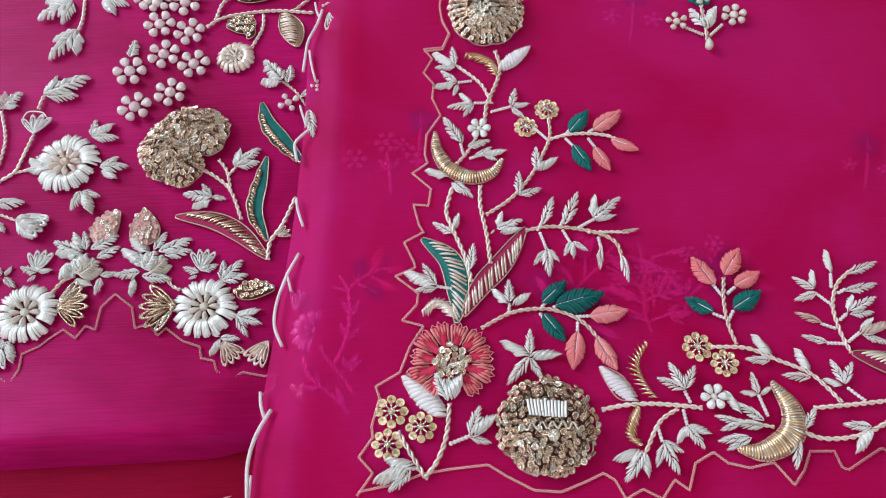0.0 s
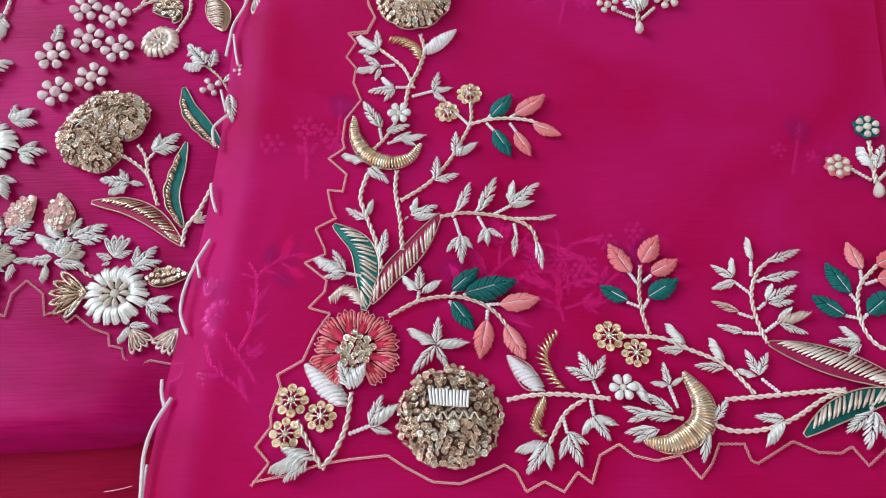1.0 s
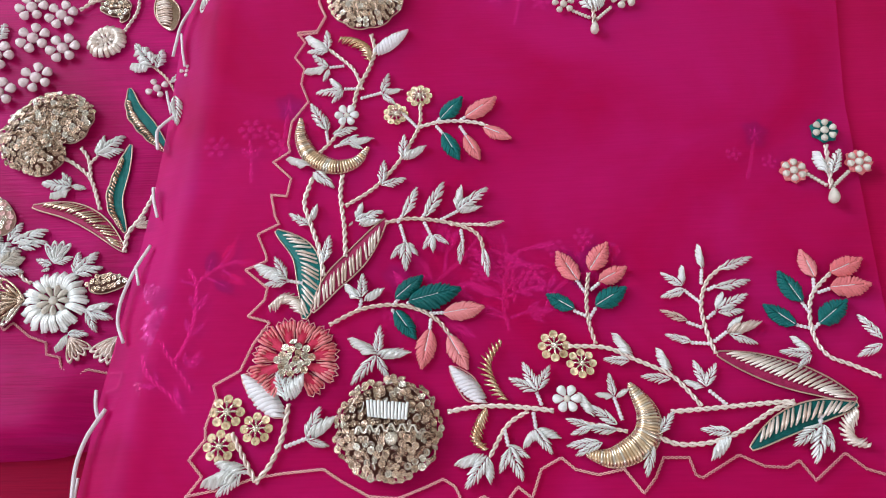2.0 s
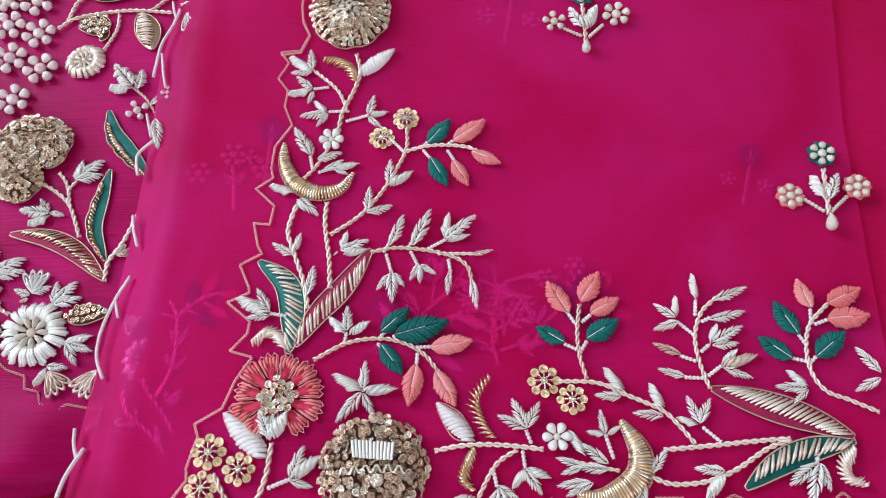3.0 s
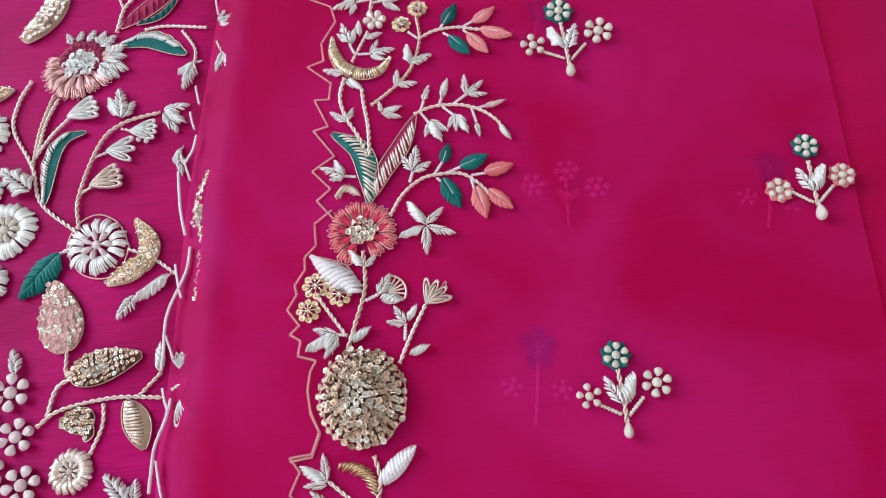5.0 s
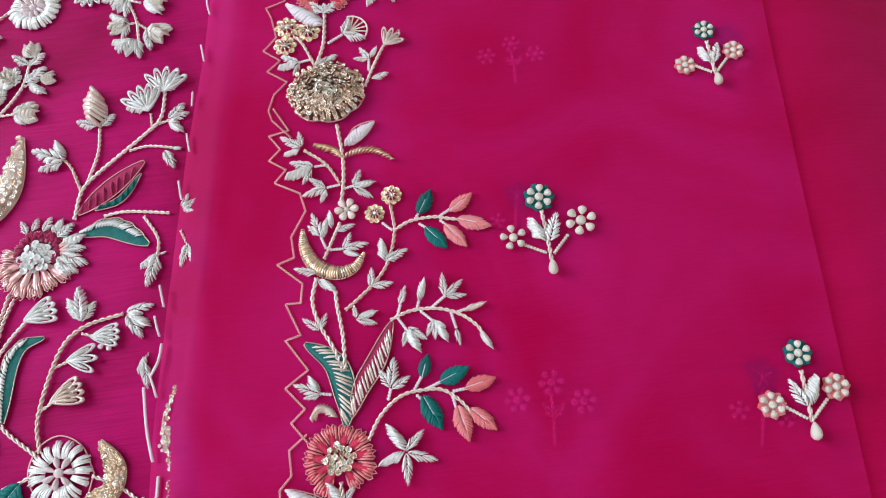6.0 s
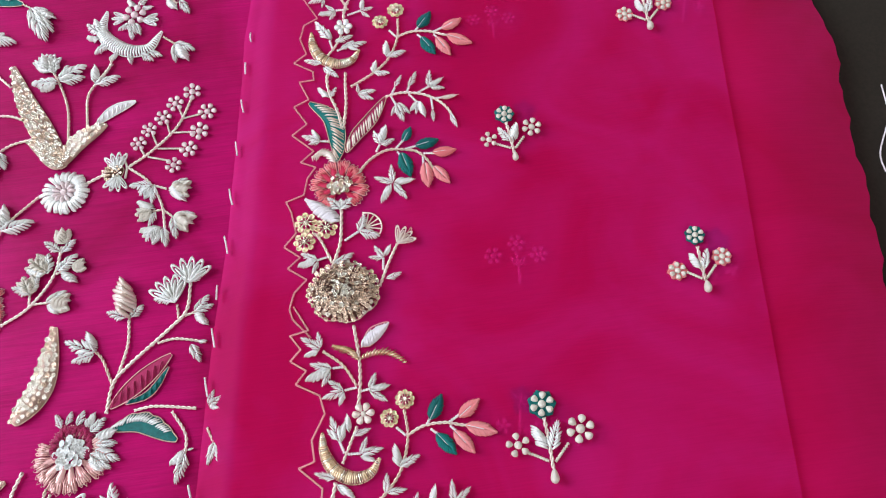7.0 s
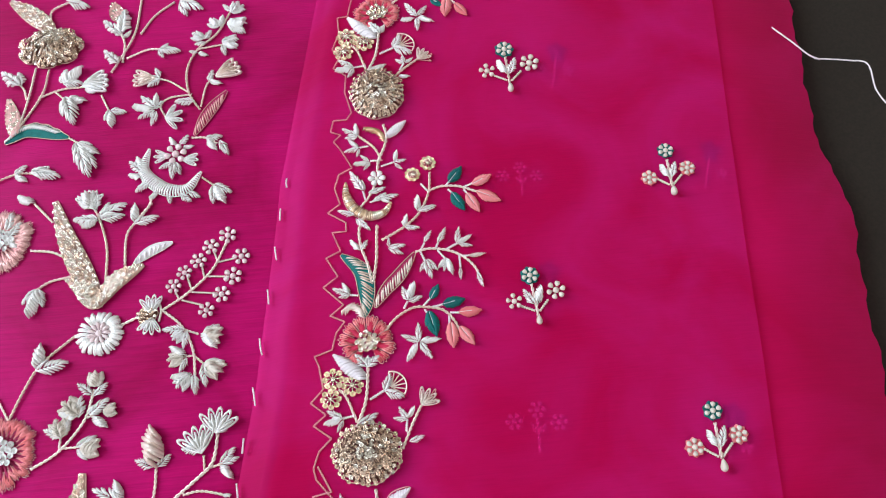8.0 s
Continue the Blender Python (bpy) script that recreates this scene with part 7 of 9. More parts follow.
m = motif("faint_spray", "leaf spray on the lower fold showing dimly through the veil", "leaf spray", "veiled sprays", -2.43, 9.19, MID)
rope(m, "pale", 0.07, -2.40, 9.20, -2.84, 9.68, -3.44, 10.18, -3.77, 10.51, -3.95, 11.11)
rope(m, "pale", 0.07, -2.24, 9.80, -2.62, 10.37, -3.14, 11.02, -3.39, 11.49)
leaf(m, "silver", 0.36, -3.37, 10.05, -3.92, 10.09, -3.39, 10.16, -3.50, 10.61, -2.58, 9.46, -2.82, 10.07, -2.61, 9.41, -2.75, 9.73)
leaf(m, "silver", 0.36, -2.55, 10.61, -2.59, 10.47, -2.52, 10.68, -2.63, 11.13, -2.50, 10.64, -2.10, 11.16, -2.41, 10.62, -2.00, 10.96)
rope(m, "pale", 0.06, -2.91, 10.86, -2.59, 11.54, -2.45, 12.32, -2.48, 13.15, -2.56, 13.57, -2.81, 14.00)
rope(m, "pale", 0.06, -2.50, 13.45, -2.17, 13.78, -1.76, 14.04, -1.30, 14.20, -1.04, 14.19)
beads(m, "white", 0.05, -3.05, 13.59, -2.52, 13.40)
leaf(m, "silver", 0.36, -2.48, 11.72, -2.76, 12.28, -2.46, 11.68, -2.08, 12.11, -2.40, 12.52, -2.71, 13.08, -2.40, 12.52, -2.10, 13.08)
leaf(m, "teal", 0.55, -2.17, 13.87, -2.04, 14.66, -1.89, 13.52, -1.26, 13.11)
leaf(m, "peach", 0.52, -1.67, 14.19, -1.32, 15.03, -1.16, 14.13, -0.47, 14.18, -1.43, 13.71, -0.84, 13.34)
beads(m, "white", 0.05, -2.23, 13.75, -2.17, 14.12)
beads(m, "white", 0.05, -2.19, 13.66, -1.81, 13.49)
beads(m, "white", 0.05, -1.77, 14.07, -1.61, 14.38)
beads(m, "white", 0.05, -1.70, 13.92, -1.39, 13.73)
m = motif("pearl_flower", "flower of six drop-shaped pearls round one pearl", "pearl flower", "pearl flowers", -11.25, 27.20, LOW)
pearls(m, -11.28, 27.42, 0.71, 6, 0.2)
m = motif("pearl_flower", "flower of six drop-shaped pearls round one pearl", "pearl flower", "pearl flowers", -9.71, 26.97, LOW)
pearls(m, -9.72, 27.03, 0.70, 6, 0.5)
m = motif("pearl_flower", "flower of six drop-shaped pearls round one pearl", "pearl flower", "pearl flowers", -10.66, 25.89, LOW)
pearls(m, -10.66, 25.89, 0.67, 6, 0.1)
m = motif("pearl_flower", "flower of six drop-shaped pearls round one pearl", "pearl flower", "pearl flowers", -9.38, 25.43, LOW)
pearls(m, -9.38, 25.43, 0.66, 6, 0.3)
m = motif("pearl_flower", "flower of six drop-shaped pearls round one pearl", "pearl flower", "pearl flowers", -10.30, 24.31, LOW)
pearls(m, -10.30, 24.31, 0.68, 6, 0.45)
m = motif("pearl_flower", "flower of six drop-shaped pearls round one pearl", "pearl flower", "pearl flowers", -9.02, 23.76, LOW)
pearls(m, -9.02, 23.76, 0.67, 6, 0.2)
m = motif("pearl_flower", "flower of six drop-shaped pearls with a silver leaf above", "pearl flower", "pearl flowers", -11.58, 23.52, LOW)
pearls(m, -11.58, 23.52, 0.69, 6, 0.0)
leaf(m, "silver", 0.5, -11.66, 24.23, -11.55, 25.13)
m = motif("pearl_flower", "flower of six drop-shaped pearls round one pearl", "pearl flower", "pearl flowers", -9.82, 22.40, LOW)
pearls(m, -9.82, 22.40, 0.66, 6, 0.5)
m = motif("pearl_flower", "flower of six drop-shaped pearls round one pearl", "pearl flower", "pearl flowers", -11.14, 21.76, LOW)
pearls(m, -11.14, 21.76, 0.68, 6, 0.35)
m = motif("round_blossom", "round cream blossom of thick silver strands with a peach heart", "embroidered flower", "round blossoms", -13.42, 19.29, LOW)
mum(m, -13.38, 19.29, 1.27, 18, "silver", "pale", seed=2)
daisy(m, -13.69, 19.30, 0.96, 9, -70, 70, core="sequin", outer="peach", inner="peach")
bud(m, "silver", -14.04, 19.12, -14.86, 19.41)
leaf(m, "silver", 0.42, -12.65, 20.53, -12.62, 21.32, -12.65, 20.53, -11.82, 21.07, -12.56, 20.42, -11.59, 20.38)
leaf(m, "silver", 0.42, -12.04, 19.03, -11.47, 19.55, -12.00, 19.02, -11.01, 19.08, -11.98, 18.92, -11.32, 18.50)
leaf(m, "silver", 0.42, -12.61, 18.02, -12.80, 17.17, -12.52, 18.02, -11.98, 16.99, -12.52, 18.02, -11.85, 17.79)
m = motif("leaf_sprig", "silver wire leaves on a twisted stem", "leaf sprig", "silver sprigs", -14.00, 27.51, LOW)
rope(m, "pale", 0.065, -14.09, 25.62, -13.99, 26.43, -14.07, 27.51)
leaf(m, "silver", 0.4, -14.52, 27.29, -15.85, 26.43, -14.56, 27.29, -15.73, 27.35, -14.50, 27.22, -14.84, 26.14, -13.26, 27.47, -12.62, 26.51, -13.19, 27.46, -12.12, 27.03)
leaf(m, "silver", 0.4, -14.06, 25.74, -15.04, 25.25, -14.09, 25.62, -14.99, 24.32, -14.00, 25.61, -13.95, 24.49)
m = motif("bell_sprig", "twisted stem with silver leaves and a wire bell flower", "bell flower", "bell sprigs", -15.88, 18.58, LOW)
rope(m, "pale", 0.06, -14.95, 20.69, -15.22, 19.37, -15.36, 18.98, -15.88, 18.58)
rope(m, "pale", 0.06, -15.00, 21.89, -14.92, 22.43, -14.72, 22.83)
rope(m, "pale", 0.05, -15.36, 18.98, -14.48, 19.14)
leaf(m, "silver", 0.4, -14.85, 22.56, -14.49, 23.49, -14.80, 22.51, -13.20, 23.32, -14.74, 22.45, -13.52, 22.44)
loops(m, "silver", -14.96, 20.75, 0.85, 50, 130, 4)
cord(m, "pale", 0.03, -15.57, 21.38, -15.42, 21.78, -14.86, 21.75, -14.58, 21.47)
m = motif("bell_sprig", "small silver wire bud on a twisted stem", "bell flower", "bell sprigs", -16.45, 21.83, LOW)
bud(m, "pearl", -16.47, 21.96, -16.42, 22.78)
leaf(m, "silver", 0.5, -16.39, 22.09, -15.80, 22.75, -16.39, 22.09, -15.82, 22.07)
rope(m, "pale", 0.06, -16.46, 21.88, -16.01, 20.48, -16.01, 19.21)
m = motif("round_bud", "small round bud of looped silver wire with leaves", "bud", "wire buds", -14.21, 16.59, LOW)
bud(m, "silver", -14.69, 16.92, -13.65, 16.41)
loops(m, "silver", -14.68, 16.85, 1.06, -40, 5, 4)
leaf(m, "silver", 0.45, -15.67, 17.60, -14.67, 17.68, -15.52, 16.88, -15.11, 16.40, -14.57, 16.84, -13.69, 16.97)
rope(m, "pale", 0.05, -15.60, 17.24, -14.86, 16.93)
m = motif("scallop_blossom", "large round blossom of cream beads and silver strands", "embroidered flower", "scallop blossoms", -13.66, 13.21, LOW)
mum(m, -13.66, 13.21, 1.12, 17, "silver", "cream", seed=4)
m = motif("scallop_blossom", "large round blossom of cream beads and silver strands", "embroidered flower", "scallop blossoms", -7.43, 13.17, LOW)
mum(m, -7.43, 13.17, 1.11, 18, "silver", "cream", seed=5)
m = motif("bud_cluster", "cluster of padded silver buds and wire leaves", "bud cluster", "bud clusters", -11.80, 14.57, LOW)
bud(m, "silver", -12.23, 14.70, -11.84, 15.46, 1.2)
bud(m, "cream", -12.00, 14.58, -11.38, 15.11, 1.1)
bud(m, "silver", -12.53, 15.05, -12.48, 14.38)
leaf(m, "silver", 0.42, -12.15, 15.48, -13.26, 15.98, -12.16, 15.52, -12.61, 16.36, -11.96, 15.58, -12.20, 16.39, -11.76, 15.57, -10.92, 16.15, -11.50, 15.23, -10.79, 15.69, -12.14, 15.43, -13.07, 15.47, -11.27, 14.44, -11.38, 13.80, -12.18, 14.42, -11.53, 14.17, -11.29, 14.55, -10.70, 14.64)
rope(m, "pale", 0.06, -12.91, 13.97, -12.62, 14.39, -12.21, 14.59)
m = motif("bud_cluster", "cluster of padded silver buds and wire leaves", "bud cluster", "bud clusters", -9.39, 14.69, LOW)
bud(m, "silver", -9.70, 14.71, -9.39, 15.47, 1.2)
bud(m, "cream", -9.48, 14.59, -8.93, 15.12, 1.1)
bud(m, "silver", -9.79, 14.93, -10.18, 15.28)
leaf(m, "silver", 0.42, -9.68, 15.37, -10.48, 15.97, -9.49, 15.48, -9.17, 16.21, -9.27, 15.36, -8.20, 15.88, -9.05, 15.23, -8.15, 15.42, -9.84, 15.04, -10.72, 15.53, -9.89, 14.60, -10.82, 14.53, -10.06, 14.39, -10.10, 13.68, -9.76, 14.45, -8.74, 14.30)
rope(m, "pale", 0.06, -8.95, 14.35, -8.67, 14.05, -8.39, 13.89)
m = motif("sequin_bud", "blunt bud filled with pale sequins", "sequin bud", "sequin buds", -11.41, 16.01, LOW)
sequin_leaf(m, "blush", 1.00, -11.59, 15.86, -11.46, 16.36, -11.06, 17.16, size=0.2)
m = motif("sequin_bud", "blunt bud filled with pale sequins", "sequin bud", "sequin buds", -9.90, 15.83, LOW)
sequin_leaf(m, "blush", 1.12, -9.85, 15.72, -9.98, 16.41, -10.07, 17.12, size=0.2)
m = motif("loop_bud", "silver leaves holding a looped wire bud", "bud", "wire buds", -13.53, 14.65, LOW)
leaf(m, "silver", 0.45, -13.61, 14.76, -14.27, 15.01, -13.57, 14.82, -13.06, 14.85, -13.63, 14.65, -13.90, 14.44)
loops(m, "silver", -13.63, 14.83, 0.78, 55, 120, 4)
m = motif("loop_bud", "silver leaves holding a looped wire bud", "bud", "wire buds", -7.71, 14.41, LOW)
leaf(m, "silver", 0.45, -7.80, 14.52, -8.39, 14.76, -7.72, 14.58, -7.14, 14.82, -7.85, 14.41, -8.14, 14.31)
loops(m, "silver", -7.73, 14.63, 0.77, 55, 120, 4)
m = motif("leaf_sprig", "silver wire leaves beside a blossom", "leaf sprig", "silver sprigs", -14.66, 14.69, LOW)
leaf(m, "silver", 0.42, -14.86, 14.70, -15.26, 15.16, -14.76, 14.70, -14.57, 15.09, -14.74, 14.59, -14.25, 14.20, -14.94, 14.59, -15.18, 14.28)
leaf(m, "silver", 0.42, -6.96, 14.20, -6.95, 14.99, -6.92, 14.20, -6.28, 14.96, -6.88, 14.15, -6.04, 14.38)
m = motif("sequin_spray", "spray of looped antique gold wire and sequins", "sequin spray", "sequin sprays", -12.57, 13.42, LOW)
loops(m, "bronze", -12.56, 13.36, 1.00, -45, 45, 5)
loops(m, "sequin", -12.55, 13.63, 0.84, 10, 55, 3)
m = motif("sequin_spray", "spray of looped antique gold wire and sequins", "sequin spray", "sequin sprays", -8.46, 13.26, LOW)
loops(m, "bronze", -8.50, 13.26, 1.15, 140, 220, 5)
loops(m, "sequin", -8.57, 13.16, 0.89, 160, 240, 3)
m = motif("sequin_spray", "spray of looped antique gold wire and sequins", "sequin spray", "sequin sprays", -6.38, 13.70, LOW)
sequin_leaf(m, "bronze", 0.72, -6.38, 13.66, -5.79, 13.79, -5.06, 13.82, size=0.2)
m = motif("leaf_sprig", "silver wire leaves beside a blossom", "leaf sprig", "silver sprigs", -6.32, 12.86, LOW)
leaf(m, "silver", 0.36, -6.32, 12.86, -5.45, 13.03, -6.31, 12.82, -5.41, 12.51, -6.31, 12.82, -5.87, 12.06)
m = motif("loop_bud", "silver leaves holding a looped wire bud", "bud", "wire buds", -6.84, 12.06, LOW)
leaf(m, "silver", 0.42, -6.77, 12.01, -7.11, 11.42, -6.78, 12.05, -6.11, 11.99, -6.84, 12.10, -7.15, 12.27)
loops(m, "pale", -6.68, 11.85, 0.81, -80, -25, 4)
m = motif("loop_bud", "looped wire bud beside the veil's edge", "bud", "wire buds", -5.17, 11.79, LOW)
loops(m, "pale", -5.14, 11.83, 0.87, 210, 260, 4)
m = motif("loop_bud", "silver leaves holding a looped wire bud", "bud", "wire buds", -14.14, 12.14, LOW)
leaf(m, "silver", 0.42, -14.15, 12.18, -14.56, 11.85, -14.11, 12.22, -13.80, 11.42, -14.26, 12.24, -14.59, 12.26)
loops(m, "silver", -14.28, 11.90, 0.69, -110, -70, 3)
m = motif("scalloped_cord", "zigzag rose-gold chain-stitch cord edging the silk hem", "cord", "silk hem cords", -10.01, 13.32, LOW)
rope(m, "rose", 0.03, -15.18, 11.58, -14.73, 11.26, -14.30, 11.05, -13.80, 10.68, -13.56, 11.22, -13.57, 11.75, -13.04, 11.99, -12.70, 12.29, -12.30, 12.58, -11.82, 12.25, -11.54, 12.69, -11.18, 12.53, -11.11, 13.36, -10.68, 13.84, -10.01, 13.32, -9.81, 12.54, -9.34, 12.67, -8.99, 12.24, -8.73, 12.50, -8.09, 12.00, -7.49, 11.78, -7.41, 11.38, -6.96, 11.26, -6.82, 10.86, -6.24, 10.65, -5.97, 10.83, -5.20, 10.66, -4.82, 10.69, -4.89, 10.21, -5.25, 10.03, name="cord", straight=True, twist=1.0)
m = motif("sequin_rose", "large three-lobed rose of pale and antique gold sequins", "sequin flower", "silk roses", -8.94, 19.84, LOW)
rose(m, -9.57, 19.67, 1.05, 1.34, 14, notch=0.1, lobes=5, heart="", size=0.25)
rose(m, -8.23, 20.38, 0.97, 1.05, 15, notch=0.1, lobes=5, heart="", size=0.25)
rose(m, -8.90, 20.54, 1.11, 1.05, 17, notch=0.08, lobes=6, size=0.24, mat="bronze", heart="")
rose(m, -8.94, 18.89, 0.86, 0.86, 16, notch=0.08, lobes=5, heart="", size=0.25)
m = motif("leafy_stem", "forked pale gold stem with silver wire leaves", "embroidered stem", "leafy stems", -6.51, 16.61, LOW)
rope(m, "pale", 0.065, -6.47, 16.61, -6.98, 17.82, -7.61, 18.45, -8.23, 18.85)
rope(m, "pale", 0.06, -6.98, 17.82, -7.21, 18.68, -7.57, 19.20)
rope(m, "pale", 0.05, -7.21, 17.54, -7.68, 17.61)
leaf(m, "silver", 0.42, -7.64, 17.56, -8.75, 17.75, -7.68, 17.61, -8.12, 18.21, -7.63, 17.46, -8.33, 17.11, -7.60, 17.60, -7.10, 17.46)
leaf(m, "silver", 0.42, -6.94, 18.84, -6.80, 19.74, -6.90, 18.89, -6.05, 19.66, -6.85, 18.84, -6.01, 19.05)
rope(m, "pale", 0.05, -7.13, 18.51, -6.90, 18.84)
m = motif("feather_leaf", "long teal leaf edged with slanting gold wire", "long leaf", "silk feather leaves", -5.46, 15.69, LOW)
feather(m, "teal", "bronze", 0.62, -5.46, 15.69, -6.01, 16.94, -5.89, 18.25, -5.74, 19.24, gap=1.2, half=1)
m = motif("feather_leaf", "long teal leaf edged with slanting gold wire", "long leaf", "silk feather leaves", -4.33, 18.92, LOW)
feather(m, "teal", "bronze", 0.69, -4.33, 18.87, -5.25, 19.98, -5.84, 20.79, -6.13, 21.76, gap=1.2, half=1)
m = motif("feather_leaf", "long wine leaf laid with antique gold wire", "long leaf", "silk feather leaves", -5.38, 15.08, LOW)
feather(m, "wine", "bronze", 0.73, -5.37, 14.97, -6.47, 16.03, -7.55, 16.61, -8.90, 16.83)
m = motif("twisted_stem", "twisted pale gold stem with a small wire loop bud", "embroidered stem", "twisted stems", -5.34, 15.19, LOW)
rope(m, "pale", 0.07, -5.37, 14.92, -5.33, 15.64, -4.94, 16.31, -4.52, 17.42)
loops(m, "pale", -5.06, 15.86, 0.45, 0, 60, 3)
m = motif("leaf_sprig", "silver wire leaves and pearl buds on a stalk", "leaf sprig", "silver sprigs", -4.33, 21.46, LOW)
rope(m, "pale", 0.05, -4.33, 21.46, -4.81, 22.21, -5.40, 22.79)
leaf(m, "silver", 0.5, -5.36, 22.76, -6.20, 23.81, -5.40, 22.71, -6.26, 22.69, -5.17, 22.64, -5.08, 23.53, -4.57, 21.93, -4.15, 22.45)
pearls(m, -5.08, 21.71, 0.45, 4, 0.5)
m = motif("ruffled_flower", "round flower of silver strands on wine thread", "embroidered flower", "ruffled flowers", -6.96, 32.39, LOW)
mum(m, -6.96, 32.39, 1.22, 15, "silver", "pearl", seed=7, thick=0.075)
cord(m, "rose", 0.03, -5.75, 32.24, -6.09, 31.26, -6.85, 31.05, -7.67, 31.46, -8.17, 32.49, -7.84, 33.42, -7.07, 33.77, -6.23, 33.29, closed=True)
m = motif("twisted_stem", "long twisted silver stem with a leaf", "embroidered stem", "twisted stems", -7.82, 33.15, LOW)
rope(m, "pale", 0.07, -7.81, 33.07, -9.34, 34.55, -9.88, 36.29, -10.82, 38.16, -10.74, 39.50, -10.30, 40.52)
rope(m, "pale", 0.065, -9.87, 36.15, -9.71, 38.00, -9.27, 39.69)
rope(m, "pale", 0.06, -9.79, 36.71, -9.19, 37.70, -8.47, 38.49)
leaf(m, "silver", 0.55, -9.75, 35.10, -11.12, 36.29)
loops(m, "silver", -8.53, 38.44, 1.20, -5, 40, 4)
m = motif("feather_leaf", "long teal leaf overlaid with silver sequins", "long leaf", "silk feather leaves", -9.22, 34.54, LOW)
feather(m, "teal", "silver", 0.67, -9.22, 34.54, -9.14, 36.48, -8.68, 37.42, -7.81, 37.65, gap=1.2, half=1)
m = motif("branching_stem", "arching twisted stem with silver leaves and wire tassels", "embroidered stem", "branching stems", -7.76, 33.28, LOW)
rope(m, "pale", 0.07, -7.76, 33.22, -7.88, 34.63, -7.20, 36.93, -6.30, 37.83, -4.74, 38.15)
leaf(m, "silver", 0.42, -6.36, 38.08, -6.97, 39.12, -6.36, 38.08, -6.49, 39.54, -6.31, 38.07, -5.83, 38.84)
leaf(m, "silver", 0.42, -4.55, 38.18, -3.54, 38.34, -4.55, 38.12, -3.65, 37.46, -4.54, 38.06, -3.97, 37.04)
leaf(m, "silver", 0.4, -3.82, 36.33, -4.15, 35.66, -3.82, 36.27, -3.76, 36.46, -3.89, 36.05, -3.78, 35.05)
rope(m, "pale", 0.05, -6.36, 37.60, -5.91, 37.42)
loops(m, "silver", -5.91, 37.36, 1.03, -25, 20, 4)
pearls(m, -5.36, 37.11, 0.39, 5, 0)
rope(m, "pale", 0.05, -7.39, 36.38, -6.81, 36.56)
loops(m, "silver", -6.81, 36.56, 1.09, -30, 25, 3)
rope(m, "pale", 0.05, -7.85, 34.77, -7.29, 35.11)
loops(m, "pale", -7.36, 35.06, 1.19, -5, 40, 4)
m = motif("teal_leaf", "padded teal leaf sprinkled with silver beads", "leaf", "teal leaves", -8.47, 32.12, LOW)
leaf(m, "teal", 0.6, -8.41, 32.16, -9.79, 30.60)
beads(m, "white", 0.04, -8.48, 32.17, -8.94, 31.87, -9.34, 31.41)
beads(m, "white", 0.04, -8.80, 32.24, -9.09, 32.14)
rope(m, "pale", 0.06, -7.83, 32.55, -8.57, 32.21)
m = motif("gold_leaf_pair", "pair of leaves filled with gold sequins", "sequin leaf", "sequin leaves", -5.57, 31.96, LOW)
sequin_leaf(m, "gold", 0.77, -5.12, 31.14, -4.96, 32.26, -5.54, 33.36, size=0.16)
sequin_leaf(m, "gold", 0.82, -5.06, 31.59, -5.64, 31.20, -6.52, 30.76, size=0.16)
rope(m, "pale", 0.06, -5.81, 32.14, -4.88, 31.67, -3.91, 30.84)
m = motif("leaf_sprig", "twisted silver leaf ending in a pointed tip", "leaf sprig", "silver sprigs", -4.06, 30.86, LOW)
leaf(m, "silver", 0.3, -4.06, 30.86, -5.45, 29.94)
leaf(m, "silver", 0.5, -5.41, 30.14, -6.06, 29.34)
m = motif("pine_bud", "cone-shaped bud filled with blush sequins", "sequin bud", "sequin buds", -7.93, 28.34, LOW)
sequin_leaf(m, "blush", 1.62, -7.88, 28.33, -8.17, 29.55, -8.53, 31.11, size=0.21)
rope(m, "pale", 0.065, -7.83, 28.42, -7.81, 27.52, -7.58, 27.33)
m = motif("sequin_leaf", "leaf filled with antique gold sequins and a silver wire vein", "sequin leaf", "sequin leaves", -7.62, 27.39, LOW)
sequin_leaf(m, "bronze", 1.25, -7.61, 27.29, -6.58, 27.61, -5.10, 27.87, size=0.19)
leaf(m, "silver", 0.3, -7.20, 27.38, -6.16, 27.72)
m = motif("twisted_stem", "branching twisted gold stem", "embroidered stem", "twisted stems", -8.71, 25.69, LOW)
rope(m, "pale", 0.065, -8.71, 25.69, -7.93, 26.19, -6.07, 26.42, -4.28, 26.22)
rope(m, "pale", 0.065, -8.37, 26.02, -8.11, 26.99, -7.58, 27.33)
rope(m, "pale", 0.06, -5.12, 26.38, -4.34, 27.14)
leaf(m, "silver", 0.35, -4.43, 27.15, -4.40, 28.30)
rope(m, "pale", 0.06, -6.74, 24.54, -6.37, 25.47, -6.37, 26.26)
m = motif("leaf_sprig", "broad leaf of pale gold and bronze wire", "leaf", "broad leaves", -5.59, 26.26, LOW)
feather(m, "bronze", "pale", 0.97, -5.59, 26.26, -5.17, 25.45, -4.86, 24.50, gap=0.7)
m = motif("sequin_leaf", "small leaf filled with antique gold sequins", "sequin leaf", "sequin leaves", -7.84, 25.73, LOW)
sequin_leaf(m, "bronze", 0.93, -6.67, 25.68, -7.26, 25.75, -7.88, 25.73, size=0.19)
sequin_leaf(m, "bronze", 0.46, -7.05, 25.66, -6.85, 25.27, -6.95, 25.00, size=0.17)
m = motif("round_blossom", "small round blossom of pale gold strands", "embroidered flower", "round blossoms", -7.35, 24.06, LOW)
mum(m, -7.35, 24.02, 0.78, 18, "pale", "pale", seed=9, thick=0.08)
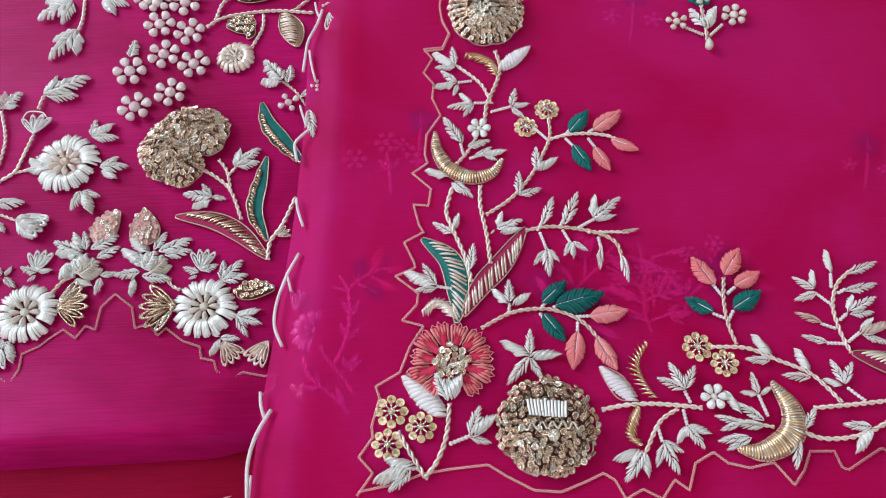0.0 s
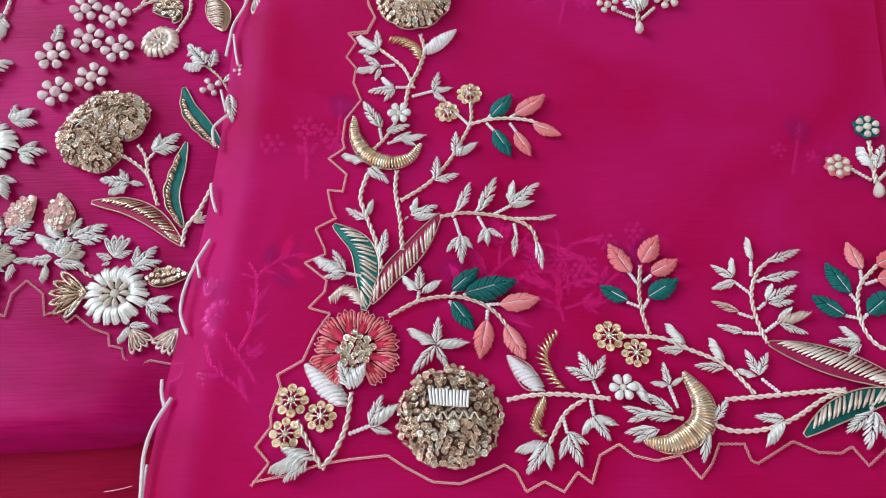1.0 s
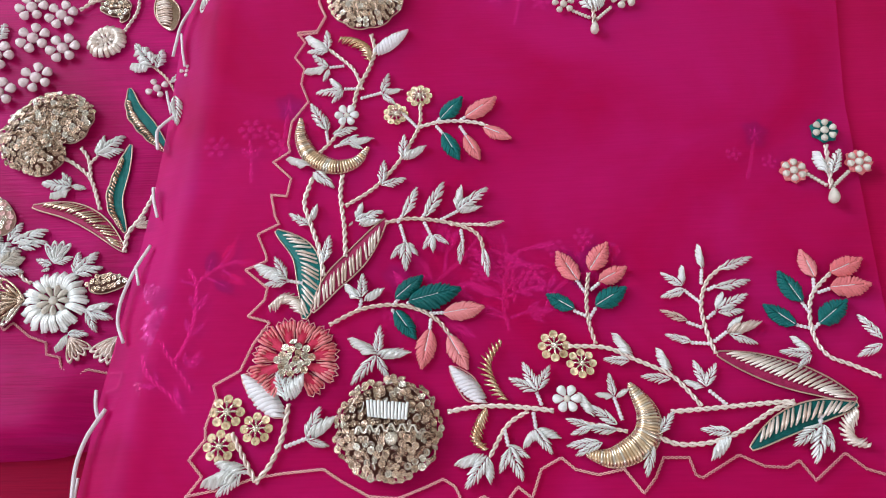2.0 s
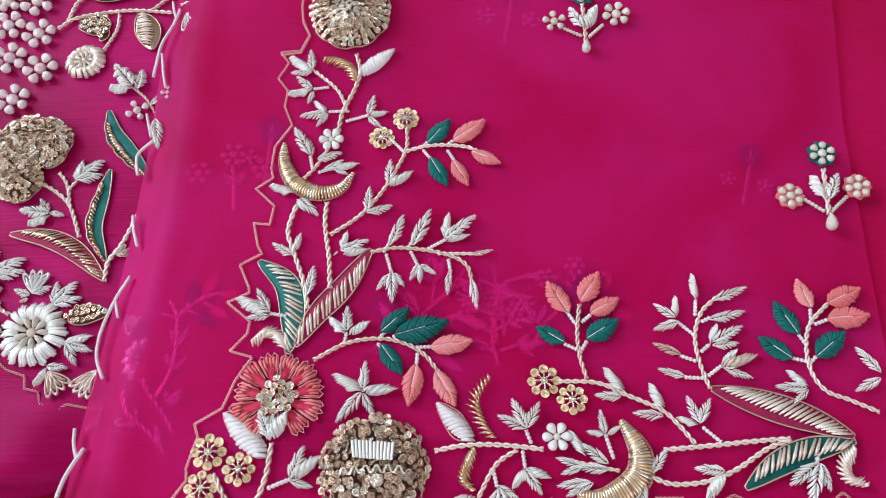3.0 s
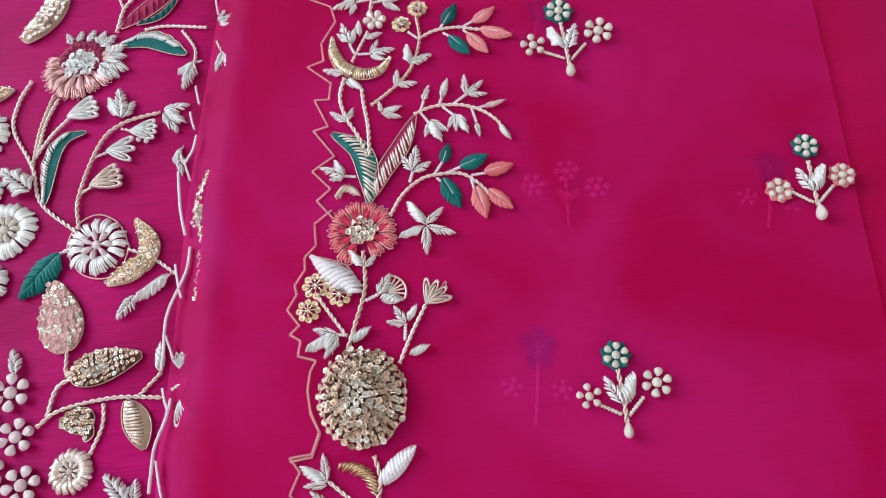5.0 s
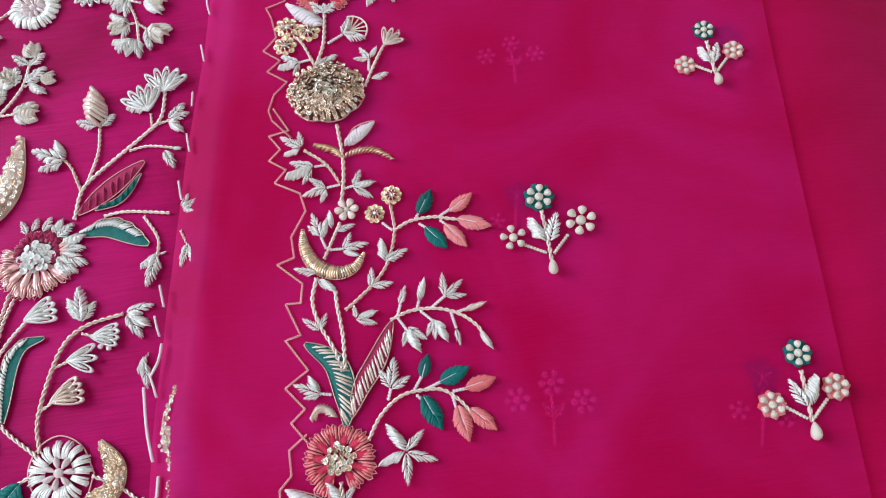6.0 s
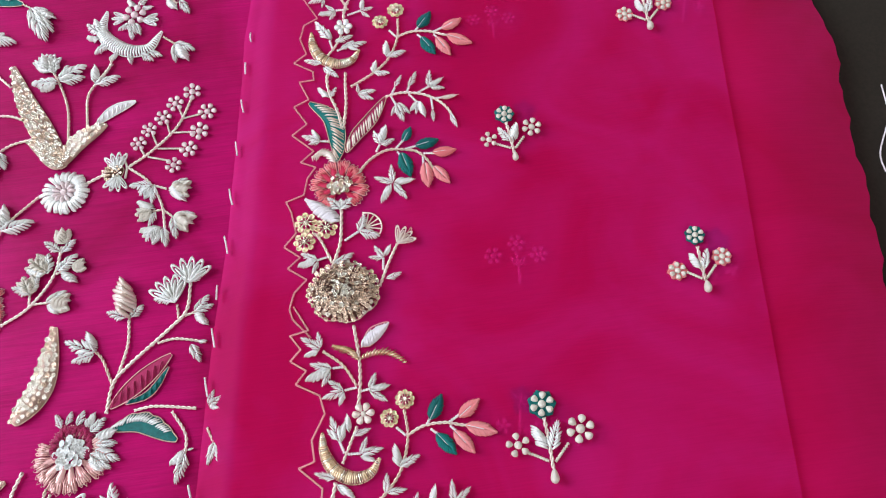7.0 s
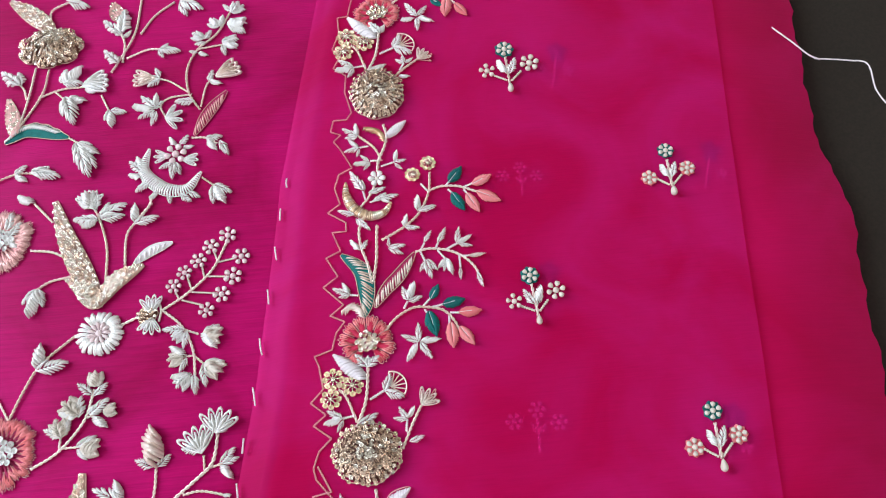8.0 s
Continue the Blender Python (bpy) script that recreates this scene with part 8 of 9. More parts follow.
m = motif("pearl_flower", "flower of six drop-shaped pearls with a silver leaf above", "pearl flower", "pearl flowers", -10.80, 27.30, LOW)
pearls(m, -10.90, 27.20, 0.61, 6, 0.2)
leaf(m, "silver", 0.5, -9.62, 27.71, -9.82, 28.66)
m = motif("round_blossom", "large round blossom of cream strands with a corded rim", "embroidered flower", "round blossoms", -10.61, 33.51, LOW)
mum(m, -10.61, 33.51, 1.23, 20, "silver", "cream", seed=12)
m = motif("round_blossom", "large round blossom of cream strands with a corded rim", "embroidered flower", "round blossoms", -12.15, 38.04, LOW)
mum(m, -12.08, 38.03, 1.15, 18, "silver", "cream", seed=13)
m = motif("ruffled_flower", "round flower of silver strands on wine thread", "embroidered flower", "ruffled flowers", -11.44, 35.38, LOW)
mum(m, -11.67, 35.35, 0.73, 12, "silver", "pearl", seed=14)
m = motif("ruffled_flower", "round flower of silver strands on wine thread", "embroidered flower", "ruffled flowers", -10.91, 31.36, LOW)
mum(m, -11.09, 31.38, 0.83, 12, "silver", "pearl", seed=15)
m = motif("sequin_leaf", "horn-shaped leaf filled with gold sequins", "sequin leaf", "sequin leaves", -12.02, 39.83, LOW)
sequin_leaf(m, "gold", 0.67, -12.25, 39.71, -11.79, 39.96, -11.02, 40.19, size=0.16)
m = motif("sun_flower", "large flower with silver leaf petals over blush sequin scallops", "embroidered flower", "sun flowers", -8.19, 41.11, LOW)
daisy(m, -8.26, 41.01, 1.64, 9, 165, 375, core="silver", outer="blush", inner="blush")
leaf(m, "silver", 0.5, -8.71, 42.17, -8.98, 42.80, -8.48, 42.27, -8.28, 42.84, -8.01, 42.19, -7.74, 42.81, -7.66, 42.05, -7.22, 42.67, -7.42, 41.83, -6.79, 42.38, -7.22, 41.54, -6.26, 41.77, -7.17, 41.27, -6.29, 41.21, -7.16, 41.01, -6.18, 40.47, -7.38, 40.87, -6.56, 40.16, -7.49, 40.69, -6.89, 40.09)
daisy(m, -8.20, 41.26, 0.99, 12, -30, 200, core="silver", outer="wine", inner="wine")
cord(m, "rose", 0.03, -9.03, 41.70, -8.59, 42.15, -7.78, 42.07, -7.28, 41.29, -7.41, 40.42, closed=True)
m = motif("forked_stem", "tall forked twisted stem with silver leaves and wire buds", "embroidered stem", "forked stems", -6.79, 42.60, LOW)
rope(m, "pale", 0.07, -6.79, 42.54, -6.50, 43.82, -5.85, 44.54, -3.93, 46.06, -3.19, 46.81, -2.98, 48.12)
rope(m, "pale", 0.06, -6.27, 44.25, -5.87, 45.52, -5.82, 46.73)
rope(m, "pale", 0.06, -6.55, 43.80, -7.01, 45.01, -7.44, 45.51)
leaf(m, "pale", 0.5, -5.89, 46.74, -6.19, 48.83)
leaf(m, "silver", 0.5, -5.94, 46.81, -6.84, 47.20, -5.77, 46.78, -5.16, 47.32)
leaf(m, "silver", 0.42, -7.32, 45.37, -8.70, 46.06, -7.32, 45.43, -7.75, 46.42, -7.36, 45.27, -8.41, 45.05)
rope(m, "pale", 0.05, -3.56, 46.28, -3.63, 47.12)
loops(m, "silver", -3.73, 47.26, 1.25, 65, 150, 5)
leaf(m, "silver", 0.45, -3.80, 47.36, -4.72, 47.52, -3.73, 47.34, -3.53, 48.21)
loops(m, "silver", -3.05, 48.13, 1.16, 30, 130, 5)
leaf(m, "silver", 0.45, -3.05, 48.13, -3.47, 48.82, -2.98, 48.12, -2.29, 48.61)
rope(m, "pale", 0.05, -3.31, 46.53, -2.58, 46.70)
leaf(m, "silver", 0.45, -2.82, 46.68, -2.14, 47.37, -2.70, 46.66, -1.96, 46.89, -2.82, 46.60, -2.22, 45.91)
rope(m, "pale", 0.055, -4.54, 45.41, -3.69, 45.50, -2.36, 45.16)
leaf(m, "silver", 0.45, -3.01, 45.10, -2.62, 44.24, -2.72, 45.22, -2.29, 45.20)
m = motif("feather_leaf", "wine and teal leaf with a rose-gold rim", "long leaf", "silk feather leaves", -6.63, 42.76, LOW)
feather(m, "wine", "wine", 0.81, -6.63, 42.76, -5.47, 43.65, -3.93, 44.80, rim="rose", gap=2.0)
feather(m, "teal", "teal", 0.33, -5.93, 42.83, -4.88, 43.19, -4.05, 44.23, rim="rose", gap=2.0)
m = motif("feather_leaf", "silver and teal leaf curving to a point", "long leaf", "silk feather leaves", -6.54, 41.82, LOW)
feather(m, "teal", "silver", 0.90, -6.54, 41.82, -5.21, 41.92, -3.75, 40.95, gap=1.3, half=1)
m = motif("drooping_stem", "twisted stem bending down to silver leaves", "embroidered stem", "drooping stems", -5.57, 42.50, LOW)
rope(m, "pale", 0.06, -5.57, 42.50, -4.64, 42.56, -2.88, 42.22)
rope(m, "pale", 0.06, -3.93, 42.23, -3.36, 41.17, -3.39, 40.33)
leaf(m, "silver", 0.4, -3.34, 40.47, -4.07, 39.93, -3.37, 40.32, -3.83, 39.10, -3.30, 40.47, -3.02, 40.52)
m = motif("sequin_horn", "curved horn filled with pale gold sequins", "sequin horn", "sequin horns", -10.49, 42.59, LOW)
sequin_leaf(m, "sequin", 1.10, -10.84, 42.65, -9.65, 44.20, -9.18, 46.81, size=0.24)
m = motif("twisted_stem", "short twisted silver stem on magenta silk", "embroidered stem", "twisted stems", -9.12, 39.45, LOW)
rope(m, "pale", 0.065, -9.08, 39.44, -9.50, 38.30, -9.73, 36.82)
m = motif("dahlia", "round flower of silver strands in two rings", "embroidered flower", "dahlias", -8.98, 53.70, LOW)
mum(m, -8.98, 53.64, 1.19, 22, "silver", "pearl", seed=21)
m = motif("shell_cluster", "shell-shaped cluster of gold sequins and looped wire", "shell motif", "shell clusters", -6.57, 54.37, LOW)
rope(m, "pale", 0.065, -7.91, 54.02, -7.14, 54.36)
sequin_leaf(m, "bronze", 0.98, -7.11, 54.36, -6.66, 54.38, -6.16, 54.57, size=0.17)
loops(m, "silver", -6.44, 54.51, 0.92, 60, 130, 4)
loops(m, "silver", -6.42, 54.20, 0.86, 220, 300, 4)
cord(m, "cream", 0.06, -6.13, 55.09, -5.99, 54.62, -6.07, 54.02)
m = motif("berry_spray", "twisted stem bearing small pearl flowers", "berry spray", "berry sprays", -6.01, 54.56, LOW)
rope(m, "pale", 0.06, -6.01, 54.56, -4.76, 55.36, -3.49, 56.56, -2.73, 58.11)
beads(m, "cream", 0.045, -5.09, 55.08, -5.35, 55.63)
beads(m, "cream", 0.045, -4.48, 55.55, -4.74, 56.36)
beads(m, "cream", 0.045, -3.86, 56.21, -4.03, 57.00)
beads(m, "cream", 0.045, -3.21, 57.11, -3.43, 57.78)
beads(m, "cream", 0.045, -3.78, 56.27, -2.61, 56.15)
beads(m, "cream", 0.045, -3.21, 57.01, -2.33, 57.15)
beads(m, "cream", 0.045, -4.48, 55.46, -3.17, 55.27)
beads(m, "cream", 0.045, -4.98, 55.07, -4.02, 54.73)
pearls(m, -5.41, 55.86, 0.41, 6, 0)
pearls(m, -4.89, 56.57, 0.41, 6, 0.3)
pearls(m, -4.18, 57.17, 0.44, 6, 0.1)
pearls(m, -3.56, 57.92, 0.45, 6, 0.2)
pearls(m, -2.68, 58.50, 0.48, 6, 0.5)
pearls(m, -1.95, 57.21, 0.47, 6, 0)
pearls(m, -2.38, 56.13, 0.50, 6, 0.4)
pearls(m, -2.94, 55.18, 0.46, 6, 0.1)
pearls(m, -3.70, 54.39, 0.43, 6, 0.3)
m = motif("bud_spray", "drooping twisted stem with padded white buds and leaves", "bud spray", "bud sprays", -5.93, 54.61, LOW)
rope(m, "pale", 0.06, -5.93, 54.61, -4.92, 53.66, -4.31, 52.36, -4.15, 50.90)
rope(m, "pale", 0.05, -4.69, 53.43, -4.06, 53.16)
rope(m, "pale", 0.05, -4.19, 52.00, -3.73, 51.57)
rope(m, "pale", 0.05, -4.30, 52.06, -4.78, 52.05)
bud(m, "silver", -4.82, 53.29, -5.37, 52.90)
bud(m, "cream", -3.78, 53.13, -2.76, 52.94)
bud(m, "cream", -4.77, 51.97, -5.60, 51.90)
bud(m, "cream", -3.65, 51.57, -2.72, 50.99)
bud(m, "silver", -4.46, 51.07, -5.07, 50.42)
leaf(m, "silver", 0.42, -4.74, 53.44, -5.88, 53.55, -4.63, 53.33, -4.79, 52.46, -3.89, 53.20, -3.11, 52.30, -3.78, 53.25, -2.99, 53.56, -4.64, 52.10, -5.50, 52.62, -4.58, 51.95, -4.94, 51.26, -3.73, 51.57, -3.62, 50.42, -3.65, 51.65, -2.73, 51.62, -4.32, 51.06, -5.37, 51.02, -4.21, 51.05, -4.10, 50.05)
m = motif("bird_tail", "branching tail shape filled with pale gold sequins", "sequin motif", "sequin tails", -9.18, 55.08, LOW)
sequin_leaf(m, "sequin", 1.15, -9.10, 55.07, -10.23, 57.22, -11.22, 59.28, -11.98, 61.45, size=0.24)
sequin_leaf(m, "sequin", 0.92, -9.19, 55.18, -8.42, 56.41, -7.03, 57.23, size=0.24, tip=1.0)
sequin_leaf(m, "sequin", 0.98, -9.27, 55.09, -9.98, 56.09, -10.85, 56.71, size=0.24)
m = motif("white_leaf", "slim white satin leaf with a silver rim", "leaf", "white leaves", -7.47, 57.40, LOW)
feather(m, "white", "silver", 0.59, -7.53, 57.34, -6.69, 58.00, -5.58, 58.39, rim="silver", gap=1.5)
m = motif("branching_stem", "two twisted stems with silver leaves and wire buds", "embroidered stem", "branching stems", -8.86, 56.45, LOW)
rope(m, "pale", 0.06, -8.92, 56.46, -9.01, 58.40, -9.50, 60.04, -10.15, 61.38)
rope(m, "pale", 0.06, -8.00, 57.32, -8.02, 58.96, -7.62, 59.76, -6.79, 60.87)
loops(m, "silver", -10.12, 61.03, 0.86, 40, 150, 5)
bud(m, "silver", -10.11, 60.85, -10.45, 61.93)
leaf(m, "silver", 0.45, -9.60, 60.12, -10.95, 60.19, -9.59, 60.05, -10.46, 59.70, -9.45, 60.18, -9.07, 61.10, -9.39, 60.10, -8.20, 60.25, -9.46, 60.28, -8.15, 60.94, -9.79, 60.65, -10.17, 61.55, -9.74, 60.82, -9.72, 61.68)
leaf(m, "silver", 0.42, -7.68, 59.76, -7.70, 60.96, -7.62, 59.66, -6.38, 60.01)
m = motif("leaf_sprig", "curved stem with silver leaves", "leaf sprig", "silver sprigs", -9.50, 57.15, LOW)
rope(m, "pale", 0.06, -10.08, 57.21, -11.65, 58.33, -13.01, 58.63)
rope(m, "pale", 0.06, -10.64, 56.94, -11.78, 56.74, -12.45, 56.33)
leaf(m, "silver", 0.45, -12.45, 56.33, -13.08, 55.62, -12.36, 56.32, -12.65, 54.81, -12.31, 56.32, -11.97, 55.36)
rope(m, "pale", 0.06, -12.00, 60.19, -13.12, 61.43)
leaf(m, "silver", 0.5, -13.12, 61.43, -14.08, 61.87)
m = motif("sun_flower", "large flower with a silver heart and blush scalloped petals", "embroidered flower", "sun flowers", -14.45, 59.60, LOW)
daisy(m, -14.77, 59.29, 1.74, 14, -80, 100, core="silver", outer="blush", inner="blush")
leaf(m, "silver", 0.5, -14.34, 59.92, -14.18, 60.98, -14.15, 59.57, -13.66, 60.35, -14.26, 59.24, -13.62, 58.85)
m = motif("crescent_spray", "silver crescent ringed with small silver leaves", "crescent", "silver crescents", -6.22, 61.68, LOW)
crescent(m, "silver", 0.76, -7.13, 64.26, -7.33, 62.86, -6.22, 61.68, -4.99, 61.53, -4.22, 62.51, rim="silver")
leaf(m, "silver", 0.5, -7.45, 62.87, -8.18, 63.56, -7.43, 62.51, -8.18, 62.69, -7.10, 62.12, -7.74, 61.59, -6.52, 61.54, -6.95, 61.06, -5.90, 61.30, -5.81, 60.70, -5.28, 61.24, -4.66, 60.73, -4.83, 61.30, -4.21, 60.96, -7.37, 63.04, -7.82, 63.81)
rope(m, "pale", 0.05, -4.15, 62.19, -3.46, 61.59)
leaf(m, "silver", 0.45, -3.46, 61.59, -2.47, 61.07, -3.46, 61.51, -2.83, 60.41, -3.52, 61.52, -3.50, 60.47)
m = motif("pearl_blossom", "cluster of pearls with wire loops and silver leaves", "pearl flower", "pearl blossoms", -5.70, 63.78, LOW)
pearls(m, -5.64, 63.78, 0.63, 6, 0.2)
loops(m, "silver", -6.07, 63.71, 0.75, 150, 210, 3)
loops(m, "silver", -5.21, 63.37, 0.82, -30, 20, 3)
leaf(m, "silver", 0.45, -5.66, 64.33, -6.06, 64.93, -5.41, 64.38, -4.96, 65.00, -5.25, 64.21, -4.62, 64.23, -5.83, 63.25, -6.53, 62.96, -5.73, 63.17, -5.79, 62.24, -5.61, 63.23, -5.33, 62.48)
m = motif("curved_stem", "curved twisted stem linking a crescent to leaves", "embroidered stem", "twisted stems", -4.80, 64.80, LOW)
rope(m, "pale", 0.055, -6.81, 61.22, -7.01, 60.55, -7.48, 59.91)
rope(m, "pale", 0.055, -4.80, 64.80, -4.01, 64.72, -3.37, 64.29)
leaf(m, "silver", 0.45, -4.00, 64.61, -3.06, 64.74, -3.91, 64.52, -3.36, 63.80, -3.21, 64.38, -2.72, 63.49)
m = motif("spray_stem", "branching stem with silver buds, loops and leaves", "leaf spray", "silver sprays", -4.33, 64.94, LOW)
rope(m, "pale", 0.06, -4.41, 66.66, -5.07, 67.90, -5.22, 69.51, -4.68, 70.90, -3.53, 72.04, -2.71, 73.69)
rope(m, "pale", 0.05, -5.07, 67.90, -6.24, 68.81, -7.07, 69.09)
rope(m, "pale", 0.05, -4.90, 67.76, -6.19, 67.62, -6.64, 67.08, -6.29, 66.27)
rope(m, "pale", 0.05, -4.35, 66.85, -4.10, 68.20, -3.79, 68.76)
rope(m, "pale", 0.05, -4.61, 70.97, -3.18, 71.16)
feather(m, "wine", "rose", 0.70, -4.65, 64.97, -3.89, 66.42, -2.89, 67.80, rim="rose")
loops(m, "pale", -7.07, 69.01, 1.19, 150, 200, 4)
leaf(m, "silver", 0.45, -6.74, 68.98, -7.47, 68.53, -6.75, 69.14, -7.11, 69.83, -6.74, 68.98, -7.25, 69.31)
leaf(m, "silver", 0.4, -6.96, 66.92, -8.25, 67.16, -6.96, 67.03, -7.82, 67.90, -6.97, 67.11, -6.92, 68.08, -6.95, 66.80, -7.88, 66.36, -6.85, 66.71, -7.12, 65.82, -7.05, 66.93, -6.50, 67.45)
loops(m, "silver", -6.28, 66.19, 0.97, -50, 60, 4)
leaf(m, "silver", 0.45, -4.72, 67.20, -5.85, 67.31, -4.67, 70.69, -5.17, 70.86, -4.60, 70.68, -4.00, 70.41)
leaf(m, "silver", 0.45, -3.95, 68.58, -3.71, 69.36, -3.88, 68.57, -3.13, 68.30)
loops(m, "pale", -3.46, 68.81, 1.39, 5, 50, 4)
bud(m, "silver", -4.37, 71.71, -5.05, 72.11)
bud(m, "silver", -3.44, 72.55, -4.06, 73.04)
bud(m, "silver", -3.18, 71.25, -2.18, 71.40)
bud(m, "silver", -2.87, 72.62, -1.68, 72.50)
bud(m, "silver", -2.64, 73.46, -2.21, 74.30)
leaf(m, "silver", 0.45, -4.30, 71.61, -3.88, 72.29, -4.19, 71.35, -4.86, 71.33, -3.37, 72.46, -3.22, 73.39, -3.18, 71.08, -3.00, 70.31, -3.08, 71.24, -2.34, 70.74, -2.87, 72.49, -1.84, 71.87, -2.71, 73.60, -3.24, 74.18, -2.54, 73.58, -1.86, 73.69)
m = motif("twisted_stem", "forked twisted stem with silver leaves", "embroidered stem", "twisted stems", -9.43, 70.14, LOW)
rope(m, "pale", 0.06, -9.64, 69.76, -9.29, 70.46, -8.43, 72.54, -8.19, 75.13)
rope(m, "pale", 0.06, -8.09, 72.42, -7.32, 73.72, -6.17, 74.70)
rope(m, "pale", 0.06, -9.03, 70.43, -8.99, 71.75, -9.28, 72.63)
rope(m, "pale", 0.055, -8.81, 70.69, -7.68, 71.20, -6.85, 71.20)
leaf(m, "silver", 0.45, -9.22, 70.32, -10.19, 71.37, -6.85, 71.20, -6.37, 71.57, -6.85, 71.12, -5.67, 70.92, -6.95, 71.13, -6.65, 70.52)
leaf(m, "silver", 0.45, -9.38, 72.64, -10.37, 73.60, -9.28, 72.54, -9.37, 73.93, -9.17, 72.53, -9.06, 74.33, -9.09, 72.27, -8.62, 72.77, -9.27, 72.41, -9.80, 72.89)
sequin_leaf(m, "blush", 0.89, -9.35, 73.58, -9.63, 74.17, -9.89, 74.95, size=0.16)
leaf(m, "silver", 0.45, -5.82, 74.53, -5.37, 73.52, -5.76, 74.66, -4.43, 73.95, -5.89, 74.67, -4.98, 75.03)
m = motif("sequin_rose", "broad lobed rose of antique gold sequins with cream beads", "sequin flower", "silk roses", -13.33, 71.98, LOW)
rose(m, -13.32, 71.86, 1.96, 1.44, 31, notch=0.16, lobes=7, heart="", size=0.24)
rose(m, -13.38, 72.45, 1.15, 0.77, 32, heart="", mat="sequin", size=0.22)
sequin_leaf(m, "sequin", 1.09, -13.37, 73.26, -14.68, 74.47, -16.20, 75.72, size=0.22)
m = motif("forked_stem", "forked twisted stem with silver leaves and wire buds", "embroidered stem", "forked stems", -14.67, 66.16, LOW)
rope(m, "pale", 0.06, -14.07, 70.53, -14.25, 68.43, -14.61, 66.16)
rope(m, "pale", 0.06, -13.29, 70.33, -13.52, 68.55, -14.67, 66.16)
rope(m, "pale", 0.055, -13.66, 68.37, -12.42, 68.83, -10.97, 68.89)
rope(m, "pale", 0.055, -14.36, 68.32, -14.65, 69.14, -15.27, 69.72)
rope(m, "pale", 0.05, -12.73, 68.67, -12.08, 68.01)
rope(m, "pale", 0.05, -10.10, 68.21, -9.52, 66.98)
rope(m, "pale", 0.06, -13.61, 73.93, -13.53, 74.79, -12.56, 75.35)
leaf(m, "silver", 0.5, -14.80, 69.27, -16.00, 70.32, -14.73, 69.27, -15.02, 70.30)
leaf(m, "silver", 0.5, -12.46, 69.24, -12.23, 70.22, -12.39, 69.23, -11.26, 70.33, -12.29, 69.14, -11.22, 69.19)
loops(m, "silver", -11.13, 68.90, 1.38, -20, 40, 5)
leaf(m, "silver", 0.45, -11.13, 68.90, -9.87, 69.38, -11.05, 68.70, -10.28, 68.42, -10.98, 69.09, -10.39, 69.75)
leaf(m, "silver", 0.5, -12.09, 68.09, -12.24, 67.06, -12.02, 68.09, -11.47, 66.33, -11.96, 68.08, -10.88, 67.89, -9.53, 67.06, -9.80, 66.43, -9.46, 66.97, -9.34, 65.89, -9.43, 67.05, -8.56, 66.88)
leaf(m, "silver", 0.5, -12.55, 75.22, -11.31, 74.78, -12.74, 75.37, -11.76, 75.94)
m = motif("feather_leaf", "teal curved leaf with a silver edge", "long leaf", "silk feather leaves", -15.10, 65.83, LOW)
feather(m, "teal", "silver", 0.95, -15.21, 65.43, -13.89, 66.20, -11.70, 65.49, gap=1.3, half=1)
sequin_leaf(m, "blush", 0.83, -14.69, 65.79, -14.93, 66.95, -15.34, 68.42, size=0.17)
rope(m, "pale", 0.05, -11.70, 65.49, -11.10, 65.06)
leaf(m, "silver", 0.4, -11.10, 65.06, -10.30, 64.87, -11.09, 64.95, -9.84, 64.20, -11.08, 64.87, -9.96, 63.37, -11.08, 64.87, -10.28, 62.80, -11.26, 65.07, -11.34, 64.35)
m = motif("leaf_sprig", "silver leaves on a twisted stem ending in a wire bud", "leaf sprig", "silver sprigs", -15.21, 63.11, LOW)
rope(m, "pale", 0.055, -15.50, 62.96, -14.33, 63.38, -13.40, 63.36)
leaf(m, "silver", 0.45, -14.39, 63.38, -13.78, 63.90, -14.38, 63.31, -13.65, 62.81, -13.41, 63.43, -11.89, 62.96)
loops(m, "silver", -13.47, 63.36, 0.94, -25, 15, 3)
m = motif("forked_stem", "tall silver stem with paired leaves", "embroidered stem", "forked stems", -13.02, 49.54, LOW)
rope(m, "pale", 0.06, -13.08, 49.41, -12.41, 51.14, -11.72, 52.35, -10.19, 53.67)
leaf(m, "silver", 0.5, -11.97, 52.09, -11.84, 53.45, -11.88, 52.00, -10.42, 52.31)
m = motif("ruffled_flower", "large peach satin flower with a wine heart", "embroidered flower", "ruffled flowers", -12.98, 48.20, LOW)
daisy(m, -13.17, 48.09, 1.66, 14, -80, 100, core="silver", outer="peach", inner="wine")
rope(m, "pale", 0.05, -13.73, 50.85, -13.03, 49.68)
m = motif("bud_spray", "twisted stem with padded white buds and silver leaves", "bud spray", "bud sprays", -11.68, 47.29, LOW)
rope(m, "pale", 0.06, -11.68, 47.24, -10.45, 47.96, -9.38, 49.32, -9.02, 50.81)
rope(m, "pale", 0.05, -10.33, 48.08, -9.53, 48.08)
rope(m, "pale", 0.05, -10.45, 47.96, -10.43, 48.62)
rope(m, "pale", 0.05, -9.26, 49.45, -8.61, 49.71)
bud(m, "cream", -9.03, 50.95, -9.00, 51.80, 1.1)
bud(m, "cream", -9.68, 49.63, -10.55, 50.34, 1.1)
bud(m, "cream", -8.47, 49.65, -7.80, 49.80, 1.1)
bud(m, "cream", -10.38, 48.61, -10.74, 49.54, 1.1)
bud(m, "cream", -9.39, 47.99, -8.41, 47.97, 1.1)
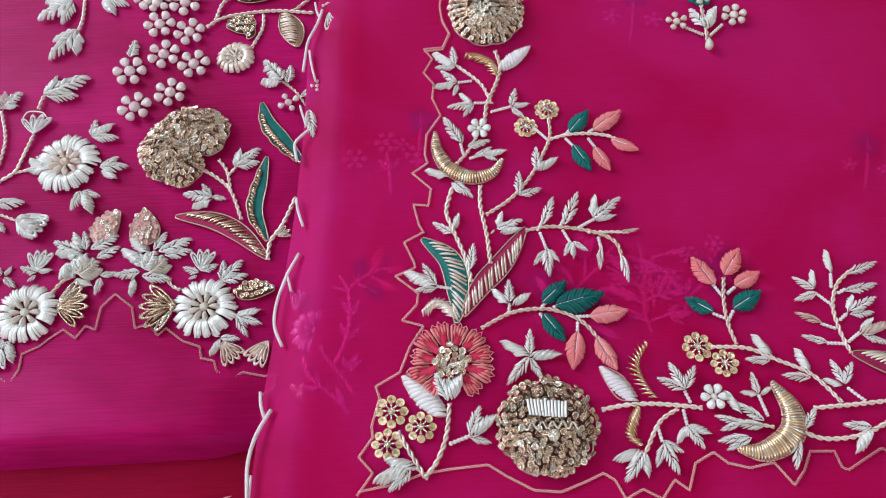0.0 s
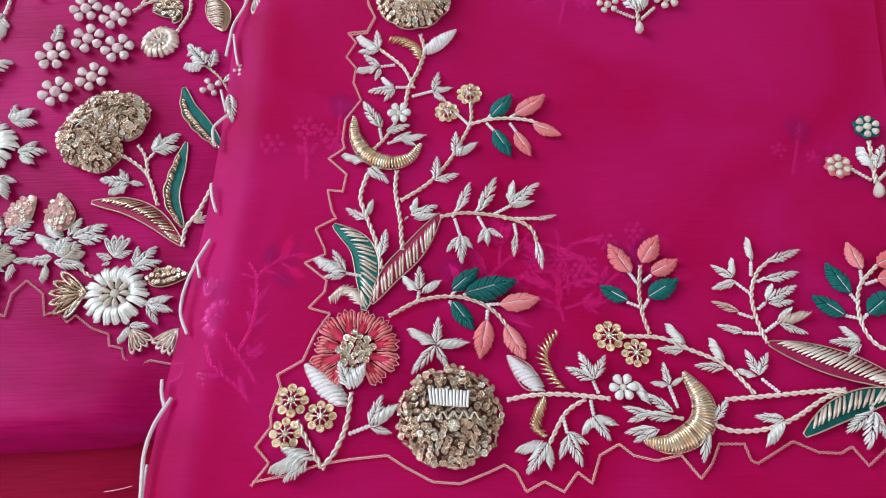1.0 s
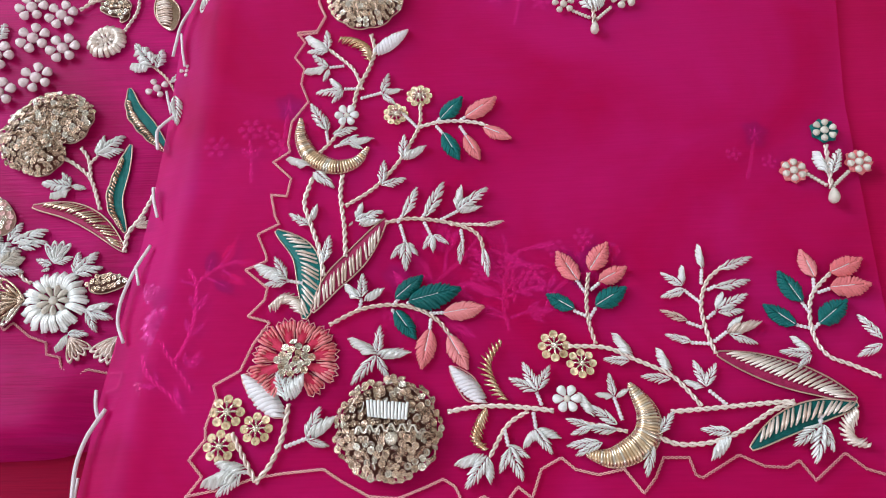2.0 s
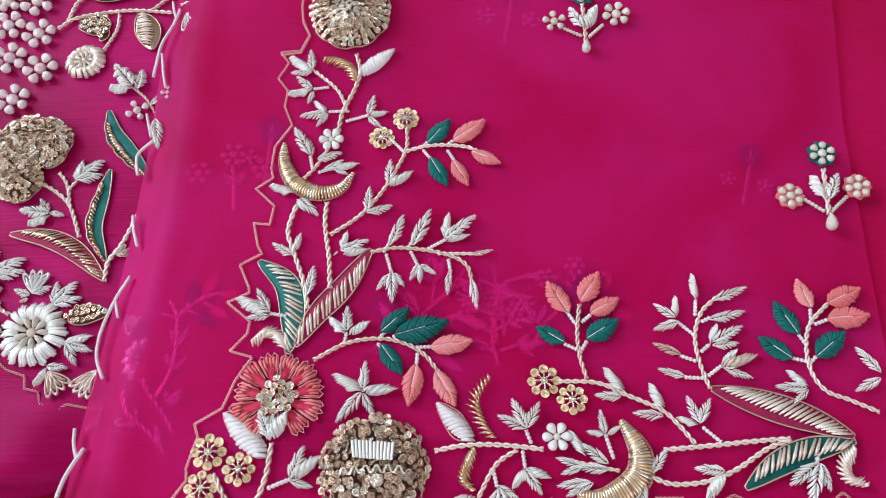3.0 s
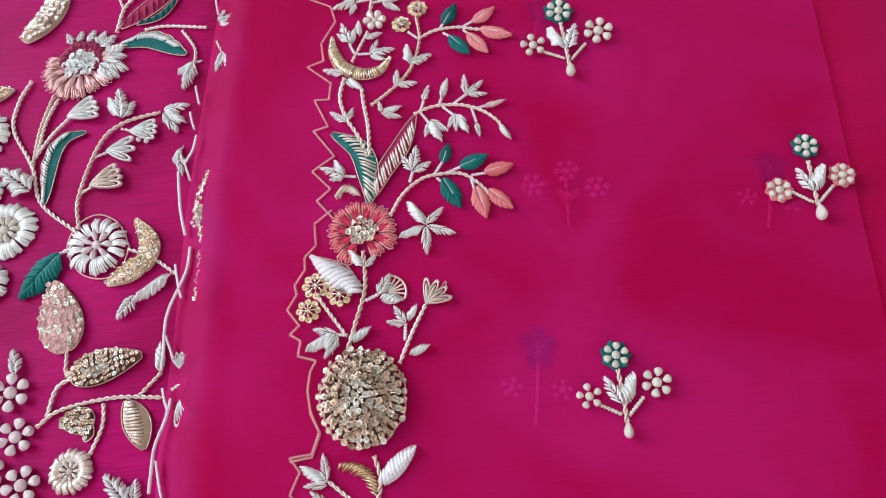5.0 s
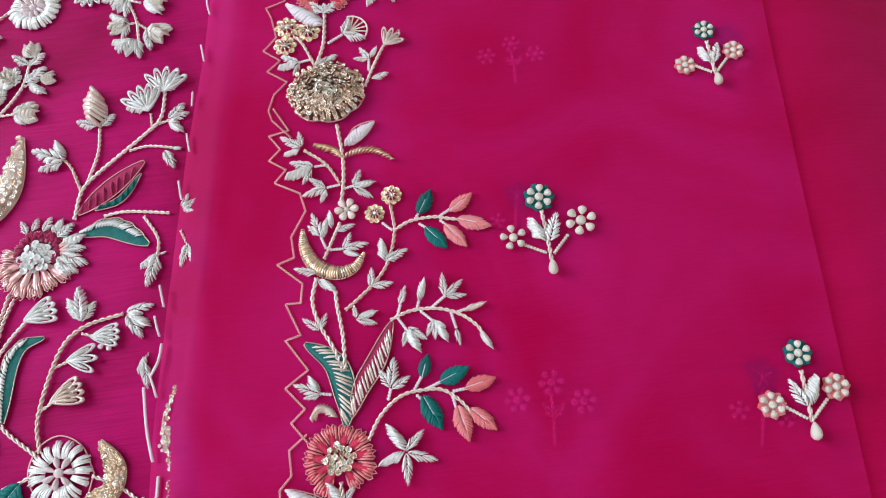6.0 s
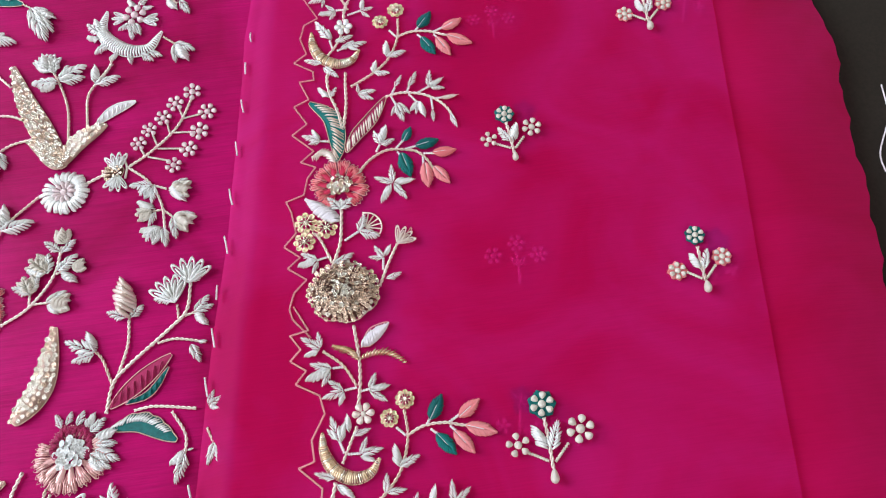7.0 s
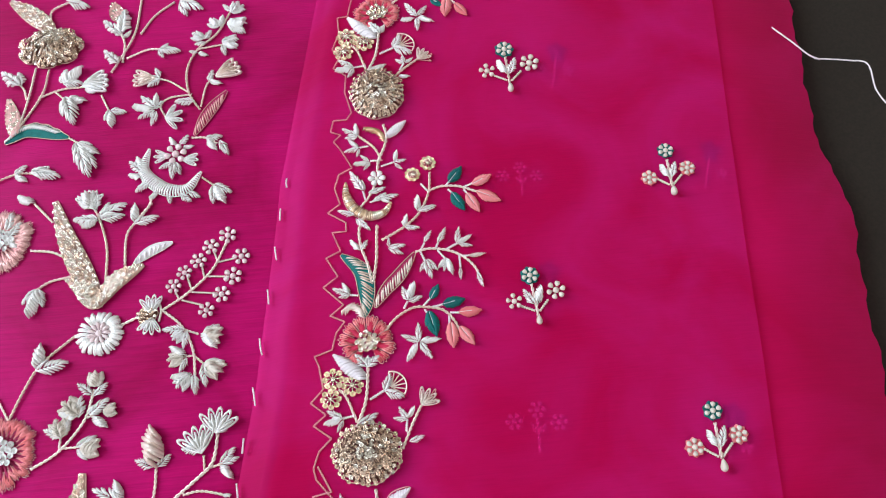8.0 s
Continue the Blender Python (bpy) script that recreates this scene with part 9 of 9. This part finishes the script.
leaf(m, "silver", 0.45, -9.08, 50.54, -9.87, 51.17, -8.99, 50.47, -8.39, 51.09, -9.61, 49.48, -9.62, 50.53, -9.67, 49.54, -10.63, 49.72, -9.13, 49.57, -8.25, 50.31, -8.99, 49.48, -8.22, 48.86, -10.33, 48.61, -11.28, 49.05, -10.33, 48.69, -10.06, 49.47, -9.59, 48.08, -8.72, 48.53, -9.58, 47.98, -9.08, 47.43)
m = motif("covered_spray", "silver sequin spray under the edge of the sheer veil", "sequin spray", "covered sprays", -2.88, 31.87, LOW + 0.0021)
sequin_leaf(m, "sequin", 0.37, -2.82, 31.86, -3.00, 33.57, -2.56, 34.97, size=0.18)
pearls(m, -3.08, 32.80, 0.27, 6, 0)
sequin_leaf(m, "sequin", 0.36, -3.06, 29.61, -2.86, 30.66, -2.93, 31.61, size=0.18)
m = motif("covered_sprig", "silver leaf sprig under the edge of the sheer veil", "leaf sprig", "covered sprigs", -2.30, 42.18, LOW + 0.0020)
leaf(m, "silver", 0.4, -2.30, 42.31, -2.00, 42.88, -2.25, 42.22, -1.54, 42.59, -2.25, 42.17, -1.65, 42.02)
rope(m, "pale", 0.05, -2.37, 41.27, -2.06, 40.44)
leaf(m, "silver", 0.4, -2.06, 40.57, -2.40, 39.66, -2.04, 40.52, -1.85, 39.65)
m = motif("covered_spray", "silver sequin spray under the edge of the sheer veil", "sequin spray", "covered sprays", -3.58, 27.14, LOW + 0.0020)
rope(m, "pale", 0.05, -3.91, 26.40, -3.30, 26.70)
loops(m, "silver", -3.63, 27.15, 0.55, 60, 120, 4)
loops(m, "silver", -3.58, 25.92, 0.84, -95, -60, 3)
m = motif("covered_sprig", "silver leaf sprig under the edge of the sheer veil", "leaf sprig", "covered sprigs", -4.10, 22.54, LOW + 0.0020)
pearls(m, -3.95, 22.32, 0.28, 4, 0)
leaf(m, "silver", 0.4, -4.22, 21.09, -4.00, 19.89)
m = motif("covered_blossom", "round silver blossom under the sheer veil", "embroidered flower", "covered blossoms", -3.61, 12.13, LOW)
mum(m, -3.55, 12.13, 0.81, 14, "silver", "pearl", seed=31)
sequin_leaf(m, "sequin", 0.64, -4.23, 10.18, -3.56, 9.97, -2.63, 10.12, size=0.2)
loops(m, "silver", -4.30, 12.99, 0.67, 60, 100, 3)
m = motif("loose_thread", "short pale thread end lying on the crimson lining", "thread", "", -6.9, 6.9, -0.0198)
cord(m, "rose", 0.02, -7.35, 6.86, -6.9, 6.92, -6.45, 7.02)
